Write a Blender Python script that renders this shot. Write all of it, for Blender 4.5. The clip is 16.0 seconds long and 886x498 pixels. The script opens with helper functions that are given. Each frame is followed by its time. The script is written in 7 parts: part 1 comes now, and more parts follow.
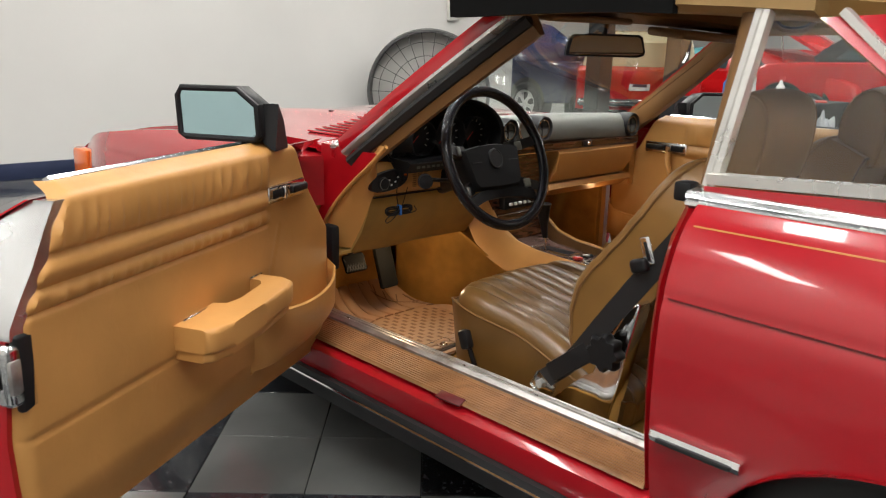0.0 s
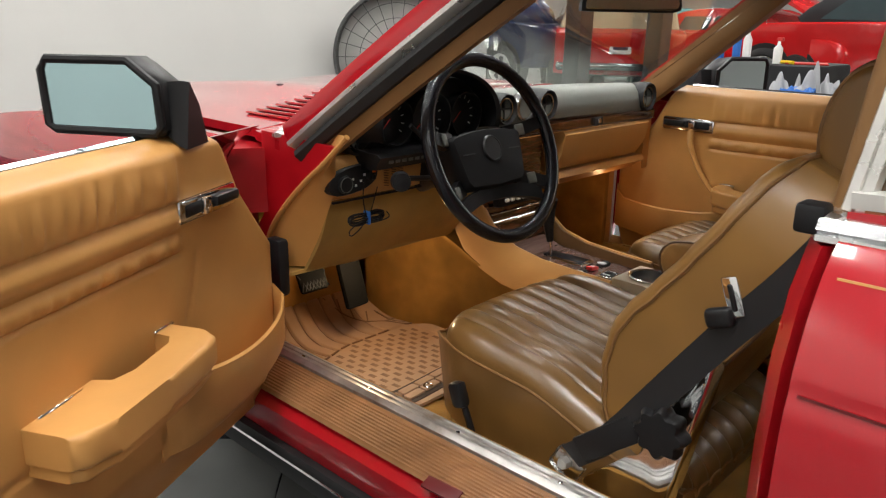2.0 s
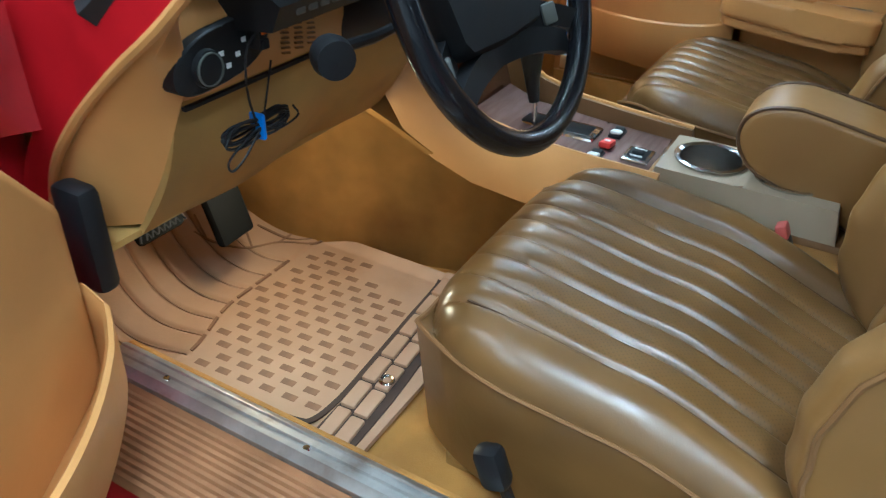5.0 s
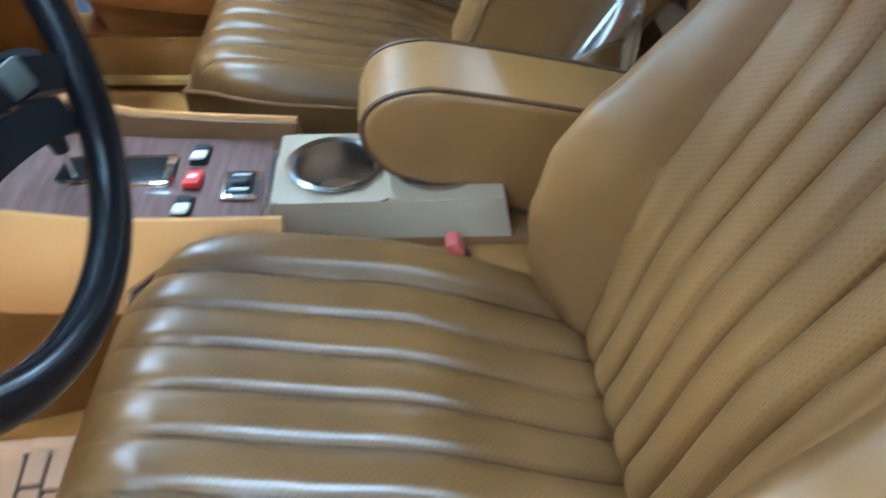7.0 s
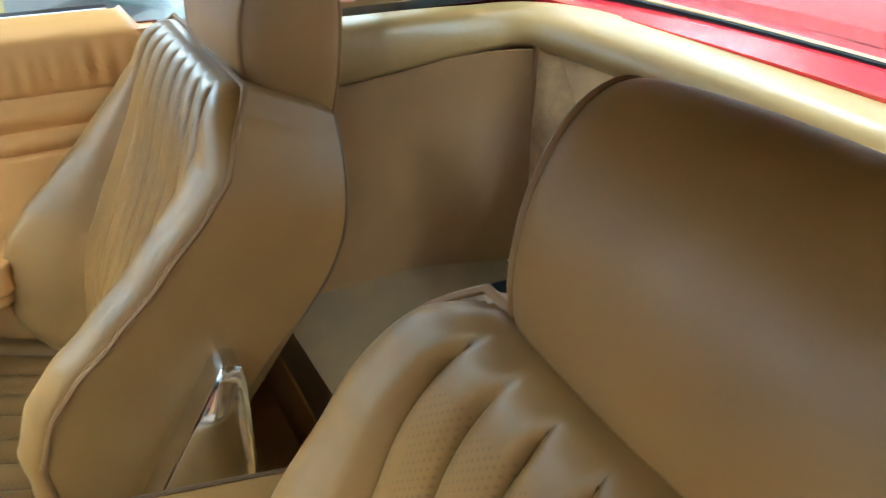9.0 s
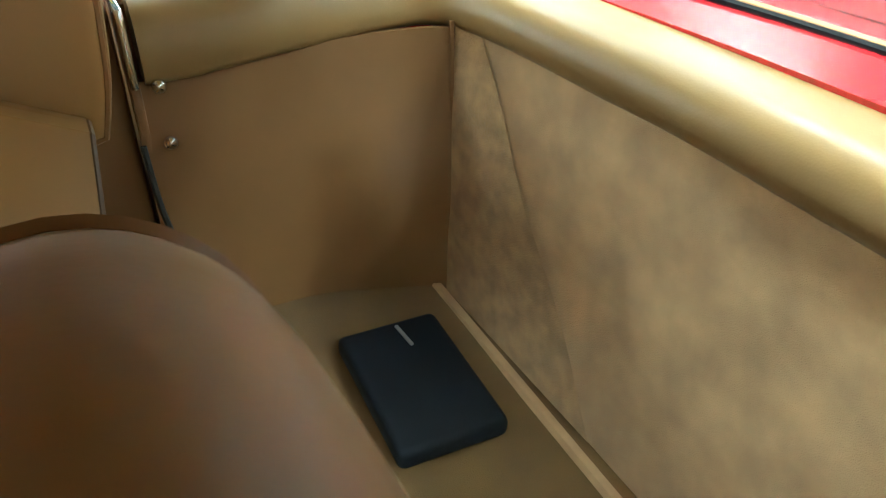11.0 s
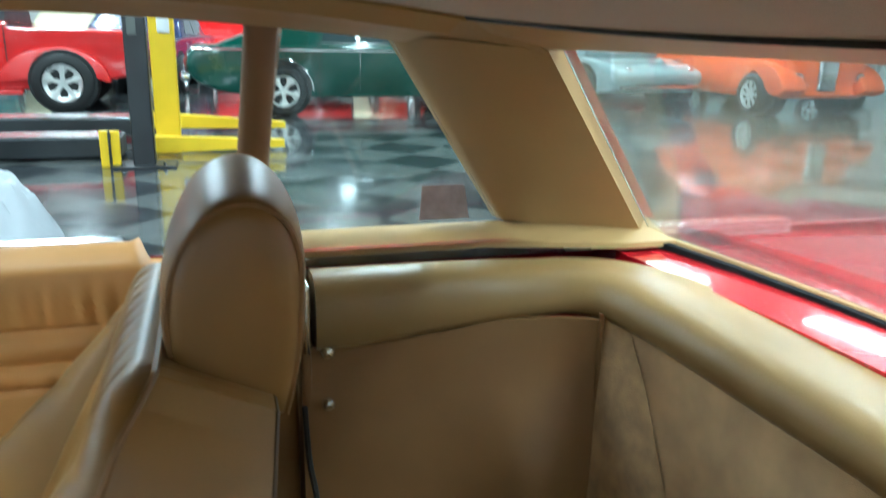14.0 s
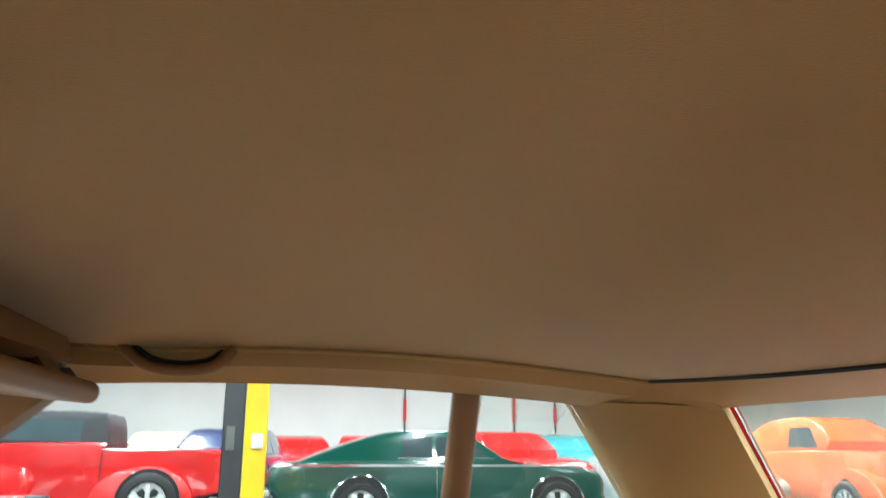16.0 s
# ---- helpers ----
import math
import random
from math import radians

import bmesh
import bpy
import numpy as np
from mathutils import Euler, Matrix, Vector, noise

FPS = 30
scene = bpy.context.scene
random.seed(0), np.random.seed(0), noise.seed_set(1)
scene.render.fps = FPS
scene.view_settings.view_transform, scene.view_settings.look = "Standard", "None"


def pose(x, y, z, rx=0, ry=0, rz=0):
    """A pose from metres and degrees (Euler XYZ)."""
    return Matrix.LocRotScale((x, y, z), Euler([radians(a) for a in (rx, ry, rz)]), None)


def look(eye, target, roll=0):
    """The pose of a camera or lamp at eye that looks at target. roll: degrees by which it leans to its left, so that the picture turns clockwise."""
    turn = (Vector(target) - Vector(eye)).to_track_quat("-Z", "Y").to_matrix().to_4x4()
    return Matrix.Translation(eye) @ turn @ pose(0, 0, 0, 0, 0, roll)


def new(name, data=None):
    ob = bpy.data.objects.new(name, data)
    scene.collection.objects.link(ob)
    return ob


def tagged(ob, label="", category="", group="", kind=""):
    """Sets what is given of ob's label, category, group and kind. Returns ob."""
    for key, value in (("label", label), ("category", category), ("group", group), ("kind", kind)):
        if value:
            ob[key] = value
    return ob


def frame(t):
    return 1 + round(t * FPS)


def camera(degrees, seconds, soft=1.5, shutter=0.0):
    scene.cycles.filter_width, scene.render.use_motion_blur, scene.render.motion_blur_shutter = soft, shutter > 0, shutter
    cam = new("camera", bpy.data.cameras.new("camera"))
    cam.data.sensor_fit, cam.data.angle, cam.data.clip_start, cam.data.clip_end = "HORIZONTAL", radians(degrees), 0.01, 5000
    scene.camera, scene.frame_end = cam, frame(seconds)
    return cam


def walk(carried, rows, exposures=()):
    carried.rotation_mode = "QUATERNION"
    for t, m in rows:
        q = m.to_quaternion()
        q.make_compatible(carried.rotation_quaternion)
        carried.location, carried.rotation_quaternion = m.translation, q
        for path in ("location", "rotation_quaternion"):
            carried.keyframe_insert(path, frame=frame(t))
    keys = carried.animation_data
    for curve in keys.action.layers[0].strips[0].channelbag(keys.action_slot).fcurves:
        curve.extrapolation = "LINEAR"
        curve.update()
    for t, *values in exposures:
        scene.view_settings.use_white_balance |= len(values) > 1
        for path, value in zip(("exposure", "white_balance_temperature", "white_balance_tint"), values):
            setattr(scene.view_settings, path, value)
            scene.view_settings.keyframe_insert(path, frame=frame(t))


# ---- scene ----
cam = camera(59.9, 16.0, 1.15, 0.4)
PATH = [
    (0, (-2.0, -0.275, 1.126), (-0.631, 1.097, 0.634), 1.5),
    (0.5, (-1.927, -0.14, 1.122), (-0.543, 1.216, 0.627), 1.3),
    (1, (-1.867, -0.052, 1.119), (-0.47, 1.287, 0.611), 1.3),
    (1.5, (-1.765, 0.036, 1.11), (-0.363, 1.357, 0.574), 1.3),
    (2, (-1.646, 0.11, 1.11), (-0.244, 1.414, 0.534), 1.1),
    (2.5, (-1.565, 0.198, 1.105), (-0.158, 1.477, 0.486), 1.0),
    (3, (-1.469, 0.309, 1.103), (-0.053, 1.548, 0.423), 0.7),
    (3.2, (-1.438, 0.358, 1.099), (-0.014, 1.573, 0.394), 0.7),
    (5.3, (-1.104, 0.82, 1.029), (0.359, 1.558, -0.117), 1.3),
    (5.5, (-1.077, 0.847, 1.029), (0.383, 1.522, -0.159), 0.7),
    (5.8, (-1.03, 0.898, 1.021), (0.465, 1.397, -0.21), 1.3),
    (6, (-0.983, 0.908, 1.009), (0.523, 1.331, -0.237), 0.6),
    (6.5, (-0.866, 0.917, 1.007), (0.657, 1.095, -0.277), 0.1),
    (7, (-0.747, 0.873, 1.033), (0.755, 0.765, -0.282), 1.0),
    (7.5, (-0.652, 0.8, 1.079), (0.836, 0.492, -0.221), 0.7),
    (8, (-0.587, 0.752, 1.107), (0.939, 0.226, -0.073), -0.2),
    (8.5, (-0.543, 0.724, 1.153), (0.984, 0.029, 0.064), -0.1),
    (9, (-0.51, 0.687, 1.19), (0.998, -0.151, 0.179), 0.9),
    (9.5, (-0.464, 0.601, 1.19), (1.014, -0.267, 0.159), 1.1),
    (10, (-0.42, 0.517, 1.178), (1.062, -0.334, 0.14), 0.7),
    (12.5, (-0.279, 0.330, 1.106), (1.228, -0.273, -0.062), 0.3),
    (13, (-0.265, 0.375, 1.165), (1.302, -0.26, 0.098), 1.9),
    (13.5, (-0.302, 0.397, 1.198), (1.41, -0.199, 0.354), 1.7),
    (14, (-0.35, 0.435, 1.205), (1.492, -0.117, 0.655), 1.4),
    (14.5, (-0.383, 0.483, 1.194), (1.539, -0.016, 0.956), 1.3),
    (15, (-0.419, 0.519, 1.187), (1.523, 0.042, 1.241), 1.2),
    (15.5, (-0.446, 0.567, 1.169), (1.481, 0.113, 1.449), 0.8),
    (16, (-0.442, 0.637, 1.130), (1.455, 0.246, 1.630), 0.3),
]
walk(cam, [(t, look(eye, target, roll)) for t, eye, target, roll in PATH],
     [(0, -0.71, 6400, 9), (3.2, -0.56, 6300, 8), (5.3, 0.0, 4400, -8), (6.5, 0.26, 4200, -8), (7.5, 0.54, 4100, -5), (8.5, 0.82, 4050, -6), (9.0, 0.88, 4700, -12), (10.2, 0.74, 5400, -22), (12.3, 1.08, 4500, -4), (13.2, 0.96, 4350, -10), (14.0, 0.24, 4800, -15), (15.0, 0.26, 5050, -12), (16.0, 0.82, 5400, -7)])

# ---- world and light ----
world = bpy.data.worlds.new("world")
scene.world = world
world.use_nodes = True
world.node_tree.nodes["Background"].inputs[0].default_value = (0.9, 0.95, 1.0, 1)
world.node_tree.nodes["Background"].inputs[1].default_value = 0.15


def lamp(name, at, size, power, color=(1, 1, 1), aim=None):
    d = bpy.data.lights.new(name, "AREA")
    d.shape, d.size, d.size_y, d.energy, d.color = "RECTANGLE", size[0], size[1], power, color
    ob = new(name, d)
    ob.matrix_world = look(at, aim or (at[0], at[1] + 0.001, 0))
    return ob


CEIL = 4.6
# The two at x -5.4 are added, unseen, to make the west wall a reflector.
LAMPS = [(lx, ly) for lx in (-2.6, 2.2, 7.0, 12.0, 17.0) for ly in (-7.5, -2.2, 3.2)] + [(-2.6, 0.2), (-2.6, 5.6), (-5.4, -1.6), (-5.4, 2.4), (0.1, 1.35), (0.6, 6.2), (3.8, 6.2), (9.5, 9.0), (16.0, 9.0)]
for lx, ly in LAMPS:
    watts = 205 if ly == 0.2 else 115 if ly == 1.35 else 70 if (lx, ly) == (-2.6, 3.2) else 75 if lx < -5 else 70 if ly > 5 and lx < 5 else 90 if lx < 5 and ly < -2 else 290 if lx > 8 else 150
    lamp("ceiling_lamp", (lx, ly, CEIL - 0.12), (2.4, 0.35), watts, (1.0, 0.97, 0.92))
glow = bpy.data.lights.new("footwell_lamp", "POINT")
glow.energy, glow.color, glow.shadow_soft_size = 0.32, (1.0, 0.55, 0.24), 0.015
new("footwell_lamp", glow).location = (0.50, 1.40, 0.60)
glow2 = bpy.data.lights.new("footwell_lamp", "POINT")
glow2.energy, glow2.color, glow2.shadow_soft_size = 2.5, (1.0, 0.74, 0.44), 0.02
new("footwell_lamp", glow2).location = (-0.42, 1.49, 0.535)


# ---- materials ----
def mat(name, color, rough=0.5, metal=0.0, coat=0.0, vary=0.12, grain=0, bump=0.0, stain=3.0, sheen=0.0, spec=0.5, random_obj=0.0, trans=0.0, emit=0.0, ior=1.45, cells=False, dirt=None, soft=False, wrinkle=0.0):
    """A procedural surface: base colour with two scales of variation, and a fine relief."""
    m = bpy.data.materials.new(name)
    m.use_nodes = True
    nt = m.node_tree
    n, l = nt.nodes, nt.links
    b = n["Principled BSDF"]
    b.inputs["Roughness"].default_value, b.inputs["Metallic"].default_value = rough, metal
    b.inputs["Coat Weight"].default_value, b.inputs["Coat Roughness"].default_value = coat, 0.04
    b.inputs["Sheen Weight"].default_value, b.inputs["Specular IOR Level"].default_value = sheen, spec
    b.inputs["Transmission Weight"].default_value, b.inputs["IOR"].default_value = trans, ior
    b.inputs["Base Color"].default_value = (*color, 1)
    if emit:
        b.inputs["Emission Color"].default_value, b.inputs["Emission Strength"].default_value = (*color, 1), emit
    if not (vary or grain):
        return m
    tc = n.new("ShaderNodeTexCoord")
    big = n.new("ShaderNodeTexNoise")
    big.inputs["Scale"].default_value, big.inputs["Detail"].default_value = stain, (1 if soft else 6)
    l.new(tc.outputs["Object"], big.inputs["Vector"])
    fine = n.new("ShaderNodeTexVoronoi" if cells else "ShaderNodeTexNoise")
    fine.inputs["Scale"].default_value = grain or 60
    l.new(tc.outputs["Object"], fine.inputs["Vector"])
    ramp = n.new("ShaderNodeMapRange")
    ramp.inputs["From Min"].default_value, ramp.inputs["From Max"].default_value = 0.3, 0.7
    ramp.inputs["To Min"].default_value, ramp.inputs["To Max"].default_value = 1 - vary, 1 + vary * 0.7
    l.new(big.outputs["Fac"], ramp.inputs["Value"])
    val = ramp.outputs["Result"]
    if random_obj:
        oi = n.new("ShaderNodeObjectInfo")
        rr = n.new("ShaderNodeMapRange")
        rr.inputs["To Min"].default_value, rr.inputs["To Max"].default_value = 1 - random_obj, 1 + random_obj
        l.new(oi.outputs["Random"], rr.inputs["Value"])
        mm = n.new("ShaderNodeMath")
        mm.operation = "MULTIPLY"
        l.new(val, mm.inputs[0]), l.new(rr.outputs["Result"], mm.inputs[1])
        val = mm.outputs[0]
    mix = n.new("ShaderNodeMix")
    mix.data_type, mix.blend_type = "RGBA", "MULTIPLY"
    mix.inputs["Factor"].default_value = 1
    mix.inputs[6].default_value = (*color, 1)
    l.new(val, mix.inputs[7])
    out = mix.outputs[2]
    if dirt:
        dn = n.new("ShaderNodeTexNoise")
        dn.inputs["Scale"].default_value, dn.inputs["Detail"].default_value = dirt[1], 9
        l.new(tc.outputs["Object"], dn.inputs["Vector"])
        dr = n.new("ShaderNodeMapRange")
        dr.inputs["From Min"].default_value, dr.inputs["From Max"].default_value = 0.52, 0.72
        dr.inputs["To Max"].default_value = dirt[2]
        l.new(dn.outputs["Fac"], dr.inputs["Value"])
        dm = n.new("ShaderNodeMix")
        dm.data_type = "RGBA"
        l.new(dr.outputs["Result"], dm.inputs["Factor"]), l.new(out, dm.inputs[6])
        dm.inputs[7].default_value = (*dirt[0], 1)
        out = dm.outputs[2]
    l.new(out, b.inputs["Base Color"])
    rv = n.new("ShaderNodeMapRange")
    rv.inputs["From Min"].default_value, rv.inputs["From Max"].default_value = 0.3, 0.7
    rv.inputs["To Min"].default_value, rv.inputs["To Max"].default_value = rough * 0.85, min(1, rough * 1.2)
    l.new(big.outputs["Fac"], rv.inputs["Value"])
    if not soft:
        l.new(rv.outputs["Result"], b.inputs["Roughness"])
    if bump:
        bp = n.new("ShaderNodeBump")
        bp.inputs["Strength"].default_value, bp.inputs["Distance"].default_value = bump, 0.002
        h = fine.outputs[0]
        l.new(h, bp.inputs["Height"])
        nm = bp.outputs["Normal"]
        if wrinkle:
            wn = n.new("ShaderNodeTexNoise")
            wn.inputs["Scale"].default_value, wn.inputs["Detail"].default_value, wn.inputs["Distortion"].default_value = 22, 4, 1.5
            l.new(tc.outputs["Object"], wn.inputs["Vector"])
            b3 = n.new("ShaderNodeBump")
            b3.inputs["Strength"].default_value, b3.inputs["Distance"].default_value = wrinkle, 0.006
            l.new(wn.outputs["Fac"], b3.inputs["Height"]), l.new(nm, b3.inputs["Normal"])
            nm = b3.outputs["Normal"]
        l.new(nm, b.inputs["Normal"])
    return m


def wood(name, a, b2):
    m = mat(name, a, rough=0.2, coat=1.0, vary=0.1)
    n, l = m.node_tree.nodes, m.node_tree.links
    tc = n.new("ShaderNodeTexCoord")
    mp = n.new("ShaderNodeMapping")
    mp.inputs["Scale"].default_value = (8, 60, 60)
    w = n.new("ShaderNodeTexNoise")
    w.inputs["Scale"].default_value, w.inputs["Detail"].default_value = 2.0, 8
    cr = n.new("ShaderNodeValToRGB")
    cr.color_ramp.elements[0].color, cr.color_ramp.elements[1].color = (*a, 1), (*b2, 1)
    cr.color_ramp.elements[0].position, cr.color_ramp.elements[1].position = 0.35, 0.65
    l.new(tc.outputs["Object"], mp.inputs["Vector"]), l.new(mp.outputs["Vector"], w.inputs["Vector"])
    l.new(w.outputs["Fac"], cr.inputs["Fac"]), l.new(cr.outputs["Color"], n["Principled BSDF"].inputs["Base Color"])
    return m


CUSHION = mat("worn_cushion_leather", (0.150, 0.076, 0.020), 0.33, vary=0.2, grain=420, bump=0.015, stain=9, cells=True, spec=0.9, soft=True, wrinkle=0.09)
SEAT = mat("seat_leather", (0.235, 0.118, 0.028), 0.41, vary=0.16, grain=420, bump=0.015, stain=7, cells=True, spec=0.75, soft=True, wrinkle=0.05)
STITCH = mat("dark_stitching", (0.085, 0.042, 0.016), 0.5, vary=0.15, stain=20)
TAN = mat("door_leather", (0.56, 0.28, 0.082), 0.40, vary=0.14, grain=420, bump=0.03, stain=5, cells=True, wrinkle=0.08)
ROLL = mat("roll_leather", (0.275, 0.165, 0.058), 0.36, spec=0.6, vary=0.12, soft=True, grain=420, bump=0.03, stain=5, cells=True, wrinkle=0.03)
TRIM = mat("pale_leather", (0.33, 0.205, 0.08), 0.50, spec=0.35, vary=0.10, soft=True, grain=420, bump=0.03, stain=5, cells=True)
VINYL = mat("brown_vinyl", (0.205, 0.102, 0.034), 0.48, vary=0.14, grain=420, bump=0.03, stain=5, cells=True)
CARPET = mat("tan_carpet", (0.40, 0.20, 0.042), 0.95, vary=0.28, grain=900, bump=0.8, stain=11, sheen=0.06, spec=0.15, dirt=((0.20, 0.085, 0.018), 6, 0.6))
EDGECARPET = mat("yellow_edge_carpet", (0.46, 0.29, 0.065), 0.95, vary=0.3, grain=900, bump=0.9, stain=16, sheen=0.06, spec=0.15)
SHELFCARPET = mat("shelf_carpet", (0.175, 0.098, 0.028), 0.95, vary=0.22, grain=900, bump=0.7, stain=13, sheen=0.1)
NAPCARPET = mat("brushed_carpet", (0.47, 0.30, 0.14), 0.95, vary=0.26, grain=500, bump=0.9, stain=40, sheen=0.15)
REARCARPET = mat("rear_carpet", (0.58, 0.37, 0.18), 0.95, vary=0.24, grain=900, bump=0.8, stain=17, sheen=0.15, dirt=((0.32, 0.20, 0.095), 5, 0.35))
SUEDE = mat("knee_panel_felt", (0.38, 0.222, 0.055), 0.85, vary=0.18, grain=600, bump=0.25, stain=9, dirt=((0.24, 0.14, 0.05), 12, 0.5))
MAT = mat("rubber_mat", (0.38, 0.235, 0.14), 0.55, vary=0.16, grain=300, bump=0.15, stain=6, dirt=((0.30, 0.17, 0.09), 8, 0.5))
HEADLINER = mat("headliner_fabric", (0.32, 0.20, 0.064), 0.85, vary=0.10, grain=700, bump=0.25, stain=3, sheen=0.2, wrinkle=0.07)
RED = mat("red_paint", (0.40, 0.006, 0.013), 0.22, coat=1.0, vary=0.05, stain=2)
REDDULL = mat("red_jamb_paint", (0.42, 0.006, 0.012), 0.32, coat=0.5, vary=0.15, stain=9)
CHROME = mat("chrome", (0.82, 0.83, 0.84), 0.10, metal=1.0, vary=0.06, stain=20)
EDGECHROME = mat("soft_chrome", (0.80, 0.81, 0.82), 0.24, metal=1.0, vary=0.08, stain=14)
WORN = mat("worn_chrome", (0.50, 0.49, 0.47), 0.34, metal=0.8, vary=0.25, stain=18, grain=200, bump=0.1, dirt=((0.25, 0.18, 0.12), 25, 0.6))
RUBBER = mat("black_rubber", (0.018, 0.018, 0.019), 0.55, vary=0.2, grain=300, bump=0.1)
BLACK = mat("black_plastic", (0.012, 0.012, 0.013), 0.40, vary=0.2, grain=500, bump=0.08, spec=0.3)
HUBMAT = mat("black_hub_leather", (0.011, 0.011, 0.012), 0.55, vary=0.2, grain=500, bump=0.1, spec=0.18)
DASHPAD = mat("grey_dash_pad", (0.115, 0.12, 0.108), 0.42, vary=0.10, grain=500, bump=0.15, stain=6, cells=True)
WHEELMAT = mat("black_leather_rim", (0.007, 0.007, 0.009), 0.20, vary=0.2, grain=500, bump=0.03, cells=True)
SILLRUB = mat("brown_sill_rubber", (0.29, 0.135, 0.056), 0.5, vary=0.25, grain=300, bump=0.1, stain=12, dirt=((0.16, 0.07, 0.03), 20, 0.6))
CREAM = mat("cream_plastic", (0.40, 0.315, 0.215), 0.42, vary=0.08, grain=300, bump=0.05)
WOOD = wood("dark_wood", (0.045, 0.014, 0.008), (0.13, 0.05, 0.022))
# Wood tones lightened: the window's pale glare is put into the base colour.
PLATE = wood("gear_plate_glare", (0.150, 0.088, 0.074), (0.200, 0.125, 0.108))
# A tenth of white diffuse in the glass stands in for reflected haze.
HAZEGLASS = mat("hazy_glass", (0.90, 0.95, 0.93), 0.0, vary=0, trans=0.90, ior=1.45)
GLASS = mat("glass", (0.93, 0.97, 0.95), 0.0, vary=0, trans=1.0, ior=1.45)
# The pale blue reflection is put into the mirror's own colour.
BLUEMIRROR = mat("blue_reflection_mirror", (0.47, 0.66, 0.70), 0.03, metal=1.0, vary=0)
MIRROR = mat("mirror_glass", (0.78, 0.88, 0.90), 0.03, metal=1.0, vary=0)
AMBER = mat("amber_lens", (0.85, 0.16, 0.02), 0.15, vary=0.1, coat=0.5)
REDDARK = mat("crease_shadow_paint", (0.10, 0.003, 0.005), 0.4, vary=0.1)
GOLD = mat("gold_pinstripe", (0.50, 0.22, 0.04), 0.35, vary=0.1)
WALLPAINT = mat("white_wall_paint", (0.74, 0.73, 0.70), 0.75, vary=0.05, grain=120, bump=0.1, stain=0.8)
BLUEBASE = mat("blue_baseboard", (0.02, 0.03, 0.075), 0.5, vary=0.15)
TILEL = mat("grey_tile", (0.125, 0.128, 0.124), 0.12, vary=0.16, stain=3, grain=60, random_obj=0.08, coat=0.4)
TILED = mat("dark_tile", (0.022, 0.024, 0.028), 0.14, vary=0.3, stain=3, grain=60, random_obj=0.2, coat=0.4, dirt=((0.3, 0.3, 0.3), 60, 0.12))
# Unseen ceiling, kept dark so that less light bounces off it.
CEILM = mat("darkened_ceiling_paint", (0.17, 0.17, 0.165), 0.9, vary=0.05, stain=0.5)
LIT = mat("lamp_tube", (1.0, 0.98, 0.94), 0.5, vary=0, emit=9.0)
ALU = mat("satin_window_trim", (0.80, 0.79, 0.76), 0.28, metal=0.75, vary=0.1, stain=12)
WHITE = mat("white_label", (0.8, 0.8, 0.78), 0.5, vary=0.05)
REDP = mat("red_plastic", (0.60, 0.035, 0.03), 0.35, vary=0.1)
FADED = mat("faded_red_plastic", (0.48, 0.09, 0.07), 0.5, vary=0.15, stain=20)
BLUE = mat("blue_tape", (0.03, 0.16, 0.55), 0.4, vary=0.1)
STEEL = mat("brushed_steel", (0.55, 0.55, 0.54), 0.22, metal=1.0, vary=0.12, stain=30)
YELLOW = mat("yellow_enamel", (0.85, 0.58, 0.01), 0.35, vary=0.1)
LIFTBLACK = mat("black_enamel", (0.03, 0.031, 0.033), 0.35, vary=0.2)
FABRIC = mat("white_cover", (0.42, 0.43, 0.45), 0.5, vary=0.1, grain=90, bump=0.3)
SEAL = mat("matt_black_seal", (0.008, 0.008, 0.008), 0.9, vary=0.2, spec=0.1)
WALLET = mat("black_wallet_leather", (0.006, 0.008, 0.012), 0.6, vary=0.2, grain=500, bump=0.1, spec=0.25)
TYRE = mat("tyre_rubber", (0.015, 0.015, 0.015), 0.6, vary=0.2)
FANMESH = mat("fan_steel", (0.10, 0.10, 0.10), 0.45, metal=0.6, vary=0.2)
FANBACK = mat("fan_mesh_grey", (0.52, 0.51, 0.48), 0.6, vary=0.15, grain=160, bump=0.4)
FANDISC = mat("fan_guard_grey", (0.60, 0.59, 0.55), 0.6, vary=0.08)


def pierced(name, base):
    """The same leather with rows of small punched holes, 5 mm apart."""
    m = base.copy()
    m.name = name
    n, l = m.node_tree.nodes, m.node_tree.links
    b = n["Principled BSDF"]
    tc = n.new("ShaderNodeTexCoord")
    mp = n.new("ShaderNodeMapping")
    mp.inputs["Scale"].default_value, mp.inputs["Rotation"].default_value = (205, 205, 0), (0, 0, radians(45))
    fr = n.new("ShaderNodeVectorMath")
    fr.operation = "FRACTION"
    sb = n.new("ShaderNodeVectorMath")
    sb.operation = "SUBTRACT"
    sb.inputs[1].default_value = (0.5, 0.5, 0)
    ln = n.new("ShaderNodeVectorMath")
    ln.operation = "LENGTH"
    r = n.new("ShaderNodeMapRange")
    r.inputs["From Min"].default_value, r.inputs["From Max"].default_value = 0.10, 0.24
    r.inputs["To Min"].default_value, r.inputs["To Max"].default_value = 0.60, 1.0
    mx = n.new("ShaderNodeMix")
    mx.data_type, mx.blend_type = "RGBA", "MULTIPLY"
    mx.inputs["Factor"].default_value = 1
    old = b.inputs["Base Color"].links[0].from_socket
    l.new(tc.outputs["Object"], mp.inputs["Vector"]), l.new(mp.outputs["Vector"], fr.inputs[0]), l.new(fr.outputs["Vector"], sb.inputs[0])
    l.new(sb.outputs["Vector"], ln.inputs[0]), l.new(ln.outputs["Value"], r.inputs["Value"])
    l.new(old, mx.inputs[6]), l.new(r.outputs["Result"], mx.inputs[7]), l.new(mx.outputs[2], b.inputs["Base Color"])
    return m


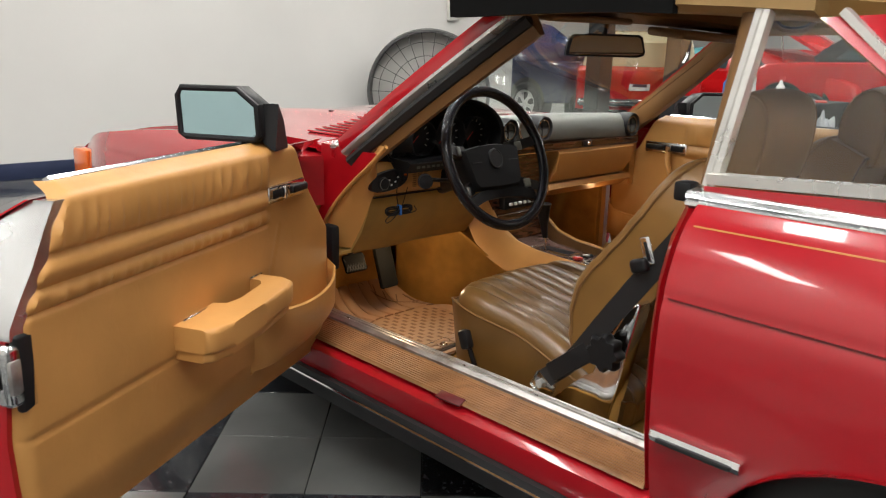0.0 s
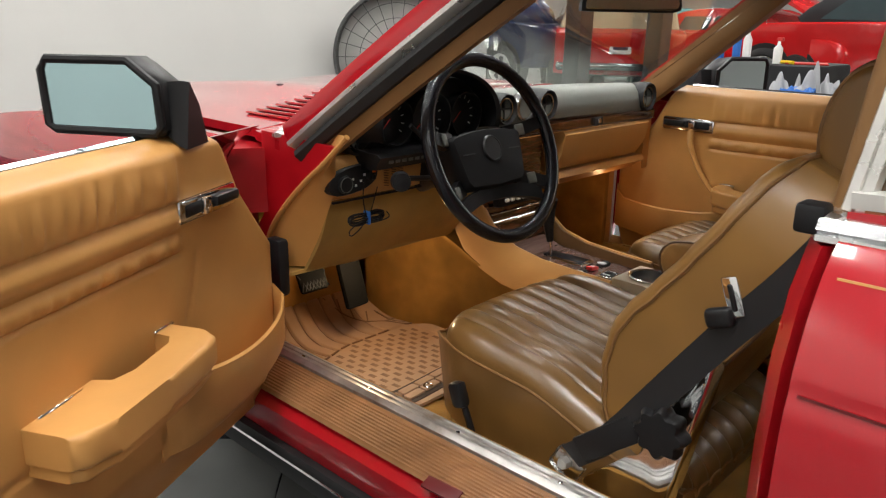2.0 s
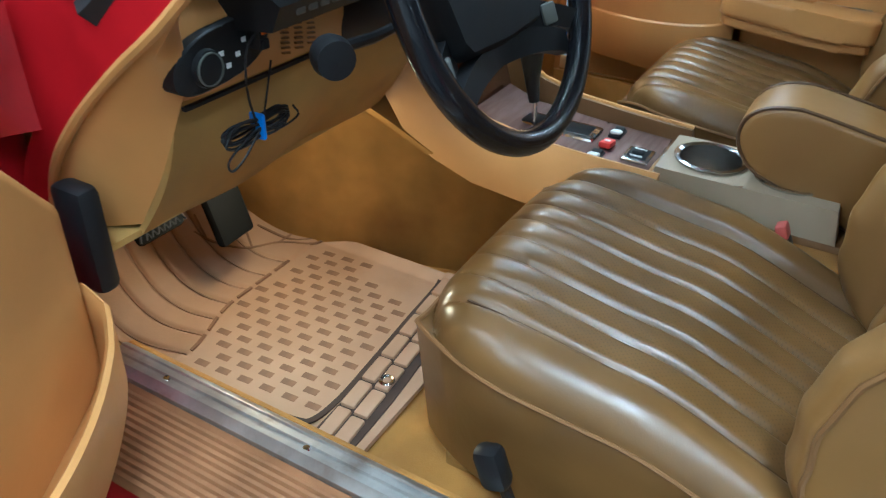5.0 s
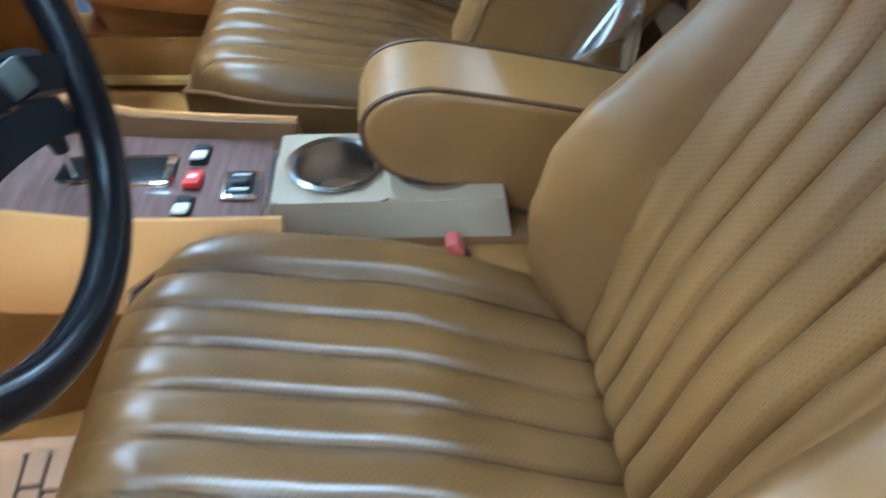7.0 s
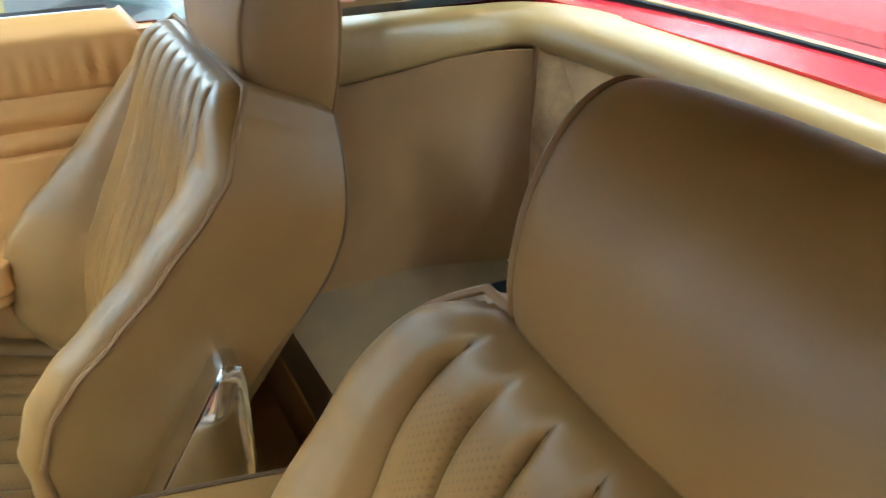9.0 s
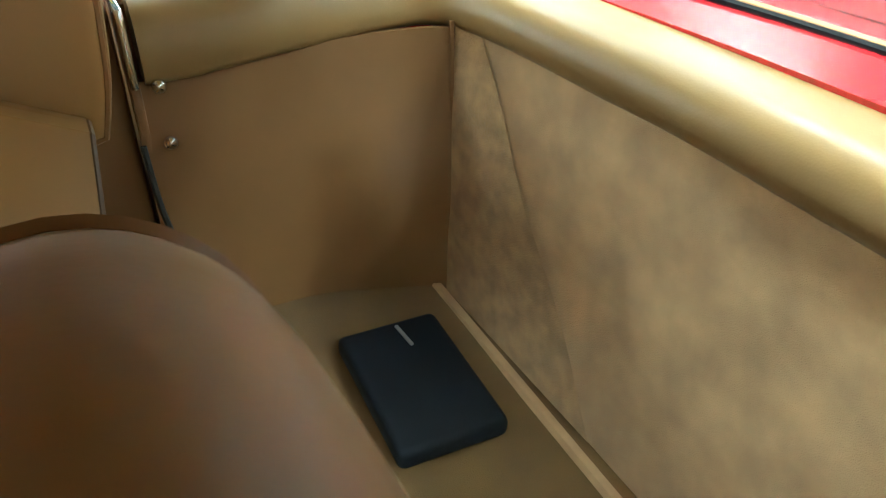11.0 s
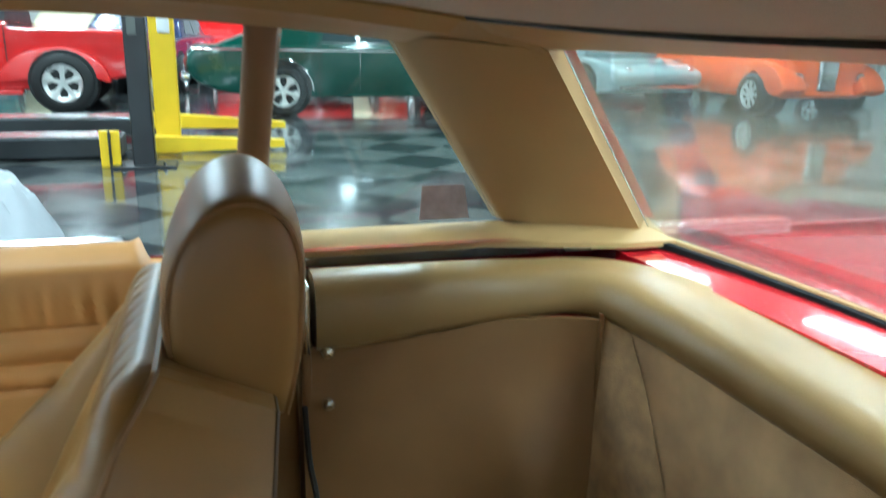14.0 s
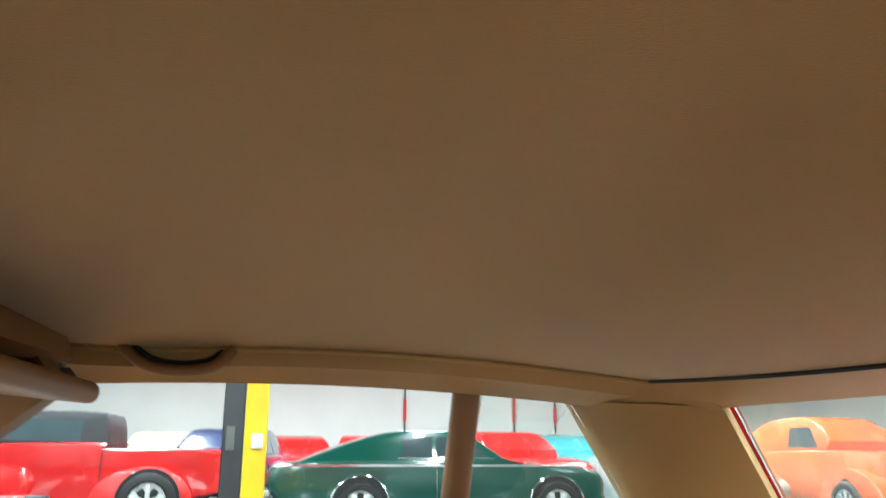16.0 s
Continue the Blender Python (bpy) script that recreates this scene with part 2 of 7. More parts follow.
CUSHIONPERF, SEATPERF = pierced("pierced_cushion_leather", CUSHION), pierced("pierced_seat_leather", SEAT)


# ---- shape helpers ----
def finish(name, bm, material, angle=42):
    bmesh.ops.recalc_face_normals(bm, faces=bm.faces)
    me = bpy.data.meshes.new(name)
    bm.to_mesh(me)
    bm.free()
    me.shade_smooth()
    me.set_sharp_from_angle(angle=radians(angle))
    me.materials.append(material)
    return me


def part(name, bm, material, parent=None, label="", m=None, angle=42):
    ob = new(name, finish(name, bm, material, angle))
    if m is not None:
        ob.matrix_basis = m
    if parent is not None:
        ob.parent = parent
    return tagged(ob, label)


def thing(name, label, category, at=None, group="", kind=""):
    ob = new(name)
    ob.empty_display_size = 0.05
    if at is not None:
        ob.matrix_basis = at
    return tagged(ob, label, category, group, kind)


def box(sx, sy, sz, r=0.0, seg=2, at=(0, 0, 0), rot=None, taper=None):
    bm = bmesh.new()
    bmesh.ops.create_cube(bm, size=1)
    for v in bm.verts:
        k = taper if taper and v.co.z > 0 else 1
        v.co = Vector((v.co.x * sx * k, v.co.y * sy * k, v.co.z * sz))
    if r:
        bmesh.ops.bevel(bm, geom=bm.edges[:], offset=r, segments=seg, profile=0.5, affect="EDGES")
    if rot is not None:
        bmesh.ops.transform(bm, matrix=rot.to_4x4(), verts=bm.verts)
    bmesh.ops.translate(bm, vec=at, verts=bm.verts)
    return bm


def merge(*bms):
    """Several bmeshes as one mesh of one part."""
    out = bmesh.new()
    for b in bms:
        me = bpy.data.meshes.new("t")
        b.to_mesh(me)
        b.free()
        out.from_mesh(me)
        bpy.data.meshes.remove(me)
    return out


def loft(rings, closed=True, caps=True, loop=False):
    bm = bmesh.new()
    vs = [[bm.verts.new(p) for p in r] for r in rings]
    n = len(vs[0])
    for a, b in zip(vs, vs[1:] + (vs[:1] if loop else [])):
        for i in range(n if closed else n - 1):
            j = (i + 1) % n
            bm.faces.new((a[i], a[j], b[j], b[i]))
    if caps and closed and not loop:
        bm.faces.new(vs[0])
        bm.faces.new(vs[-1])
    return bm


def smooth_path(pts, k=6):
    """A rounded line through points."""
    P = [Vector(p) for p in pts]
    P = [P[0] * 2 - P[1], *P, P[-1] * 2 - P[-2]]
    out = []
    for i in range(1, len(P) - 2):
        for s in range(k):
            t = s / k
            a, b, c, d = P[i - 1], P[i], P[i + 1], P[i + 2]
            out.append(0.5 * ((2 * b) + (c - a) * t + (2 * a - 5 * b + 4 * c - d) * t * t + (3 * b - a - 3 * c + d) * t ** 3))
    out.append(P[-2])
    return out


def tube(pts, r, seg=8, loop=False, flat=1.0, up=(0, 0, 1), radii=None):
    P = [Vector(p) for p in pts]
    rings = []
    for i, p in enumerate(P):
        a = P[i - 1] if i or loop else p
        b = P[(i + 1) % len(P)] if i < len(P) - 1 or loop else p
        t = (b - a).normalized()
        s = t.cross(Vector(up))
        s = s.normalized() if s.length > 1e-4 else t.orthogonal().normalized()
        u = s.cross(t)
        rr = radii[i] if radii else r
        rings.append([p + s * math.cos(q * math.tau / seg) * rr + u * math.sin(q * math.tau / seg) * rr * flat for q in range(seg)])
    return loft(rings, loop=loop)


def lathe(profile, seg=32, m=None):
    """profile: (radius, height) pairs round the z axis."""
    rings = [[Vector((r * math.cos(i * math.tau / seg), r * math.sin(i * math.tau / seg), z)) for i in range(seg)] for r, z in profile]
    ends = profile[0][0] > 1e-6, profile[-1][0] > 1e-6
    bm = loft(rings, caps=not any(ends), loop=all(ends))
    if m is not None:
        bmesh.ops.transform(bm, matrix=m, verts=bm.verts)
    return bm


def sheet(fn, nu, nv, thick=0.0, d=(0, 0, -1)):
    """A surface fn(u, v) over the unit square, with a thickness along d."""
    rows = [[Vector(fn(i / nu, j / nv)) for i in range(nu + 1)] for j in range(nv + 1)]
    if not thick:
        return loft(rows, closed=False)
    off = Vector(d).normalized() * thick
    ring = []
    bm = bmesh.new()
    T = [[bm.verts.new(p) for p in r] for r in rows]
    B = [[bm.verts.new(p + off) for p in r] for r in rows]
    for j in range(nv):
        for i in range(nu):
            bm.faces.new((T[j][i], T[j][i + 1], T[j + 1][i + 1], T[j + 1][i]))
            bm.faces.new((B[j][i], B[j + 1][i], B[j + 1][i + 1], B[j][i + 1]))
    for i in range(nu):
        bm.faces.new((T[0][i], B[0][i], B[0][i + 1], T[0][i + 1]))
        bm.faces.new((T[nv][i], T[nv][i + 1], B[nv][i + 1], B[nv][i]))
    for j in range(nv):
        bm.faces.new((T[j][0], T[j + 1][0], B[j + 1][0], B[j][0]))
        bm.faces.new((T[j][nu], B[j][nu], B[j + 1][nu], T[j + 1][nu]))
    return bm


def grid_cos(n):
    """Steps from 0 to 1, closer at both ends."""
    return [0.5 * (1 - math.cos(math.pi * i / n)) * 0.55 + i / n * 0.45 for i in range(n + 1)]


def pillow(width, length, r, top, bottom, nx=48, ny=40, drop=None, tuck=0.0):
    """An upholstered body: width(b) is the half width at b (0 to 1) along y, top(x, y, b) the height, r the edge radius,
    drop the height of the rounding, tuck how far the base is drawn in."""
    drop = r if drop is None else drop
    bm = bmesh.new()
    bs, cs = grid_cos(ny), grid_cos(nx)
    rows = []
    for b in bs:
        w, y = width(b), b * length
        row = []
        for c in cs:
            x = (2 * c - 1) * w
            e = min(w - abs(x), y, length - y)
            e2 = [max(0.0, r - q) for q in (w - abs(x), y, length - y)]
            q = min(r, math.sqrt(e2[0] ** 2 + max(e2[1], e2[2]) ** 2))
            row.append(Vector((x, y, top(x, y, b) - drop + drop * math.sqrt(max(0, 1 - (q / r) ** 2)))))
        rows.append(row)
    T = [[bm.verts.new(p) for p in r0] for r0 in rows]
    for j in range(ny):
        for i in range(nx):
            bm.faces.new((T[j][i], T[j][i + 1], T[j + 1][i + 1], T[j + 1][i]))
    rim = T[0][:] + [T[j][nx] for j in range(1, ny + 1)] + T[ny][nx - 1::-1] + [T[j][0] for j in range(ny - 1, 0, -1)]
    low = [bm.verts.new((v.co.x * (1 - tuck / 0.245), length / 2 + (v.co.y - length / 2) * (1 - 2 * tuck / length), bottom(v.co.x, v.co.y))) for v in rim]
    n = len(rim)
    edge = [v.co.copy() for v in rim]
    for i in range(n):
        bm.faces.new((rim[i], rim[(i + 1) % n], low[(i + 1) % n], low[i]))
    bm.faces.new(low)
    return bm, edge


def mirrored(bm):
    for v in bm.verts:
        v.co.x = -v.co.x
    return bm


def sd(a, b, x):
    t = min(1, max(0, (x - a) / (b - a)))
    return t * t * (3 - 2 * t)


# ---- the hall ----
def wall(name, a, b, h, thick=0.2, label=""):
    a, b = Vector((*a, 0)), Vector((*b, 0))
    d = b - a
    ob = part(name, box(d.length, thick, h, at=(d.length / 2, 0, h / 2)), WALLPAINT, m=Matrix.Translation(a) @ Matrix.Rotation(math.atan2(d.y, d.x), 4, "Z"))
    return tagged(ob, label or "plain white painted wall of the hall", "wall", kind="structure")


WN = wall("wall_north", (-7.0, 6.95), (6.35, 6.95), CEIL)
wall("wall_return", (6.25, 7.05), (6.25, 14.0), CEIL)
wall("wall_far_north", (6.25, 14.1), (26, 14.1), CEIL)
wall("wall_east", (24, 14.2), (24, -16), CEIL)
wall("wall_south", (24.1, -16), (-7.0, -16), CEIL)
wall("wall_west", (-6.9, -16.1), (-6.9, 7.05), CEIL)
tagged(part("baseboard", box(13.0, 0.03, 0.14, 0.004, at=(-0.2, 6.83, 0.07)), BLUEBASE), "dark blue baseboard along the white wall", "baseboard", kind="structure")
tagged(part("ceiling", box(39, 31, 0.1, at=(5, -1, CEIL + 0.05)), CEILM), "plain unseen ceiling over the hall, dark grey to cut bounced light", "ceiling", kind="structure")
tagged(part("ground", box(39, 31, 0.1, at=(5, -1, -0.06)), TILED), "dark base slab under the floor tiles", "floor", kind="structure")
for lx, ly in LAMPS:
    fx = thing("ceiling_light", "long white fluorescent ceiling light, switched on", "ceiling light", Matrix.Translation((lx, ly, CEIL)), group="ceiling lights")
    part("housing", box(2.5, 0.4, 0.06, 0.01, at=(0, 0, -0.03)), WHITE, fx)
    part("diffuser", box(2.4, 0.3, 0.03, 0.01, at=(0, 0, -0.075)), LIT, fx)

# floor of square blocks laid on the diagonal, grey and near-black in turn
floor = thing("floor", "glossy grey and black chequered tile floor", "floor", kind="structure")
T0, TU, TV, TS = Vector((-0.336, 1.467, 0)), Vector((-0.720, 0.694, 0)), Vector((-0.694, -0.720, 0)), 0.305


def tile_mesh(material):
    bm = box(TS - 0.003, TS - 0.003, 0.012, 0.0015, 1)
    return finish("tile", bm, material)


TM = {0: tile_mesh(TILEL), 1: tile_mesh(TILED)}
ROT = Matrix.Rotation(math.atan2(TU.y, TU.x), 4, "Z")
rest = {0: [], 1: []}
near = 0
for i in range(-62, 62):
    for j in range(-62, 62):
        c = T0 + TU * (TS * (i + 0.5)) + TV * (TS * (j + 0.5))
        if not (-6.8 < c.x < 23.9 and -15.9 < c.y < 13.9) or (c.y > 6.9 and c.x < 6.3):
            continue
        k = (i // 2 + j // 2) % 2
        if -2.2 < c.x < -0.1 and -0.2 < c.y < 3.2 and near < 110:
            near += 1
            o = new("tile", TM[k])
            o.matrix_basis = Matrix.Translation(c + Vector((0, 0, -0.006))) @ ROT
            o.parent = floor
        else:
            rest[k].append(c)
for k in (0, 1):
    vs, fs = [], []
    h = (TS - 0.003) / 2
    for c in rest[k]:
        b = len(vs)
        for su, sv in ((-1, -1), (1, -1), (1, 1), (-1, 1)):
            p = c + TU * (su * h) + TV * (sv * h)
            vs.append((p.x, p.y, 0.0))
        for su, sv in ((-1, -1), (1, -1), (1, 1), (-1, 1)):
            p = c + TU * (su * (h + 0.0012)) + TV * (sv * (h + 0.0012))
            vs.append((p.x, p.y, -0.009))
        fs.append((b, b + 1, b + 2, b + 3))
        fs += [(b + q, b + 4 + q, b + 4 + (q + 1) % 4, b + (q + 1) % 4) for q in range(4)]
    me = bpy.data.meshes.new("tiles")
    me.from_pydata(vs, [], fs)
    me.materials.append((TILEL, TILED)[k])
    o = tagged(new("tiles", me), "field of %s floor tiles" % ("grey", "black")[k], kind="stuff")
    o.parent = floor


# ---- the car's shell ----
car = thing("sports_car", "red two-seat sports car with its hardtop on", "car")
BELT = 0.895


def side_x(z):
    """The outer skin's half width by height."""
    pts = [(0.20, 0.785), (0.30, 0.815), (0.46, 0.848), (0.60, 0.858), (0.72, 0.852), (0.80, 0.828), (0.85, 0.798), (0.875, 0.772), (0.892, 0.745), (0.905, 0.70)]
    groove = 0.003 * math.exp(-((z - 0.733) / 0.012) ** 2)
    z = min(max(z, pts[0][0]), pts[-1][0])
    i = max(k for k in range(len(pts) - 1) if z >= pts[k][0])
    (z0, x0), (z1, x1) = pts[i], pts[i + 1]
    m0 = (x1 - pts[i - 1][1]) / (z1 - pts[i - 1][0]) if i else (x1 - x0) / (z1 - z0)
    m1 = (pts[i + 2][1] - x0) / (pts[i + 2][0] - z0) if i + 2 < len(pts) else (x1 - x0) / (z1 - z0)
    h, t = z1 - z0, (z - z0) / (z1 - z0)
    return (2 * t ** 3 - 3 * t * t + 1) * x0 + (t ** 3 - 2 * t * t + t) * h * m0 + (3 * t * t - 2 * t ** 3) * x1 + (t ** 3 - t * t) * h * m1 - groove


def fender(sgn, y0, y1, ztop, arch_y, arch_r, n=46, nose=None, flat=0.92):
    """A body side from y0 to y1 with a wheel arch cut into its lower edge."""
    def fn(u, v):
        y = y0 + (y1 - y0) * u
        low = 0.22
        d = abs(y - arch_y)
        if d < arch_r:
            low = max(low, 0.31 + math.sqrt(arch_r ** 2 - d * d) * flat - 0.02)
        zt = ztop - (0.125 * max(0, (y - 1.9) / 1.28) ** 1.7 + 0.10 * sd(2.75, 3.3, y) ** 2 if nose else 0)
        z = max(low, 0.22 + (zt - 0.22) * v)
        k = 1.0
        if nose:
            k = 1 - 0.10 * sd(nose, y1, y) ** 2
        lip = 0.012 * max(0, 1 - v * 12) if d < arch_r else 0
        return (sgn * (side_x(z) * k + lip), y, z)
    return sheet(fn, n, 90, 0.02, (-sgn, 0, 0))


part("rear_fender", fender(-1, 0.345, -1.35, 0.905, -0.10, 0.335, flat=0.80), RED, car)
part("rear_fender", fender(1, 0.345, -1.35, 0.905, -0.10, 0.335, flat=0.80), RED, car)
part("front_fender", fender(-1, 1.535, 3.18, 0.865, 2.32, 0.345, nose=2.6), RED, car)
part("front_fender", fender(1, 1.535, 3.18, 0.865, 2.32, 0.345, nose=2.6), RED, car)


def bonnet(u, v):
    x = -0.705 + 1.41 * u
    y = 1.53 + 1.63 * v
    crown = 0.045 * (1 - (x / 0.72) ** 2)
    rib = 0.018 * math.exp(-((abs(x) - 0.33) / 0.10) ** 2)
    return (x * (1 - 0.08 * v), y, 0.872 + crown + rib - 0.125 * max(0, (y - 1.9) / 1.28) ** 1.7 - 0.10 * sd(2.75, 3.3, y) ** 2)


part("bonnet", sheet(bonnet, 40, 24, 0.02), RED, car)
part("cowl", sheet(lambda u, v: (-0.72 + 1.44 * u, 1.44 + 0.085 * v - 0.05 * (1 - v) * (1 - abs(2 * u - 1) ** 2) * -1, 0.872 + 0.035 * (1 - (2 * u - 1) ** 2) - 0.012 * (1 - v)), 24, 6, 0.02), RED, car)
for i in range(9):
    sx = -0.615 + 0.031 * i
    zz = bonnet(0.5 + sx / 1.41, 0.06)[2]
    part("vent_slat", box(0.017, 0.17, 0.007, 0.003, 2, at=(sx, 1.625 + 0.004 * i, zz + 0.003), rot=Euler((0, 0.16, 0)).to_matrix()), RED, car)
    part("vent_gap", box(0.010, 0.165, 0.002, at=(sx + 0.0145, 1.625 + 0.004 * i, zz + 0.0015)), RUBBER, car)
part("cowl_strip", tube(smooth_path([(-0.725, 1.44, 0.872), (-0.56, 1.545, 0.900), (-0.40, 1.60, 0.912), (0.0, 1.63, 0.922), (0.40, 1.60, 0.912), (0.725, 1.44, 0.872)], 6), 0.011, 8, flat=0.5), ALU, car)
part("washer_jet", box(0.016, 0.02, 0.018, 0.004, at=(-0.352, 1.95, 0.915)), BLACK, car)
part("nose_panel", loft([[(x * 0.80, 3.12 + 0.06 * (1 - abs(x)), 0.24), (x * 0.80, 3.22 + 0.06 * (1 - abs(x)), 0.45), (x * 0.79, 3.22 + 0.06 * (1 - abs(x)), 0.66), (x * 0.74, 3.17, 0.715)] for x in [-1 + i / 8 for i in range(17)]], closed=False), RED, car)
part("marker_lamp", box(0.055, 0.16, 0.14, 0.018, at=(-0.775, 3.13, 0.63)), AMBER, car)
part("marker_lamp", box(0.055, 0.16, 0.14, 0.018, at=(0.775, 3.13, 0.63)), AMBER, car)
part("rear_deck", sheet(lambda u, v: (-0.715 + 1.43 * u, -0.36 - 1.0 * v, 0.893 + 0.03 * (1 - (2 * u - 1) ** 2) - 0.05 * v ** 2), 24, 14, 0.02), RED, car)
part("tail_panel", box(1.62, 0.05, 0.62, 0.02, at=(0, -1.36, 0.56)), RED, car)
# soft-top lid, red, between the hardtop's foot and the rear trim
part("softtop_lid", sheet(lambda u, v: ((-0.66 + 1.32 * u) * (1 - 0.02 * v), -0.145 - 0.20 * v - 0.03 * (1 - (2 * u - 1) ** 2), 0.885 + 0.012 * (1 - (2 * u - 1) ** 2) + 0.004 * v), 24, 6, 0.015), RED, car)
part("stripe", sheet(lambda u, v: (-side_x(0.852 + 0.0022 * v) - 0.0012, 0.33 - 1.6 * u, 0.852 + 0.0022 * v), 30, 1, 0.001, (1, 0, 0)), GOLD, car)
# Thin dark red strip: the crease's shade is put into colour.
part("body_crease", sheet(lambda u, v: (-side_x(0.7315 + 0.003 * v) - 0.0035, 0.335 - 1.6 * u, 0.7315 + 0.003 * v - 0.02 * u), 30, 1, 0.001, (1, 0, 0)), REDDARK, car)
rub = part("side_moulding", loft([[(-0.846, y, 0.475), (-0.866, y, 0.477), (-0.870, y, 0.487), (-0.866, y, 0.497), (-0.846, y, 0.499)] for y in (0.332, 0.335, 0.18, 0.172)]), CHROME, car)
part("rubber_insert", box(0.008, 0.135, 0.009, 0.002, at=(-0.872, 0.252, 0.485)), RUBBER, rub)

# sills: red box, black rocker with a bright line, ribbed cover, scuff plate
for s in (-1, 1):
    part("sill", loft([[(s * 0.700, y, 0.20), (s * 0.700, y, 0.352), (s * 0.815, y, 0.345), (s * 0.838, y, 0.325), (s * 0.838, y, 0.275), (s * 0.815, y, 0.22)] for y in (0.34, 0.60, 1.20, 1.54)]), RED if s < 0 else CARPET, car)
    part("rocker_trim", loft([[(s * 0.80, y, 0.165), (s * 0.845, y, 0.195), (s * 0.855, y, 0.235), (s * 0.850, y, 0.262), (s * 0.81, y, 0.262)] for y in (0.20, 0.6, 1.2, 1.62)]), RUBBER, car)
    part("rocker_line", tube([(s * 0.857, 0.2, 0.246), (s * 0.857, 1.62, 0.246)], 0.004, 6), CHROME, car)
ribs = [(-0.826, 0.349)]
for i in range(11):
    x = -0.822 + i * 0.0095
    ribs += [(x, 0.352), (x + 0.002, 0.3565), (x + 0.006, 0.3565), (x + 0.008, 0.352)]
ribs += [(-0.713, 0.358), (-0.713, 0.349)]
part("sill_cover", loft([[(x, y, z + 0.0015) for x, z in ribs] for y in (0.36, 0.83, 0.835, 1.22, 1.50)]), SILLRUB, car, "worn ribbed brown rubber sill cover")
scuff = part("scuff_plate", loft([[(-0.712, y, 0.355), (-0.712, y, 0.366), (-0.704, y, 0.372), (-0.702, y, 0.3745), (-0.697, y, 0.3745), (-0.695, y, 0.3715), (-0.690, y, 0.3715), (-0.688, y, 0.3745), (-0.684, y, 0.3745), (-0.682, y, 0.3715), (-0.677, y, 0.3715), (-0.675, y, 0.3735), (-0.670, y, 0.372), (-0.664, y, 0.366), (-0.664, y, 0.352)] for y in (0.42, 0.8, 1.2, 1.52)]), WORN, car, "scratched chrome scuff plate")
for y in (0.5, 0.72, 0.95, 1.2, 1.42):
    part("screw", lathe([(0.0, 0), (0.0052, 0), (0.004, 0.002), (0.0, 0.0025)], 10, pose(-0.6925, y, 0.372)), CHROME, scuff)
part("torn_flap", box(0.026, 0.075, 0.005, 0.002, at=(-0.826, 0.865, 0.3555), rot=Euler((0, -0.35, 0.06)).to_matrix()), REDDARK, car, "torn patch showing red paint")
for s in (-1, 1):
    part("jamb_panel", loft([[(s * (side_x(z) - 0.01), 0.36, z), (s * (side_x(z) - 0.05), 0.385, z), (s * 0.66, 0.36, z), (s * 0.66, 0.30, z)] for z in (0.34, 0.45, 0.55, 0.65, 0.75, 0.82, 0.875)]), REDDULL if s < 0 else VINYL, car)
    for y in (-0.10, 2.32):
        part("arch_liner", loft([[(s * x, y + 0.352 * math.cos(a), 0.30 + 0.33 * math.sin(a)) for a in [math.pi * k / 16 for k in range(17)]] for x in (0.84, 0.60)], closed=False), RUBBER, car)
        part("arch_wall", box(0.02, 0.72, 0.44, at=(s * 0.60, y, 0.42)), RUBBER, car)
        wh = part("wheel", lathe([(0.0, 0.02), (0.06, 0.024), (0.08, 0.05), (0.16, 0.075), (0.185, 0.09), (0.190, 0.06), (0.190, -0.09), (0.0, -0.09)], 32, Matrix.Translation((s * 0.73, y, 0.305)) @ Matrix.Rotation(radians(90 * s), 4, "Y")), STEEL, car)
        part("tyre", lathe([(0.19, 0.09), (0.215, 0.105), (0.27, 0.10), (0.300, 0.075), (0.303, 0.0), (0.300, -0.075), (0.27, -0.10), (0.215, -0.105), (0.19, -0.09)], 40, Matrix.Translation((s * 0.73, y, 0.305)) @ Matrix.Rotation(radians(90 * s), 4, "Y")), TYRE, wh)
part("underbody", box(1.30, 4.3, 0.06, 0.01, at=(0, 0.9, 0.215)), RUBBER, car)
part("striker", box(0.035, 0.03, 0.06, 0.008, at=(-0.71, 0.395, 0.61)), CHROME, car, "chrome door striker")

# hinge post and inner cowl side by the open door
part("hinge_post", loft([[(-0.80, 1.53, z), (-0.68, 1.47, z), (-0.64, 1.50, z), (-0.64, 1.66, z), (-0.80, 1.66, z)] for z in (0.70, 0.76, 0.84)]), REDDULL, car, "red painted hinge post")
part("hinge_post", loft([[(-0.80, 1.56, z), (-0.715, 1.55, z), (-0.70, 1.56, z), (-0.70, 1.66, z), (-0.80, 1.66, z)] for z in (0.22, 0.5, 0.70)]), REDDULL, car)
part("hinge_post", mirrored(loft([[(-0.80, 1.53, z), (-0.68, 1.47, z), (-0.64, 1.50, z), (-0.64, 1.66, z), (-0.80, 1.66, z)] for z in (0.22, 0.5, 0.7, 0.84)])), TAN, car)
hinge = part("door_check", box(0.03, 0.05, 0.13, 0.01, at=(-0.725, 1.455, 0.585)), BLACK, car, "black rubber door check gaiter")
part("hinge_bolt", lathe([(0, 0), (0.012, 0), (0.012, 0.01), (0, 0.012)], 12, pose(-0.705, 1.466, 0.80, 90, 0, 30)), REDDULL, car)

# ---- windscreen, pillars, hardtop ----
AB, AT = Vector((-0.690, 1.405, 0.862)), Vector((-0.575, 0.900, 1.232))


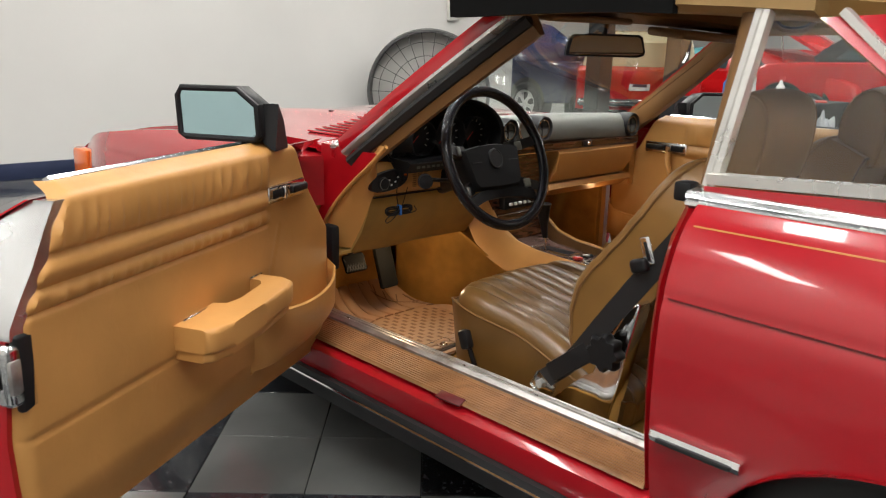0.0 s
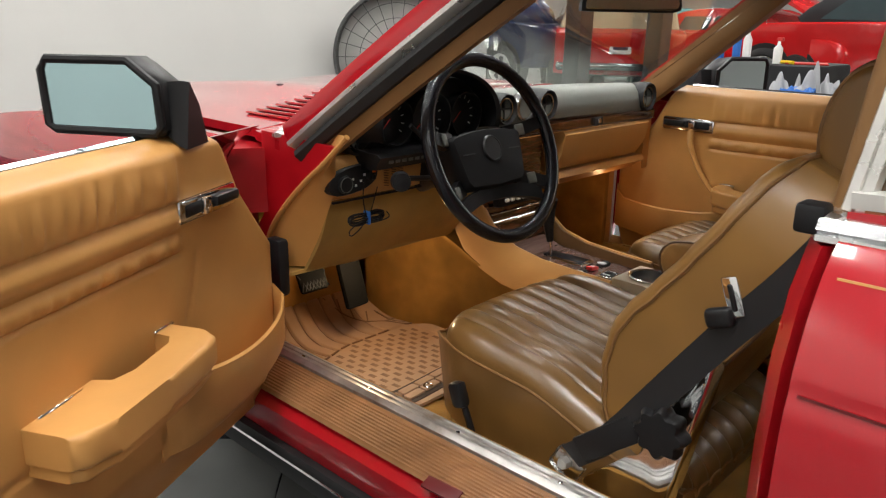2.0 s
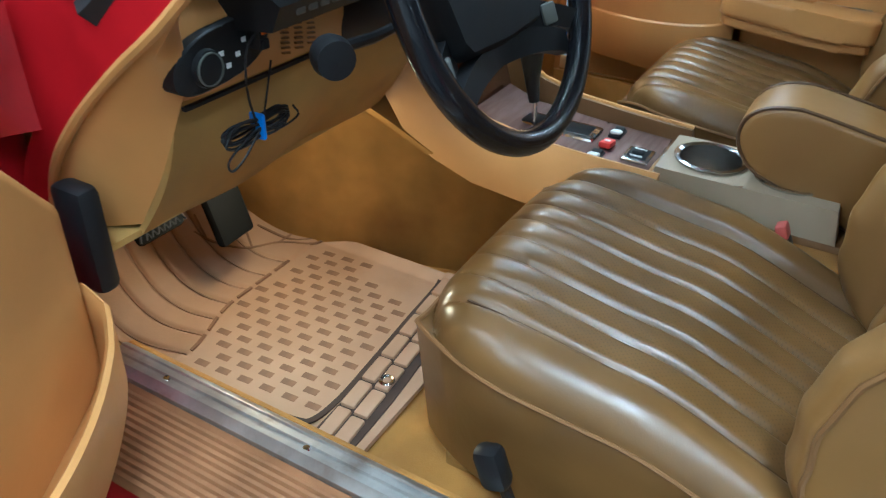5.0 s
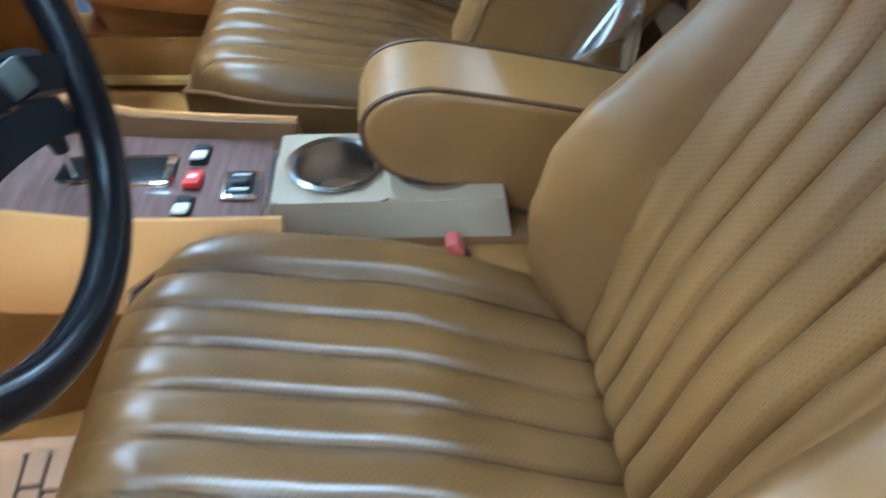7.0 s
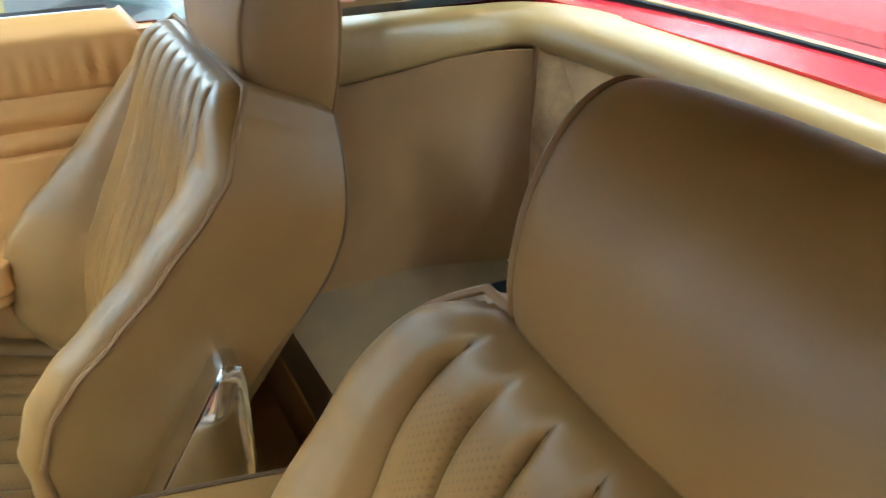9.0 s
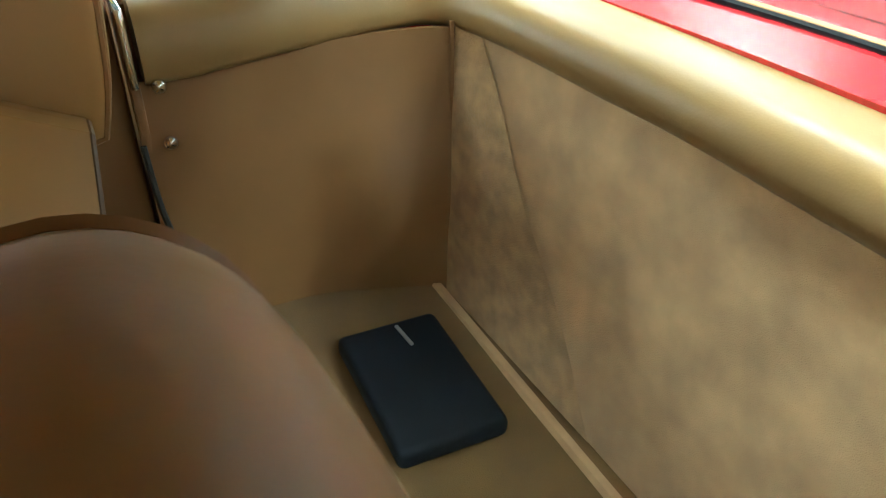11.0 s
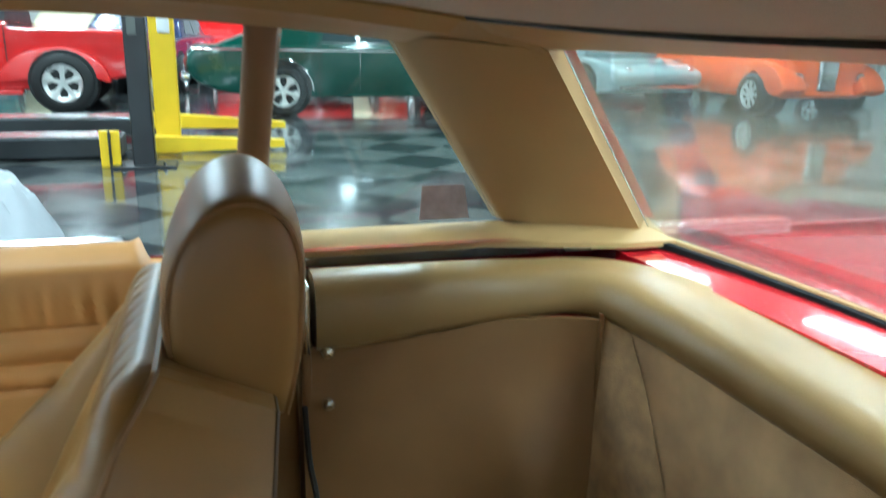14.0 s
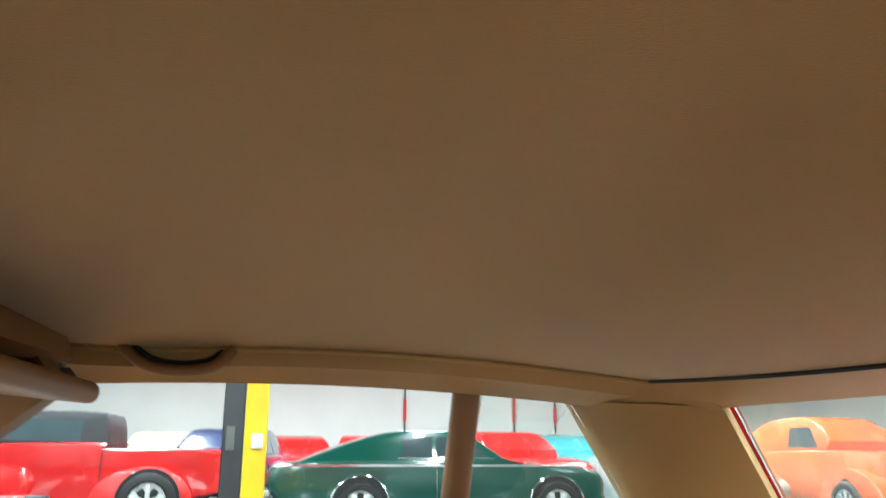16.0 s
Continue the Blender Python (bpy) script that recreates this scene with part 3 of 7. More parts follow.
def strip(a, b, prof, n=8, bow=0.012, side=1):
    """A bar from a to b with a flat cross-section given as (out, along) offsets."""
    a, b = Vector(a), Vector(b)
    d = (b - a).normalized()
    out = Vector((-side, 0, 0))
    out = (out - d * out.dot(d)).normalized()
    w = d.cross(out) * side
    rings = []
    for i in range(n + 1):
        t = i / n
        c = a.lerp(b, t) + out * bow * 4 * t * (1 - t)
        rings.append([c + out * p + w * q for p, q in prof])
    return loft(rings)


for s in (-1, 1):
    A = Vector((s * 0.690, AB.y + (0.015 if s > 0 else 0), AB.z + (0.008 if s > 0 else 0)))
    B = Vector((s * 0.575, AT.y + (0.02 if s > 0 else 0), AT.z + (0.01 if s > 0 else 0)))
    ap = part("windscreen_pillar", strip(A, B, [(0.035, -0.034), (0.040, -0.012), (0.034, 0.004), (-0.005, 0.004), (-0.005, -0.034)], side=-s), RED, car)
    part("chrome_moulding", strip(A, B, [(0.038, 0.001), (0.044, 0.005), (0.043, 0.012), (0.036, 0.015), (0.02, 0.026), (0.02, 0.001)], side=-s), ALU, ap)
    part("door_seal", strip(A, B, [(0.034, 0.025), (0.038, 0.036), (0.026, 0.050), (0.004, 0.052), (0.004, 0.025)], side=-s), RUBBER, ap)
    part("inner_trim", strip(A, B, [(0.018, 0.052), (0.006, 0.074 if s < 0 else 0.056), (-0.022, 0.068 if s < 0 else 0.052), (-0.034, 0.03), (-0.03, -0.02), (-0.004, -0.02), (0.003, 0.03)], side=-s), VINYL, ap, "brown leather pillar trim")
part("windscreen", sheet(lambda u, v: ((-1 + 2 * u) * (0.665 - 0.11 * v), 1.425 - 0.505 * v + 0.10 * (1 - (2 * u - 1) ** 2), 0.875 + 0.352 * v), 16, 8, 0.005, (0, 1, 0.5)), GLASS, car).visible_shadow = False
part("header_rail", loft([[(x, 0.985 + 0.07 * (1 - (x / 0.58) ** 2) + dy, 1.228 + 0.012 * (1 - (x / 0.58) ** 2) + dz) for dy, dz in ((0.03, 0.0), (0.0, 0.045), (-0.07, 0.05), (-0.085, 0.008), (-0.04, -0.012))] for x in [-0.6 + i * 0.1 for i in range(13)]]), VINYL, car, "brown vinyl windscreen header")


def seam(u, rear=False):
    """The headliner's edge on the right-hand side, from the front (0) to the rear corner (1)."""
    y = 0.99 - 0.843 * u
    k = max(0.0, (0.86 - y) / 0.713)
    return Vector((0.628 - 0.088 * k ** 1.5, y, 1.254 + 0.010 * math.sin(math.pi * k) - 0.034 * k ** 2 + 0.10 * max(0, y - 0.86)))


def liner(u, v):
    t = 1 - v
    e = seam(t)
    x = (2 * u - 1)
    arch = (0.034 - 0.050 * sd(0.6, 1, t)) * (1 - x * x)
    sag = 0.012 * math.sin(math.pi * t)
    y = e.y - 0.050 * (1 - x * x) * sd(0.75, 1, t) + 0.09 * (1 - x * x) * sd(0.25, 0, t)
    return (e.x * x, y, e.z + arch + sag * (1 - x ** 4))


hard = thing("hardtop", "removable red hardtop with a brown cloth headliner", "car roof")
part("headliner", sheet(liner, 36, 30, 0.006, (0, 0, 1)), HEADLINER, hard, "brown woven cloth headliner")
part("roof_skin", sheet(lambda u, v: (lambda p: (p[0] * 1.13, p[1] - 0.06 + 0.14 * v, p[2] + 0.038))(liner(u, v)), 30, 20, 0.01, (0, 0, 1)), RED, hard)


def wintop(u):
    """The upper edge of the side window, from the front (0) to the quarter window's rear top (1)."""
    y = 1.0 - 0.79 * u
    k = max(0.0, (0.93 - y) / 0.72)
    return Vector((0.688 - 0.022 * k, y, 1.212 + 0.012 * math.sin(math.pi * k) - 0.016 * k))


QR, QT = Vector((0.738, 0.022, 0.925)), wintop(1.0)
CB, CT = Vector((0.700, -0.216, 0.900)), Vector((0.535, 0.037, 1.184))
for s in (1, -1):
    fo, up = (0.060, 0.0) if s > 0 else (0.0, 0.026)
    QB = QR if s > 0 else Vector((0.738, -0.150, 0.925))

    def put(name, bm, material, parent=hard, label="", s=s):
        return part(name, bm if s > 0 else mirrored(bm), material, parent, label)

    rings = []
    for i in range(17):
        u = i / 16
        a, b = seam(u), wintop(min(1, u * 0.99))
        m1 = a.lerp(b, 0.5) + Vector((-0.014, 0, -0.012))
        rings.append([a, a.lerp(m1, 0.5) + Vector((-0.007, 0, -0.009)), m1, m1.lerp(b, 0.5) + Vector((-0.008, 0, -0.008)), b, b + Vector((0.03, 0, 0.01)), b + Vector((0.025, 0, 0.07)), a + Vector((0.02, 0, 0.035))])
    put("side_rail", loft(rings), TRIM, label="padded tan roof rail")
    put("roof_side", loft([[wintop(i / 16) + Vector((0.031, 0, 0.012 + up)), wintop(i / 16) + Vector((0.034, 0, 0.05 + up)), seam(i / 16) + Vector((0.055, 0, 0.045)), seam(i / 16) + Vector((0.03, 0, 0.045))] for i in range(17)]), RED)
    put("seam_welt", tube([seam(i / 24) + Vector((0.0, 0, -0.004)) for i in range(25)], 0.0035, 6), HEADLINER)
    # rear pillar: a wide padded panel between the quarter window and the rear window
    rings = []
    for i in range(13):
        t = i / 12
        f = QT.lerp(QB, t)
        r = CT.lerp(CB, t)
        top = seam(1.0)
        mid = f.lerp(r, 0.45) + Vector((-0.004 * math.sin(math.pi * t) - 0.02 * (1 - t), 0, 0))
        rings.append([f, f + Vector((-0.014, -0.008, 0)), f.lerp(mid, 0.5) + Vector((-0.012, 0, 0)), mid + Vector((-0.008, 0, 0)), mid.lerp(r, 0.55) + Vector((-0.012, 0.004, 0)), r + Vector((-0.012, 0.012, 0)), r, r + Vector((0.03, -0.02, 0.01)), f.lerp(r, 0.5) + Vector((0.055, -0.01, 0.01)), f + Vector((0.03, 0, 0))])
    put("rear_pillar", loft(rings), TRIM, label="pale tan padded rear pillar")
    put("pillar_cap", loft([[seam(1.0) + Vector((0.0, 0, 0)), wintop(0.99), QT + Vector((0, 0, -0.004)), CT + Vector((-0.01, 0.01, -0.004)), seam(1.0) + Vector((-0.03, -0.03, 0.0))], [seam(1.0) + Vector((0.02, -0.03, 0.03)), wintop(0.99) + Vector((0.015, 0, 0.03)), QT + Vector((0.012, 0, 0.03)), CT + Vector((0.02, -0.01, 0.03)), seam(1.0) + Vector((0, -0.05, 0.03))]]), TRIM)
    # window post
    put("window_post", loft([[(0.700 - 0.034 * t + 0.016 * math.cos(a) - 0.004, (0.402 if s > 0 else 0.356) - 0.03 * t + 0.021 * math.sin(a), 0.895 + 0.325 * t) for a in [k * math.tau / 12 for k in range(12)]] for t in (0, 0.3, 0.6, 1.0)]), VINYL, label="brown leather-covered window post")
    # outer frame of the quarter window
    put("window_frame", strip((0.728, 0.342 + fo, 0.912), (0.684, 0.297 + fo, 1.235), [(0.0, -0.015), (0.008, -0.012), (0.009, -0.002), (0.005, 0.0), (0.009, 0.002), (0.008, 0.012), (0.0, 0.015), (-0.012, 0.015), (-0.012, -0.015)], side=-1, bow=0.0), ALU)
    put("window_frame", strip((0.730, 0.345 + fo, 0.926 if s < 0 else 0.906), (0.748, -0.21, 0.958 if s < 0 else 0.906), [(0.0, -0.011), (0.008, -0.009), (0.008, 0.009), (0.0, 0.011), (-0.012, 0.011), (-0.012, -0.011)], side=-1, bow=0.0), ALU)
    put("window_frame", strip((0.756, -0.015 if s > 0 else -0.165, 0.915), (0.690, 0.175, 1.205), [(0.0, -0.008), (0.008, -0.006), (0.008, 0.006), (0.0, 0.008), (-0.01, 0.008), (-0.01, -0.008)], side=-1, bow=0.0), ALU)
    put("gutter", tube([wintop(i / 16) + Vector((0.022, 0, 0.012 + up)) for i in range(17)], 0.009, 8, flat=1.3), CHROME)
    if s < 0:
        put("door_seal", loft([[wintop(i / 16) + Vector((0.036, 0, -0.006)), wintop(i / 16) + Vector((0.040, 0, 0.036)), wintop(i / 16) + Vector((0.018, 0, 0.036)), wintop(i / 16) + Vector((0.018, 0, -0.006))] for i in range(12)]), SEAL)
    put("outer_pillar", loft([[QT.lerp(QB, t) + Vector((0.036, -0.005, 0)), QT.lerp(QB, t).lerp(CT.lerp(CB, t), 0.5) + Vector((0.064, -0.02, 0.012)), CT.lerp(CB, t) + Vector((0.045, -0.045, 0.014))] for t in [i / 8 for i in range(9)]], closed=False), RED)
    pane = put("quarter_window", loft([[QT + Vector((0.006, 0, 0)), Vector((0.684, 0.31 + fo, 1.212)), Vector((0.724, 0.35 + fo, 0.915)), QB + Vector((0.006, 0, 0))], [QT + Vector((0.010, 0, 0)), Vector((0.688, 0.31 + fo, 1.212)), Vector((0.728, 0.35 + fo, 0.915)), QB + Vector((0.010, 0, 0))]]), GLASS)
    pane.visible_shadow = False
    # the hardtop's foot: tan ledge inside, along the belt
    put("foot_rail", loft([[(0.745, y, 0.893), (0.735, y, 0.922), (0.705, y, 0.915), (0.690 - 0.05 * sd(0.05, -0.15, y), y, 0.902), (0.690 - 0.05 * sd(0.05, -0.15, y), y, 0.893)] for y in (0.41 if s > 0 else 0.33, 0.3, 0.15, 0.05, -0.05, -0.15, -0.235)]), TRIM, label="pale tan foot rail of the hardtop")
    put("belt_moulding", loft([[(0.700, y, 0.876), (0.752, y, 0.876), (0.760, y, 0.880), (0.759, y, 0.887), (0.753, y, 0.889), (0.760, y, 0.893), (0.755, y, 0.903), (0.745, y, 0.908), (0.70, y, 0.910)] for y in (0.37, 0.1, -0.2, -0.5)]), EDGECHROME)
    if s < 0:
        put("skirt", loft([[(0.728, y, 0.900), (0.746, y, 0.900), (0.744, y, 0.914 + 0.05 * (0.36 - y)), (0.728, y, 0.914 + 0.05 * (0.36 - y))] for y in (0.345, 0.1, -0.2)]), RED)
    put("corner_cap", box(0.035, 0.034, 0.035, 0.006, at=(0.735, 0.382, 0.900)), BLACK)
part("rear_window", sheet(lambda u, v: ((-1 + 2 * u) * (0.695 - 0.165 * v), -0.22 + 0.25 * v - 0.075 * (1 - (2 * u - 1) ** 2), 0.905 + 0.285 * v), 20, 8, 0.005, (0, -1, 0.5)), HAZEGLASS, hard).visible_shadow = False
part("rear_foot_rail", loft([[(x, -0.232 - 0.075 * (1 - (x / 0.70) ** 2) + dy, 0.888 + dz) for dy, dz in ((0.010, 0.0), (0.008, 0.012), (-0.002, 0.016), (-0.014, 0.010), (-0.014, 0.0))] for x in [-0.70 + i * 0.07 for i in range(21)]]), TRIM, hard)
part("rear_seal", loft([[(x, -0.232 - 0.075 * (1 - (x / 0.70) ** 2) + dy, 0.892 + 0.006 * (1 - (x / 0.70) ** 2) + dz) for dy, dz in ((0.032, -0.004), (0.031, 0.005), (0.022, 0.006), (0.021, -0.004))] for x in [-0.70 + i * 0.07 for i in range(21)]]), SEAL, hard)
part("rear_header", loft([[(x, 0.150 - 0.050 * (1 - (x / 0.545) ** 2), 1.222 - 0.016 * (1 - (x / 0.545) ** 2)), (x, 0.115 - 0.06 * (1 - (x / 0.545) ** 2), 1.202 + 0.006 * (1 - (x / 0.545) ** 2)), (x, 0.052 - 0.075 * (1 - (x / 0.545) ** 2), 1.184 + 0.004 * (1 - (x / 0.545) ** 2)), (x, 0.025 - 0.075 * (1 - (x / 0.545) ** 2), 1.192 + 0.004 * (1 - (x / 0.545) ** 2)), (x, 0.06 - 0.06 * (1 - (x / 0.545) ** 2), 1.262 + 0.02 * (1 - (x / 0.545) ** 2))] for x in [-0.545 + i * 0.0545 for i in range(21)]]), TRIM, hard, "tan padded rear header")
part("rear_seam_welt", tube([(x, 0.147 - 0.050 * (1 - (x / 0.545) ** 2), 1.219 - 0.016 * (1 - (x / 0.545) ** 2)) for x in [-0.545 + i * 0.0545 for i in range(21)]], 0.0035, 6), BLACK, hard)
# grab handle on the passenger's roof rail
gh = thing("grab_handle", "brown moulded grab handle on the roof rail", "grab handle")
GRIP = [(0.630, 0.698, 1.264), (0.616, 0.708, 1.249), (0.609, 0.728, 1.230), (0.608, 0.768, 1.224), (0.609, 0.808, 1.230), (0.616, 0.836, 1.249), (0.630, 0.848, 1.264)]
part("grip", tube(smooth_path(GRIP, 5), 0.0075, 10), VINYL, gh)
part("recess", tube(smooth_path([(x + 0.009, 0.773 + (y - 0.773) * 0.93, z + 0.008) for x, y, z in GRIP], 5), 0.0065, 8), BLACK, gh)
for y in (0.676, 0.870):
    part("mount", box(0.012, 0.040, 0.014, 0.005, at=(0.625, y, 1.258)), TRIM, gh)


# ---- cabin tub ----
tub = thing("cabin_floor", "tan carpeted floor pan and tunnel inside the car", "car floor")
part("floor_carpet", sheet(lambda u, v: (-0.70 + 1.365 * u, 0.34 + 1.52 * v, 0.268 + 0.30 * sd(0.93, 1.06, v) + 0.004 * math.sin(31 * u) * math.sin(23 * v)), 30, 40, 0.02), CARPET, tub)
part("firewall", box(1.4, 0.03, 0.56, at=(0, 1.80, 0.55)), CARPET, tub)
for s in (-1, 1):
    part("sill_carpet", box(0.012, 1.2, 0.10, 0.004, at=(s * 0.658, 0.93, 0.312)), CARPET, tub)
    part("carpet_edge", tube([(s * 0.628, 0.93, 0.286), (s * 0.628, 1.3, 0.286), (s * 0.634, 1.66, 0.292)], 0.014, 8, flat=0.7), EDGECARPET, tub, "frayed yellow carpet edge")
    part("kick_panel", box(0.03, 0.24 if s < 0 else 0.34, 0.36, 0.008, at=(-0.685, 1.69, 0.47) if s < 0 else (0.648, 1.645, 0.47)), CARPET, tub)


def tunnel(u, v):
    """The carpeted tunnel, over the gearbox, wider towards the front."""
    y = 0.36 + 1.42 * v
    w = 0.128 + 0.115 * sd(1.10, 1.7, y)
    h = 0.450 + 0.14 * sd(1.24, 1.55, y)
    a = -1 + 2 * u
    x = w * max(-1, min(1, a * 1.6))
    z = 0.262 + (h - 0.262) * min(1, (1 - abs(a)) / 0.375)
    return (x, y, z)


part("tunnel_carpet", sheet(tunnel, 32, 24, 0.01), CARPET, tub)
part("rear_step", box(1.30, 0.02, 0.14, 0.004, at=(0, 0.428, 0.330)), CARPET, tub)

rear = thing("rear_compartment", "tan carpeted shelf and brown vinyl side panels behind the seats", "rear shelf")
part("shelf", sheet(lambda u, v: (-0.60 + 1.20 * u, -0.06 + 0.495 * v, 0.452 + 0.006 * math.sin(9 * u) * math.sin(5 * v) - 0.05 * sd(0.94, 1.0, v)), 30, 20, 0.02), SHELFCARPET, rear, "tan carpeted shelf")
part("shelf_edge", loft([[(x, -0.02, 0.452), (x, -0.02, 0.460), (x, -0.010, 0.460), (x, -0.006, 0.452)] for x in (-0.5, 0.5)]), REARCARPET, rear)
def bulk_y(x, z):
    """The bulkhead's face by place across and height."""
    u, v = x / 0.98 + 0.5, (z - 0.455) / 0.40
    return -0.028 - 0.040 * v - 0.012 * math.sin(math.pi * u) + 0.003 * math.sin(13 * u + 6 * v)


def gusset(u, v, s):
    """A carpet flap from the corner to the bulkhead, broader towards the shelf."""
    a = Vector((s * (0.499 - 0.024 * v), -0.044 + 0.022 * v, 0.85 - 0.393 * v))
    w = s * (0.482 - 0.35 * v)
    b = Vector((w, bulk_y(w, a.z) + 0.0025, a.z))
    return a.lerp(b, u)


for s in (1, -1):
    def side(u, v, s=s):
        y = 0.345 - 0.385 * u
        z = 0.45 + (0.391 - 0.034 * min(1, max(0, (y + 0.03) / 0.31))) * v
        bulge = 0.052 * math.exp(-(((u - 0.76) / 0.19) ** 2) - ((v - 0.38) / 0.32) ** 2)
        return (s * (0.575 - 0.075 * u ** 4 - 0.02 * (1 - v) - bulge), y, z)
    part("side_panel", sheet(side, 20, 16, 0.008, (s, 0, 0)), VINYL, rear, "brown vinyl side panel")
    part("side_end", box(0.16, 0.012, 0.62, 0.003, at=(s * 0.65, 0.338, 0.575)), VINYL, rear)
    for z in (0.802, 0.729):
        part("stud", lathe([(0, 0.008), (0.006, 0.007), (0.0095, 0.003), (0.0095, 0)], 12, Matrix.Translation((s * 0.566, 0.312, z)) @ Matrix.Rotation(radians(-90 * s), 4, "Y")), CHROME, rear)
    part("corner_welt", tube([(s * 0.499, -0.040, 0.85), (s * 0.492, -0.038, 0.66), (s * 0.478, -0.03, 0.46)], 0.004, 6), VINYL, rear)
    part("gusset", sheet(lambda u, v, s=s: gusset(u, v, s), 10, 18), NAPCARPET, rear, "brushed carpet gusset in the rear corner")
    part("corner_filler", box(0.05, 0.03, 0.37, 0.004, at=(s * 0.525, -0.062, 0.640)), VINYL, rear)
    part("lock_plate", box(0.075, 0.010, 0.095, 0.004, at=(s * 0.60, 0.338, 0.848)), CHROME, rear)
    if s > 0:
        part("post_panel", box(0.03, 0.10, 0.66, 0.008, at=(0.605, 0.398, 0.60)), VINYL, rear)
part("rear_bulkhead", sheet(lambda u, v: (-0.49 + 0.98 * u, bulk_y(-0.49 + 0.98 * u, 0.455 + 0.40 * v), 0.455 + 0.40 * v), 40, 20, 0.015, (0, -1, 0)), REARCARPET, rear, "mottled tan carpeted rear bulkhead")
plan = [(0.598, 0.325), (0.596, 0.20), (0.592, 0.10), (0.582, 0.03), (0.560, -0.035), (0.505, -0.076), (0.40, -0.094), (0.2, -0.104), (0.0, -0.108)]
plan = [Vector((x, y, 0)) for x, y in plan] + [Vector((-x, y, 0)) for x, y in plan[-2::-1]]
plan = smooth_path(plan, 5)
rings = []
for i, p in enumerate(plan):
    d = (plan[min(i + 1, len(plan) - 1)] - plan[max(i - 1, 0)]).normalized()
    n = Vector((d.y, -d.x, 0))
    lo = 0.034 * min(1, max(0, (p.y + 0.03) / 0.31)) - 0.010
    back = -0.055 - 0.042 * sd(0.03, -0.09, p.y)
    rings.append([p + n * a + Vector((0, 0, z)) for a, z in ((back, 0.882), (back * 0.85, 0.8915), (-0.040, 0.892), (-0.005, 0.8955), (0.014, 0.892), (0.027, 0.883), (0.034, 0.868), (0.0365, 0.852 - lo * 0.5), (0.035, 0.838 - lo), (0.029, 0.829 - lo), (0.018, 0.824 - lo), (-0.02, 0.823 - lo))])
part("padded_roll", loft(rings), ROLL, rear, "padded tan leather roll round the shelf", angle=60)

wallet = thing("document_wallet", "black zipped leather document wallet lying on the rear shelf", "wallet", pose(0.298, 0.107, 0.454, 0, 0, -2))
part("cover", box(0.225, 0.140, 0.030, 0.010, 3, at=(0, 0, 0.016)), WALLET, wallet)
part("zip_pull", box(0.045, 0.005, 0.003, 0.001, at=(0.075, -0.012, 0.033), rot=Euler((0, 0, 0.12)).to_matrix()), WORN, wallet)
wire = thing("loose_wire", "loose black wire with bare ends hanging behind the seat", "wire")
part("cable", tube(smooth_path([(0.545, 0.345, 0.74), (0.535, 0.342, 0.67), (0.505, 0.338, 0.64), (0.498, 0.334, 0.60)], 5), 0.004, 6), RUBBER, wire)
for dx in (0, 0.01):
    part("bare_end", tube([(0.498, 0.334, 0.60), (0.488 - dx, 0.330, 0.578)], 0.0018, 5), WORN, wire)


# ---- seats ----
def pleat(x, half, n, depth):
    """Stitched channels: rounded ridges with narrow grooves."""
    if abs(x) > half:
        return -depth * math.exp(-((abs(x) - half) / 0.007) ** 2)
    p = (x + half) / (2 * half) * n
    q = abs((p % 1) - 0.5) * 2
    return -depth * (0.34 * q ** 2 + 0.66 * q ** 7)


def perforate(ob, material, half, y0, y1):
    """Gives the pleated middle of a cushion its pierced leather."""
    me = ob.data
    me.materials.append(material)
    for p in me.polygons:
        c = p.center
        if abs(c.x) < half and y0 < c.y < y1 and p.normal.z > 0.3:
            p.material_index = 1


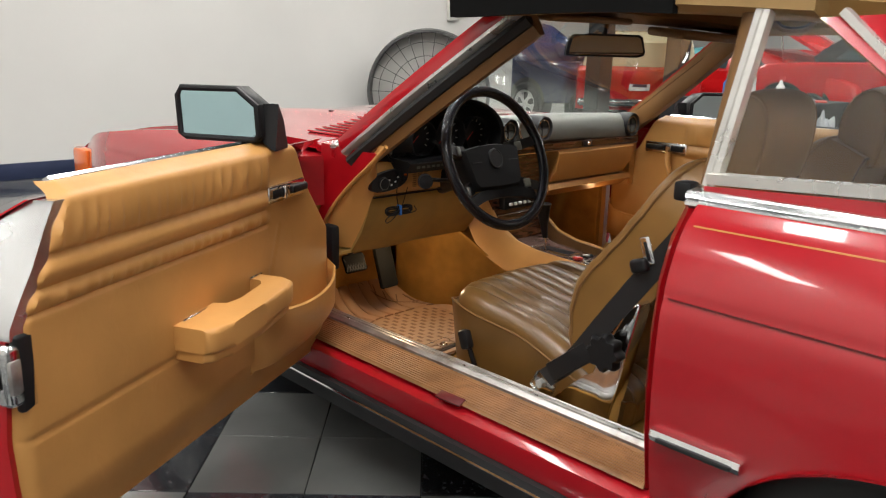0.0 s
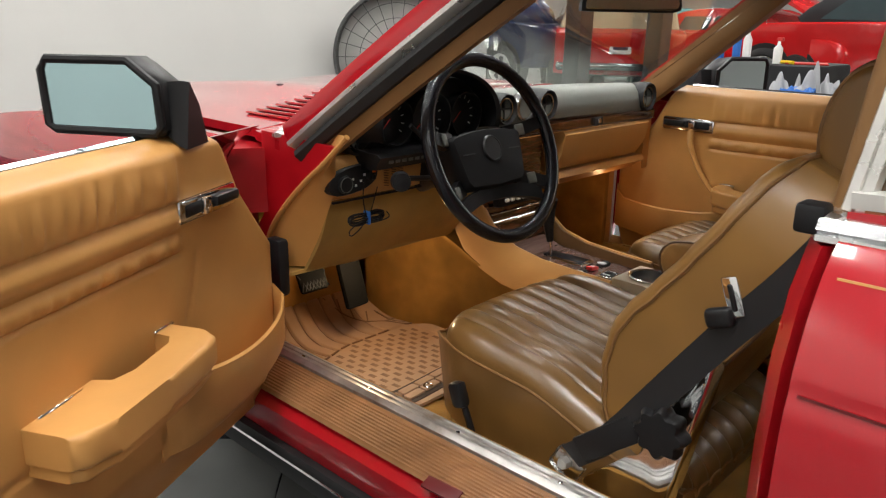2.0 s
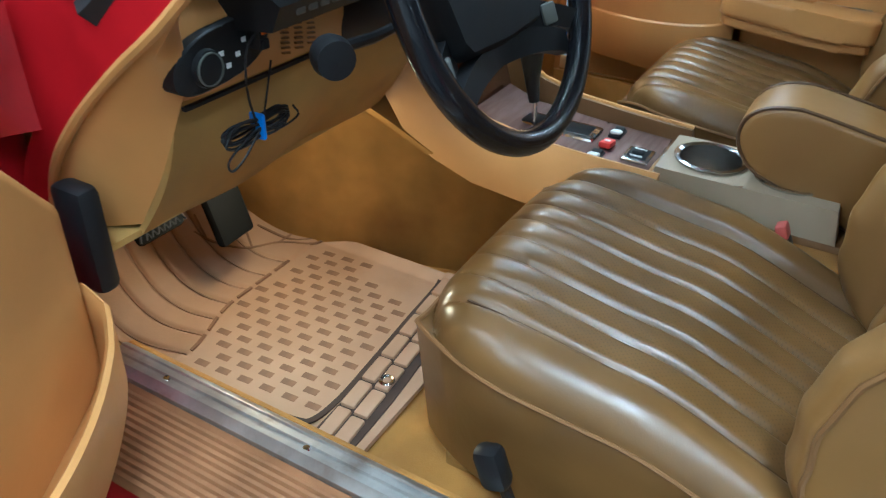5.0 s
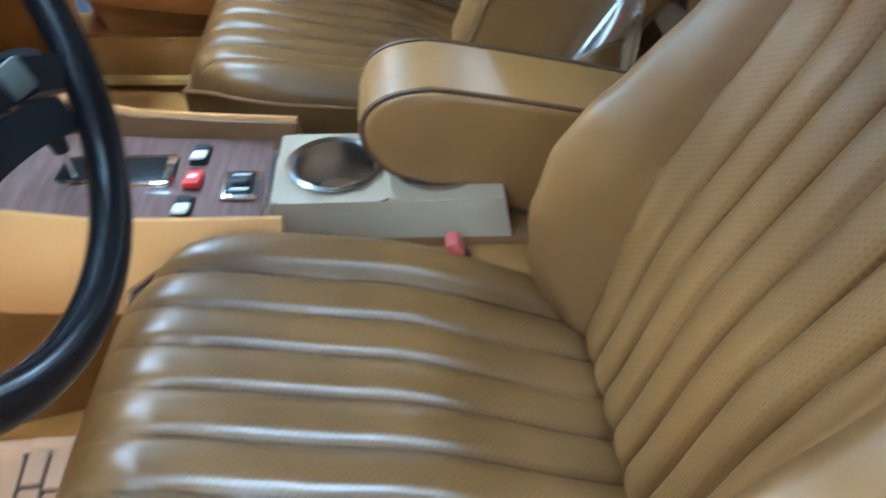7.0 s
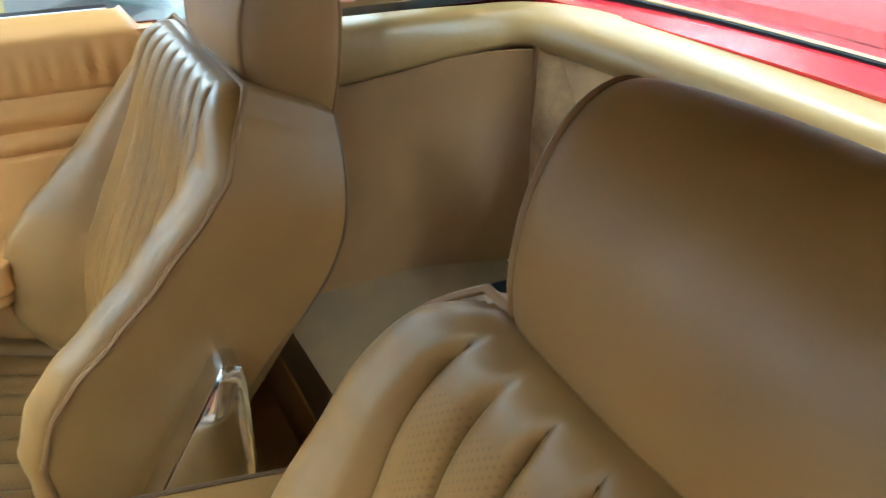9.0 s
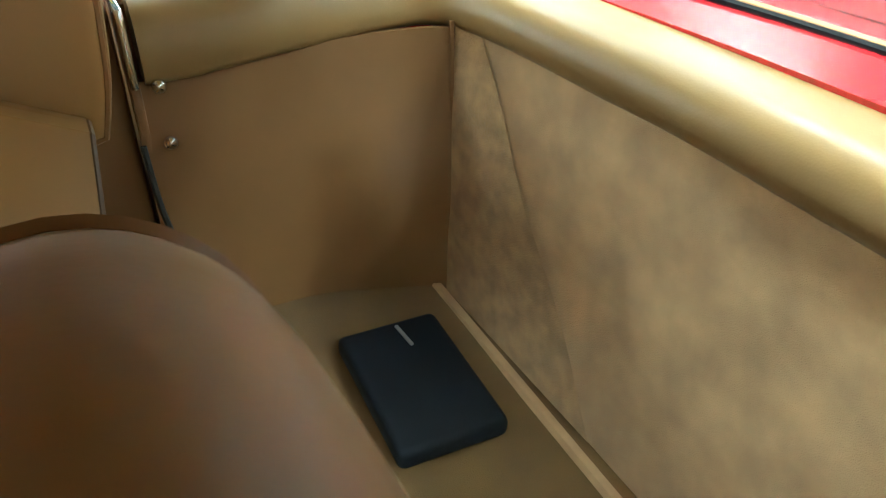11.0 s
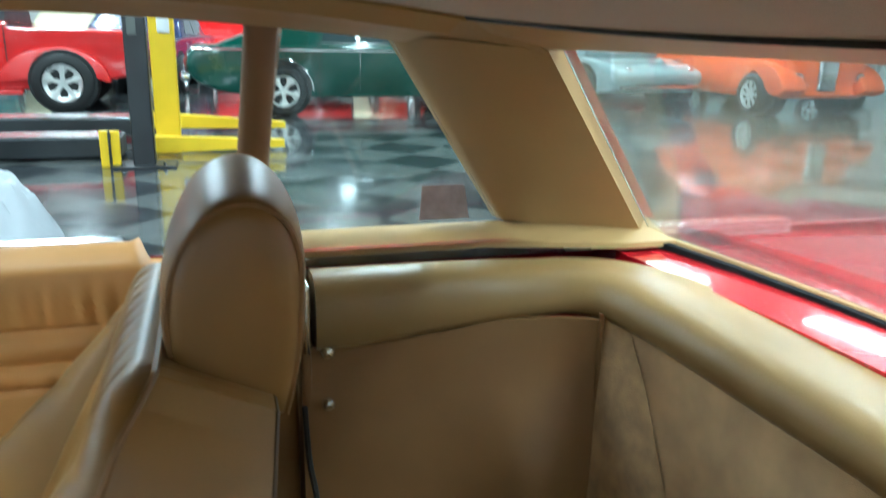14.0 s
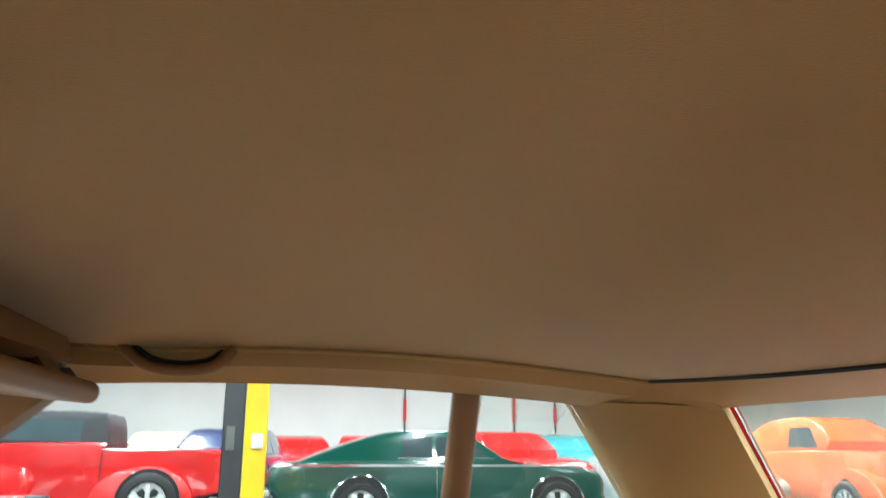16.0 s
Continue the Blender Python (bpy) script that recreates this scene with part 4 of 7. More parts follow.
def seat_parts(owner, arm, hx=0.0, hy=0.0, hz=0.0, fwd=0.0, thick=0.0, sink=0.0, deep=0.91):
    """One bucket seat on its own origin: x across, y ahead, z up; its base stands at z = 0.27."""
    def ctop(x, y, b):
        y -= 0.055
        z = 0.408 + 0.075 * sd(0.0, 0.28, y) + 0.030 * sd(0.15, 0.50, y)
        z += (0.020 + 0.024 * sd(-0.1, 0.1, x if arm else -x)) * sd(0.155, 0.225, abs(x)) * (1 - 0.4 * b)
        z += 0.012 * (1 - (x / 0.25) ** 2) * sd(0.3, 0.5, y)
        return z + pleat(x, 0.172, 7, 0.0135) * sd(0.528, 0.475, y)

    cw = lambda b: 0.247 - 0.060 * max(0, (b - 0.70) / 0.30) ** 2.4 - 0.02 * (1 - b)
    bm, edge = pillow(cw, 0.595, 0.075, ctop, lambda x, y: 0.292, 150, 70, 0.060, 0.014)
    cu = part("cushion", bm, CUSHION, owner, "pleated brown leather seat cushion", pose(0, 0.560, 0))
    perforate(cu, CUSHIONPERF, 0.165, 0.03, 0.485)
    part("piping", tube([p + Vector((0, 0, 0.002)) + Vector((p.x, p.y - 0.27, 0)).normalized() * -0.0008 for p in edge], 0.0032, 6, loop=True), VINYL, cu)
    for k in range(8):
        x = -0.172 + 0.344 * k / 7
        line = [Vector((x, y, ctop(x, y, y / 0.595) + 0.0026)) for y in [0.085 + 0.45 * i / 24 for i in range(25)]]
        part("seam", tube(line, 0.0015, 5), STITCH, cu)

    def depth(s):
        pts = [(0, 0.10), (0.05, 0.135), (0.105, 0.162), (0.166, 0.174), (0.214, 0.168), (0.266, 0.152), (0.348, 0.132), (0.431, 0.116), (0.50, 0.106), (0.56, 0.092), (0.60, 0.085)]
        for (a, p), (b, q) in zip(pts, pts[1:]):
            if s <= b:
                return p + (q - p) * sd(a, b, s) * 0.5 + (q - p) * (s - a) / (b - a) * 0.5
        return 0.05

    def btop(x, y, b):
        c = 0.058 + 0.032 * sd(0.0, 0.22, y)
        c += 0.75 * sd(0.38, 0.53, y) * max(0, depth(y) - c)
        k = sd(0.130, 0.20, abs(x)) * sd(0.62, 0.50, y)
        return c + (max(depth(y) + (fwd - 0.045 * min(1, max(0, (y - 0.10) / 0.40)) if fwd else 0), c) - c) * k + pleat(x, (0.635 + 0.085 * b) * bw(b), 7, 0.0175) * sd(0.548, 0.50, y)

    def bw(b):
        return 0.236 - 0.010 * (1 - b) - 0.066 * max(0, (b - 0.74) / 0.26) ** 2.8

    # tilt: the seat back's own y runs up its rear face, z looks ahead
    lean = Matrix(((-1, 0, 0, 0), (0, -0.423, 0.906, 0.640), (0, 0.906, 0.423, 0.398), (0, 0, 0, 1)))
    shell = lambda x, y: -0.004 - 0.024 * math.exp(-((y - 0.36) / 0.12) ** 2) - thick * (0.35 + 0.65 * math.exp(-((y - 0.44) / 0.13) ** 2))
    bm, edge = pillow(bw, 0.552, 0.034, btop, shell, 150, 90, 0.024)
    back = part("backrest", bm, SEAT, owner, "pleated brown leather seat back", lean)
    perforate(back, SEATPERF, 0.145, 0.06, 0.50)
    part("piping", tube([p + Vector((p.x, (p.y - 0.28), 0)).normalized() * 0.0008 for p in edge], 0.0034, 6, loop=True), VINYL, back)
    for k in range(8):
        line = []
        for i in range(30):
            y = 0.05 + 0.478 * i / 29
            x = (-1 + 2 * k / 7) * (0.635 + 0.085 * y / 0.552) * bw(y / 0.552)
            line.append(Vector((x, y, btop(x, y, y / 0.552) + 0.0022 * sd(0.54, 0.46, y) - 0.0006)))
        part("seam", tube(line, 0.0016, 5, up=(1, 0, 0)), STITCH, back)
    part("back_seam", tube([Vector((p.x * 0.985, 0.276 + (p.y - 0.276) * 0.985, shell(p.x, p.y) - 0.002)) for p in edge], 0.0036, 6, loop=True), STITCH, back)
    # headrest: a deep padded block with a rounded outline seen from the side
    side = [(0.388, 0.880), (0.374, 0.93), (0.368, 0.99), (0.374, 1.035), (0.396, 1.062), (0.428, 1.069), (0.462, 1.052), (0.488, 1.012), (0.499, 0.96), (0.493, 0.915), (0.476, 0.884), (0.43, 0.872)]
    side = [(p.x, p.y) for p in smooth_path([(a, b, 0) for a, b in side + side[:1]], 4)][:-1]
    cy, cz = 0.432, 0.968
    rings = []
    side = [(a, b - sink * sd(1.0, 0.88, b)) for a, b in side]
    for x, k in ((-0.136, 0.50), (-0.1345, 0.70), (-0.131, 0.82), (-0.1255, 0.895), (-0.117, 0.945), (-0.103, 0.982), (-0.075, 1.015), (-0.04, 1.04), (0, 1.045), (0.04, 1.04), (0.075, 1.015), (0.103, 0.982), (0.117, 0.945), (0.1255, 0.895), (0.131, 0.82), (0.1345, 0.70), (0.136, 0.50)):
        rings.append([(x + hx, hy + cy + (a - cy) * k * deep, hz + cz + (b - cz) * (0.3 + 0.7 * k)) for a, b in side])
    hd = part("headrest", loft(rings), SEAT, owner, "smooth brown leather headrest", angle=70)
    for x in (-0.1265, 0.1265):
        part("piping", tube([(x + hx, hy + cy + (a - cy) * 0.885 * deep, hz + cz + (b - cz) * 0.92) for a, b in side], 0.0032, 6, loop=True, up=(1, 0, 0)), VINYL, hd)
    for s in (-1, 1):
        part("rail", box(0.03, 0.50, 0.03, 0.004, at=(s * 0.19, 0.85, 0.283)), STEEL, owner)
    if arm:
        # folding armrest: its side outline carried across, piped round both cheeks
        prof = [(0.50, 0.630), (0.62, 0.636), (0.76, 0.638), (0.86, 0.634), (0.902, 0.616), (0.914, 0.585), (0.902, 0.552), (0.868, 0.525), (0.76, 0.498), (0.62, 0.480), (0.50, 0.472)]
        prof = [(p.x, p.y - 0.19 * max(0, 0.84 - p.x) - 0.004) for p in smooth_path([(a, b, 0) for a, b in prof], 4)]
        ay, az = 0.70, 0.562
        rings = [[(0.367 + x, ay + (a - ay) * k, az + (b - az) * k) for a, b in prof] for x, k in ((-0.063, 0.80), (-0.0625, 0.94), (-0.060, 0.975), (-0.054, 0.995), (-0.03, 1.01), (0.03, 1.01), (0.054, 0.995), (0.060, 0.975), (0.0625, 0.94), (0.063, 0.80))]
        ar = part("armrest", loft(rings), SEAT, owner, "brown leather fold-down armrest", angle=60)
        for x in (-0.0575, 0.0575):
            part("piping", tube([(0.367 + x, ay + (a - ay) * 0.992, az + (b - az) * 0.992) for a, b in prof], 0.0034, 6, up=(1, 0, 0)), STITCH, ar)


dseat = thing("driver_seat", "worn brown leather bucket seat with pleated cushion and folding armrest", "car seat", pose(-0.345, 0, 0), group="front seats")
seat_parts(dseat, True, 0.012, -0.013, 0.0)
pseat = thing("passenger_seat", "brown leather bucket seat with pleated cushion, beside the console", "car seat", pose(0.44, 0.025, 0), group="front seats")
seat_parts(pseat, False, -0.003, -0.032, -0.003, 0.030, 0.048, 0.028, 1.0)


def hinge_plate(owner, s, x0, out, lean=0.0):
    """Polished hinge plate on a seat's side, with a rolled rim."""
    out = [(p.x, p.y) for p in smooth_path([(a, b, 0) for a, b in out + out[:1]], 4)][:-1]
    cy, cz = sum(p[0] for p in out) / len(out), sum(p[1] for p in out) / len(out)
    rings = [[(s * (x0 + d - lean * (z - cz) * k), cy + (y - cy) * k, cz + (z - cz) * k) for y, z in out] for d, k in ((-0.03, 1.0), (0.006, 1.0), (0.010, 0.97), (0.012, 0.90), (0.010, 0.86), (0.016, 0.62), (0.019, 0.3))]
    return part("hinge_plate", loft(rings), CHROME, owner, "polished steel seat hinge plate")


hinge_plate(dseat, -1, 0.262, [(0.575, 0.32), (0.70, 0.32), (0.725, 0.345), (0.655, 0.385), (0.622, 0.44), (0.605, 0.51), (0.555, 0.60), (0.535, 0.622), (0.520, 0.610), (0.545, 0.48)])
hinge_plate(pseat, -1, 0.276, [(0.545, 0.34), (0.79, 0.34), (0.72, 0.42), (0.640, 0.53), (0.562, 0.645), (0.550, 0.653), (0.537, 0.652), (0.530, 0.63), (0.535, 0.50)], 0.12)
knob = []
for i in range(64):
    a = i * math.tau / 64
    knob.append((0.040 + 0.0045 * math.cos(8 * a), a))
kb = loft([[(x, k * r * math.cos(a), k * r * math.sin(a)) for r, a in knob] for x, k in ((0, 0.9), (-0.006, 1.0), (-0.024, 1.0), (-0.032, 0.86), (-0.034, 0.3))])
part("recliner_knob", kb, BLACK, dseat, "black fluted recliner knob", pose(-0.292, 0.572, 0.512))
part("seat_lever", merge(tube([(-0.285, 0.955, 0.31), (-0.295, 0.975, 0.38), (-0.298, 0.985, 0.41)], 0.007, 8), box(0.026, 0.032, 0.052, 0.009, 2, at=(-0.300, 0.992, 0.418), rot=Euler((-0.35, 0, 0)).to_matrix())), BLACK, dseat, "black seat adjuster lever")

belt = thing("seat_belt", "black woven seat belt with chrome tongue beside the seat", "seat belt")
bp = [Vector(p) for p in ((-0.642, 0.735, 0.395), (-0.648, 0.66, 0.465), (-0.655, 0.58, 0.575), (-0.660, 0.49, 0.70), (-0.672, 0.42, 0.79), (-0.690, 0.37, 0.86))]
bp = smooth_path(bp, 6)
part("webbing", sheet(lambda u, v: bp[min(len(bp) - 1, int(round(v * (len(bp) - 1))))] + Vector((0.002 * math.sin(v * 9), 0.019, 0.013)) * (2 * u - 1), 4, len(bp) - 1, 0.0022, (-1, 0, 0)), RUBBER, belt)
part("sleeve", box(0.012, 0.045, 0.13, 0.004, 2, at=(-0.650, 0.665, 0.46), rot=Euler((0.88, 0, 0)).to_matrix()), BLACK, belt)
part("anchor_plate", box(0.006, 0.06, 0.05, 0.008, 2, at=(-0.640, 0.742, 0.375), rot=Euler((0.5, 0, 0)).to_matrix()), STEEL, belt)
part("anchor_bolt", lathe([(0, 0.014), (0.010, 0.013), (0.012, 0.0), (0.0, 0)], 6, Matrix.Translation((-0.644, 0.743, 0.381)) @ Matrix.Rotation(radians(-90), 4, "Y")), WORN, belt)
part("tongue", merge(box(0.004, 0.022, 0.056, 0.003, 2, at=(-0.668, 0.486, 0.758), rot=Euler((-0.35, 0, 0)).to_matrix())), CHROME, belt, "chrome belt tongue")
part("tongue_slot", box(0.006, 0.008, 0.038, 0.002, 1, at=(-0.669, 0.486, 0.757), rot=Euler((-0.35, 0, 0)).to_matrix()), BLACK, belt)
part("tongue_grip", box(0.020, 0.042, 0.030, 0.009, 3, at=(-0.668, 0.500, 0.724), rot=Euler((-0.35, 0, 0)).to_matrix()), BLACK, belt)
buckle = thing("belt_buckle", "red-buttoned belt buckle between seat and console", "belt buckle", pose(-0.118, 0.786, 0.424, -24, 0, 0))
part("stem", box(0.028, 0.016, 0.12, 0.005, 2, at=(0, 0, 0.0)), BLACK, buckle)
part("button", box(0.024, 0.016, 0.022, 0.004, 2, at=(0, 0, 0.070)), FADED, buckle, "faded red release button")


# ---- doors ----
def lerp_list(pts, z):
    for (a, p), (b, q) in zip(pts, pts[1:]):
        if z <= b:
            return p + (q - p) * max(0, (z - a) / (b - a))
    return pts[-1][1]


UF = [(0.31, 0.06), (0.48, 0.03), (0.66, 0.03), (0.79, 0.145), (0.88, 0.195), (0.915, 0.225)]
UR = [(0.31, 1.085), (0.535, 1.09), (0.716, 1.075), (0.85, 1.0), (0.893, 0.972), (0.915, 0.955)]


def door_panel(u, z, full=True):
    """Inward offset of the inner panel at u along the door and height z."""
    v = 0.088 - 0.03 * sd(0.42, 0.30, z)
    v -= 0.04 * sd(0.885, 0.918, z) ** 2
    if u > 0.34:
        k = sd(0.34, 0.37, u)
        v += k * 0.010 * math.exp(-((z - 0.855) / 0.05) ** 2)
        v += k * 0.008 * math.exp(-((z - 0.787) / 0.015) ** 2)
        v += k * 0.006 * math.exp(-((z - 0.748) / 0.013) ** 2)
        v -= k * 0.007 * (math.exp(-((z - 0.812) / 0.005) ** 2) + math.exp(-((z - 0.766) / 0.004) ** 2) + math.exp(-((z - 0.729) / 0.004) ** 2))
        w = math.sin(u * 150 + 3 * math.sin(u * 21) + 9 * z) * (0.6 + 0.4 * math.sin(u * 13 + 1)) + 0.35 * math.sin(u * 283 + 2 * math.sin(u * 37))
        v += k * 0.0042 * w * (math.exp(-((z - 0.845) / 0.028) ** 2) + 0.8 * math.exp(-((z - 0.742) / 0.012) ** 2))
    if u > 0.62:
        v -= 0.004 * math.exp(-((z - 0.534) / 0.004) ** 2)
    d = abs((u - 0.305) * 0.93 - (0.716 - z) * 0.38)
    if 0.60 < z < 0.72:
        v -= 0.003 * math.exp(-(d / 0.004) ** 2)
    return v


def door(name, label, m, s):
    """A car door: x points inwards, -y runs back from the hinge. s = -1 mirrors it."""
    own = thing(name, label, "car door", m, group="car doors")
    zs = [0.31 + 0.605 * i / 120 for i in range(121)]

    def put(nm, bm, material, parent=own, lab=""):
        return part(nm, bm if s > 0 else mirrored(bm), material, parent, lab)

    def inner(a, b):
        z = 0.31 + 0.605 * b
        u = lerp_list(UF, z) + (lerp_list(UR, z) - lerp_list(UF, z)) * a
        e = min(a, 1 - a) * 1.05
        return (door_panel(u, z) - 0.02 * max(0, 1 - e / 0.02) ** 2, -u, z)

    put("inner_panel", sheet(inner, 130, 120, 0.012, (-1, 0, 0)), TAN, lab="tan leather door card with pleated upper roll")

    def outer(a, b):
        z = 0.30 + 0.595 * b
        u = 0.0 + (min(1.115, lerp_list(UR, z) + 0.03)) * a
        return (0.785 - side_x(z), -u, z)

    put("outer_skin", sheet(outer, 20, 20, 0.006, (1, 0, 0)), RED)
    put("front_edge", loft([[(0.785 - side_x(z), 0.0, z), (door_panel(0.05, z) - 0.02, -lerp_list(UF, z) - 0.004, z), (door_panel(0.05, z) - 0.02, -lerp_list(UF, z) - 0.03, z), (0.785 - side_x(z), -0.03, z)] for z in (0.31, 0.45, 0.6, 0.7, 0.8, 0.86)]), REDDULL)
    put("rear_edge", loft([[(0.785 - side_x(z) + 0.004, -lerp_list(UR, z) - 0.026, z), (door_panel(0.9, z) - 0.018, -lerp_list(UR, z) - 0.010, z), (door_panel(0.9, z) - 0.02, -lerp_list(UR, z) + 0.03, z), (0.79 - side_x(z), -lerp_list(UR, z) + 0.03, z)] for z in (0.31, 0.42, 0.535, 0.65, 0.70)]), REDDULL if s > 0 else VINYL)
    put("edge_trim", loft([[(0.790 - side_x(z) + 0.004, -lerp_list(UR, z) - 0.024, z), (door_panel(0.9, z) - 0.006, -lerp_list(UR, z) - 0.012, z), (door_panel(0.9, z) - 0.004, -lerp_list(UR, z) + 0.012, z), (0.795 - side_x(z), -lerp_list(UR, z) + 0.03, z)] for z in (0.70, 0.716, 0.76, 0.80, 0.85, 0.893)]), EDGECHROME if s > 0 else TAN, lab="chrome trim on the door's rear edge" if s > 0 else "")
    put("belt_strip", loft([[(0.038, -u, 0.905), (0.036, -u, 0.916), (0.030, -u, 0.920), (0.020, -u, 0.915), (0.018, -u, 0.900)] for u in (0.25, 0.5, 0.75, 0.935)]), CHROME)
    put("latch_bezel", box(0.016, 0.036, 0.125, 0.007, 3, at=(0.080, -1.066, 0.645)), BLACK)
    lt = put("latch", box(0.035, 0.045, 0.10, 0.010, 3, at=(0.070, -1.078, 0.645)), CHROME if s > 0 else BLACK, lab="steel door latch" if s > 0 else "")
    put("latch_claw", box(0.03, 0.012, 0.05, 0.004, 2, at=(0.04, -1.115, 0.64)), BLACK, lt)
    put("latch_slot", box(0.020, 0.022, 0.058, 0.006, 2, at=(0.080, -1.088, 0.645)), WORN, lt)
    # armrest: a padded block with a raised pull at its front end
    plan = [(0.722, 0.080), (0.724, 0.160), (0.712, 0.178), (0.66, 0.187), (0.56, 0.193), (0.46, 0.194), (0.418, 0.186), (0.404, 0.160), (0.404, 0.080), (0.442, 0.080), (0.448, 0.130), (0.462, 0.140), (0.552, 0.140), (0.580, 0.128), (0.592, 0.080)]

    def slab(z0, z1, e, r):
        out = [(x - e if x > 0.14 else x, -(0.56 + (u - 0.56) * (1 - e * 3))) for u, x in plan]
        bm = loft([[(x, y, z - 0.004 + 0.020 * sd(-0.70, -0.42, y)) for x, y in out] for z in (z0, z1)])
        bmesh.ops.bevel(bm, geom=[g for g in bm.edges if all(v.co.x > 0.085 for v in g.verts)], offset=r, segments=3, profile=0.5, affect="EDGES")
        return bm

    ar = put("armrest", slab(0.556, 0.606, 0.0, 0.010), TAN, lab="tan padded armrest with a pull grip")
    put("lower_pad", slab(0.535, 0.556, 0.010, 0.006), TAN, ar)
    put("chrome_edge", box(0.006, 0.085, 0.006, 0.002, 1, at=(0.093, -0.655, 0.6045)), CHROME, ar)
    put("chrome_edge", box(0.006, 0.05, 0.006, 0.002, 1, at=(0.093, -0.424, 0.6235)), CHROME, ar)
    # map pocket
    rows = []
    for i in range(25):
        t = i / 24
        u = 0.035 + 0.415 * t
        zt = 0.540 - 0.012 * math.sin(math.pi * t) + 0.03 * max(0, (0.12 - t) / 0.12)
        zb = 0.385 + 0.035 * (1 - t)
        d = 0.078 * min(1, math.sin(math.pi * min(1, t * 1.05 + 0.02)) ** 0.45 if 0 < t < 1 else 0) * (0.75 + 0.25 * t)
        rows.append([(0.078, -u, zb), (0.088 + d * 0.55, -u, zb + 0.006), (0.088 + d * 0.95, -u, zb + 0.04), (0.088 + d, -u, zt - 0.02), (0.088 + d, -u, zt - 0.004), (0.088 + d - 0.005, -u, zt), (0.088 + d - 0.010, -u, zt - 0.006), (0.088 + d * 0.85 - 0.008, -u, zt - 0.05), (0.084, -u, zb + 0.03)])
    put("map_pocket", loft(rows), TAN, lab="tan moulded map pocket")
    # inner handle in its chrome bezel
    hb = put("handle_bezel", box(0.010, 0.175, 0.040, 0.006, 2, at=(0.094, -0.275, 0.798)), CHROME, lab="chrome inner handle bezel")
    put("handle_recess", box(0.010, 0.150, 0.024, 0.006, 2, at=(0.0965, -0.275, 0.798)), BLACK, hb)
    put("handle_lever", box(0.016, 0.075, 0.020, 0.006, 2, at=(0.106, -0.235, 0.800)), BLACK, hb)
    put("lock_slide", box(0.010, 0.022, 0.030, 0.003, 2, at=(0.104, -0.292, 0.798)), CHROME, hb)
    return own, put


HL = Matrix.Translation((-0.78, 1.50, 0)) @ Matrix.Rotation(radians(-62), 4, "Z")
ldoor, lput = door("driver_door", "red car door standing open, tan leather card inside", HL, 1)
rdoor, rput = door("passenger_door", "closed red car door with a tan leather card inside", Matrix.Translation((0.785, 1.50, 0)), -1)
# long pull strap on the passenger's door
rput("pull_strap", tube(smooth_path([(0.105, -0.292, 0.782), (0.115, -0.30, 0.74), (0.120, -0.335, 0.67), (0.125, -0.39, 0.605), (0.12, -0.43, 0.58)], 6), 0.011, 8, flat=0.6), TAN)


def mirror_unit(m, s, label):
    """A wing mirror: its glass looks along -y, s = -1 mirrors it."""
    own = thing("wing_mirror", label, "wing mirror", m, group="wing mirrors")

    def put(nm, bm, material, parent=own):
        return part(nm, bm if s > 0 else mirrored(bm), material, parent)

    out = [(-0.100, -0.052), (-0.104, 0.040), (-0.094, 0.058), (0.045, 0.058), (0.092, 0.018), (0.096, -0.052), (0.086, -0.064), (-0.088, -0.060)]
    housing = loft([[(x * 0.97, -0.034, z * 0.96) for x, z in out], [(x * 1.03, -0.026, z * 1.04) for x, z in out], [(x * 1.02, 0.03, z * 1.0) for x, z in out], [(x * 0.85 + 0.008, 0.062, z * 0.8) for x, z in out], [(x * 0.5 + 0.02, 0.078, z * 0.45) for x, z in out]])
    h = put("housing", housing, BLACK)
    put("rim", tube([(x * 0.95, -0.035, z * 0.93) for x, z in out], 0.0075, 8, loop=True, up=(0, 1, 0)), BLACK, h)
    put("mirror_glass", loft([[(x * 0.92, -0.0365, z * 0.9) for x, z in out], [(x * 0.92, -0.035, z * 0.9) for x, z in out]]), BLUEMIRROR if s > 0 else MIRROR, h)
    put("foot", loft([[(0.085, -0.01, -0.062), (0.085, 0.055, -0.062), (0.085, 0.055, -0.01), (0.085, -0.01, 0.02)], [(0.114, -0.02, -0.082), (0.114, 0.065, -0.082), (0.114, 0.05, -0.02), (0.114, 0.0, 0.022)], [(0.126, -0.022, -0.086), (0.126, 0.066, -0.086), (0.126, 0.04, -0.02), (0.126, 0.005, 0.020)]]), BLACK)
    return own


mirror_unit(Matrix.Translation((-1.084, 1.371, 0.983)) @ Matrix.Rotation(radians(-52), 4, "Z"), 1, "black wing mirror on the open door, glass turned back")
mirror_unit(Matrix.Translation((0.905, 1.185, 0.943)) @ Matrix.Rotation(radians(-30), 4, "Z") @ Matrix.Rotation(radians(-4), 4, "X"), -1, "black wing mirror on the closed passenger door")


# ---- dashboard ----
dash = thing("dashboard", "grey padded dashboard with dark wood strip and tan lower panels", "dashboard")


def ring_y(cx, cy, cz, prof, seg=28):
    """A turned piece about an axis that points at the seats (-y)."""
    return lathe(prof, seg, Matrix.Translation((cx, cy, cz)) @ Matrix.Rotation(radians(90), 4, "X"))


padp = [(1.52, 0.880), (1.50, 0.912), (1.45, 0.930), (1.395, 0.936), (1.36, 0.928), (1.338, 0.908), (1.330, 0.880), (1.334, 0.852), (1.348, 0.842), (1.42, 0.842)]


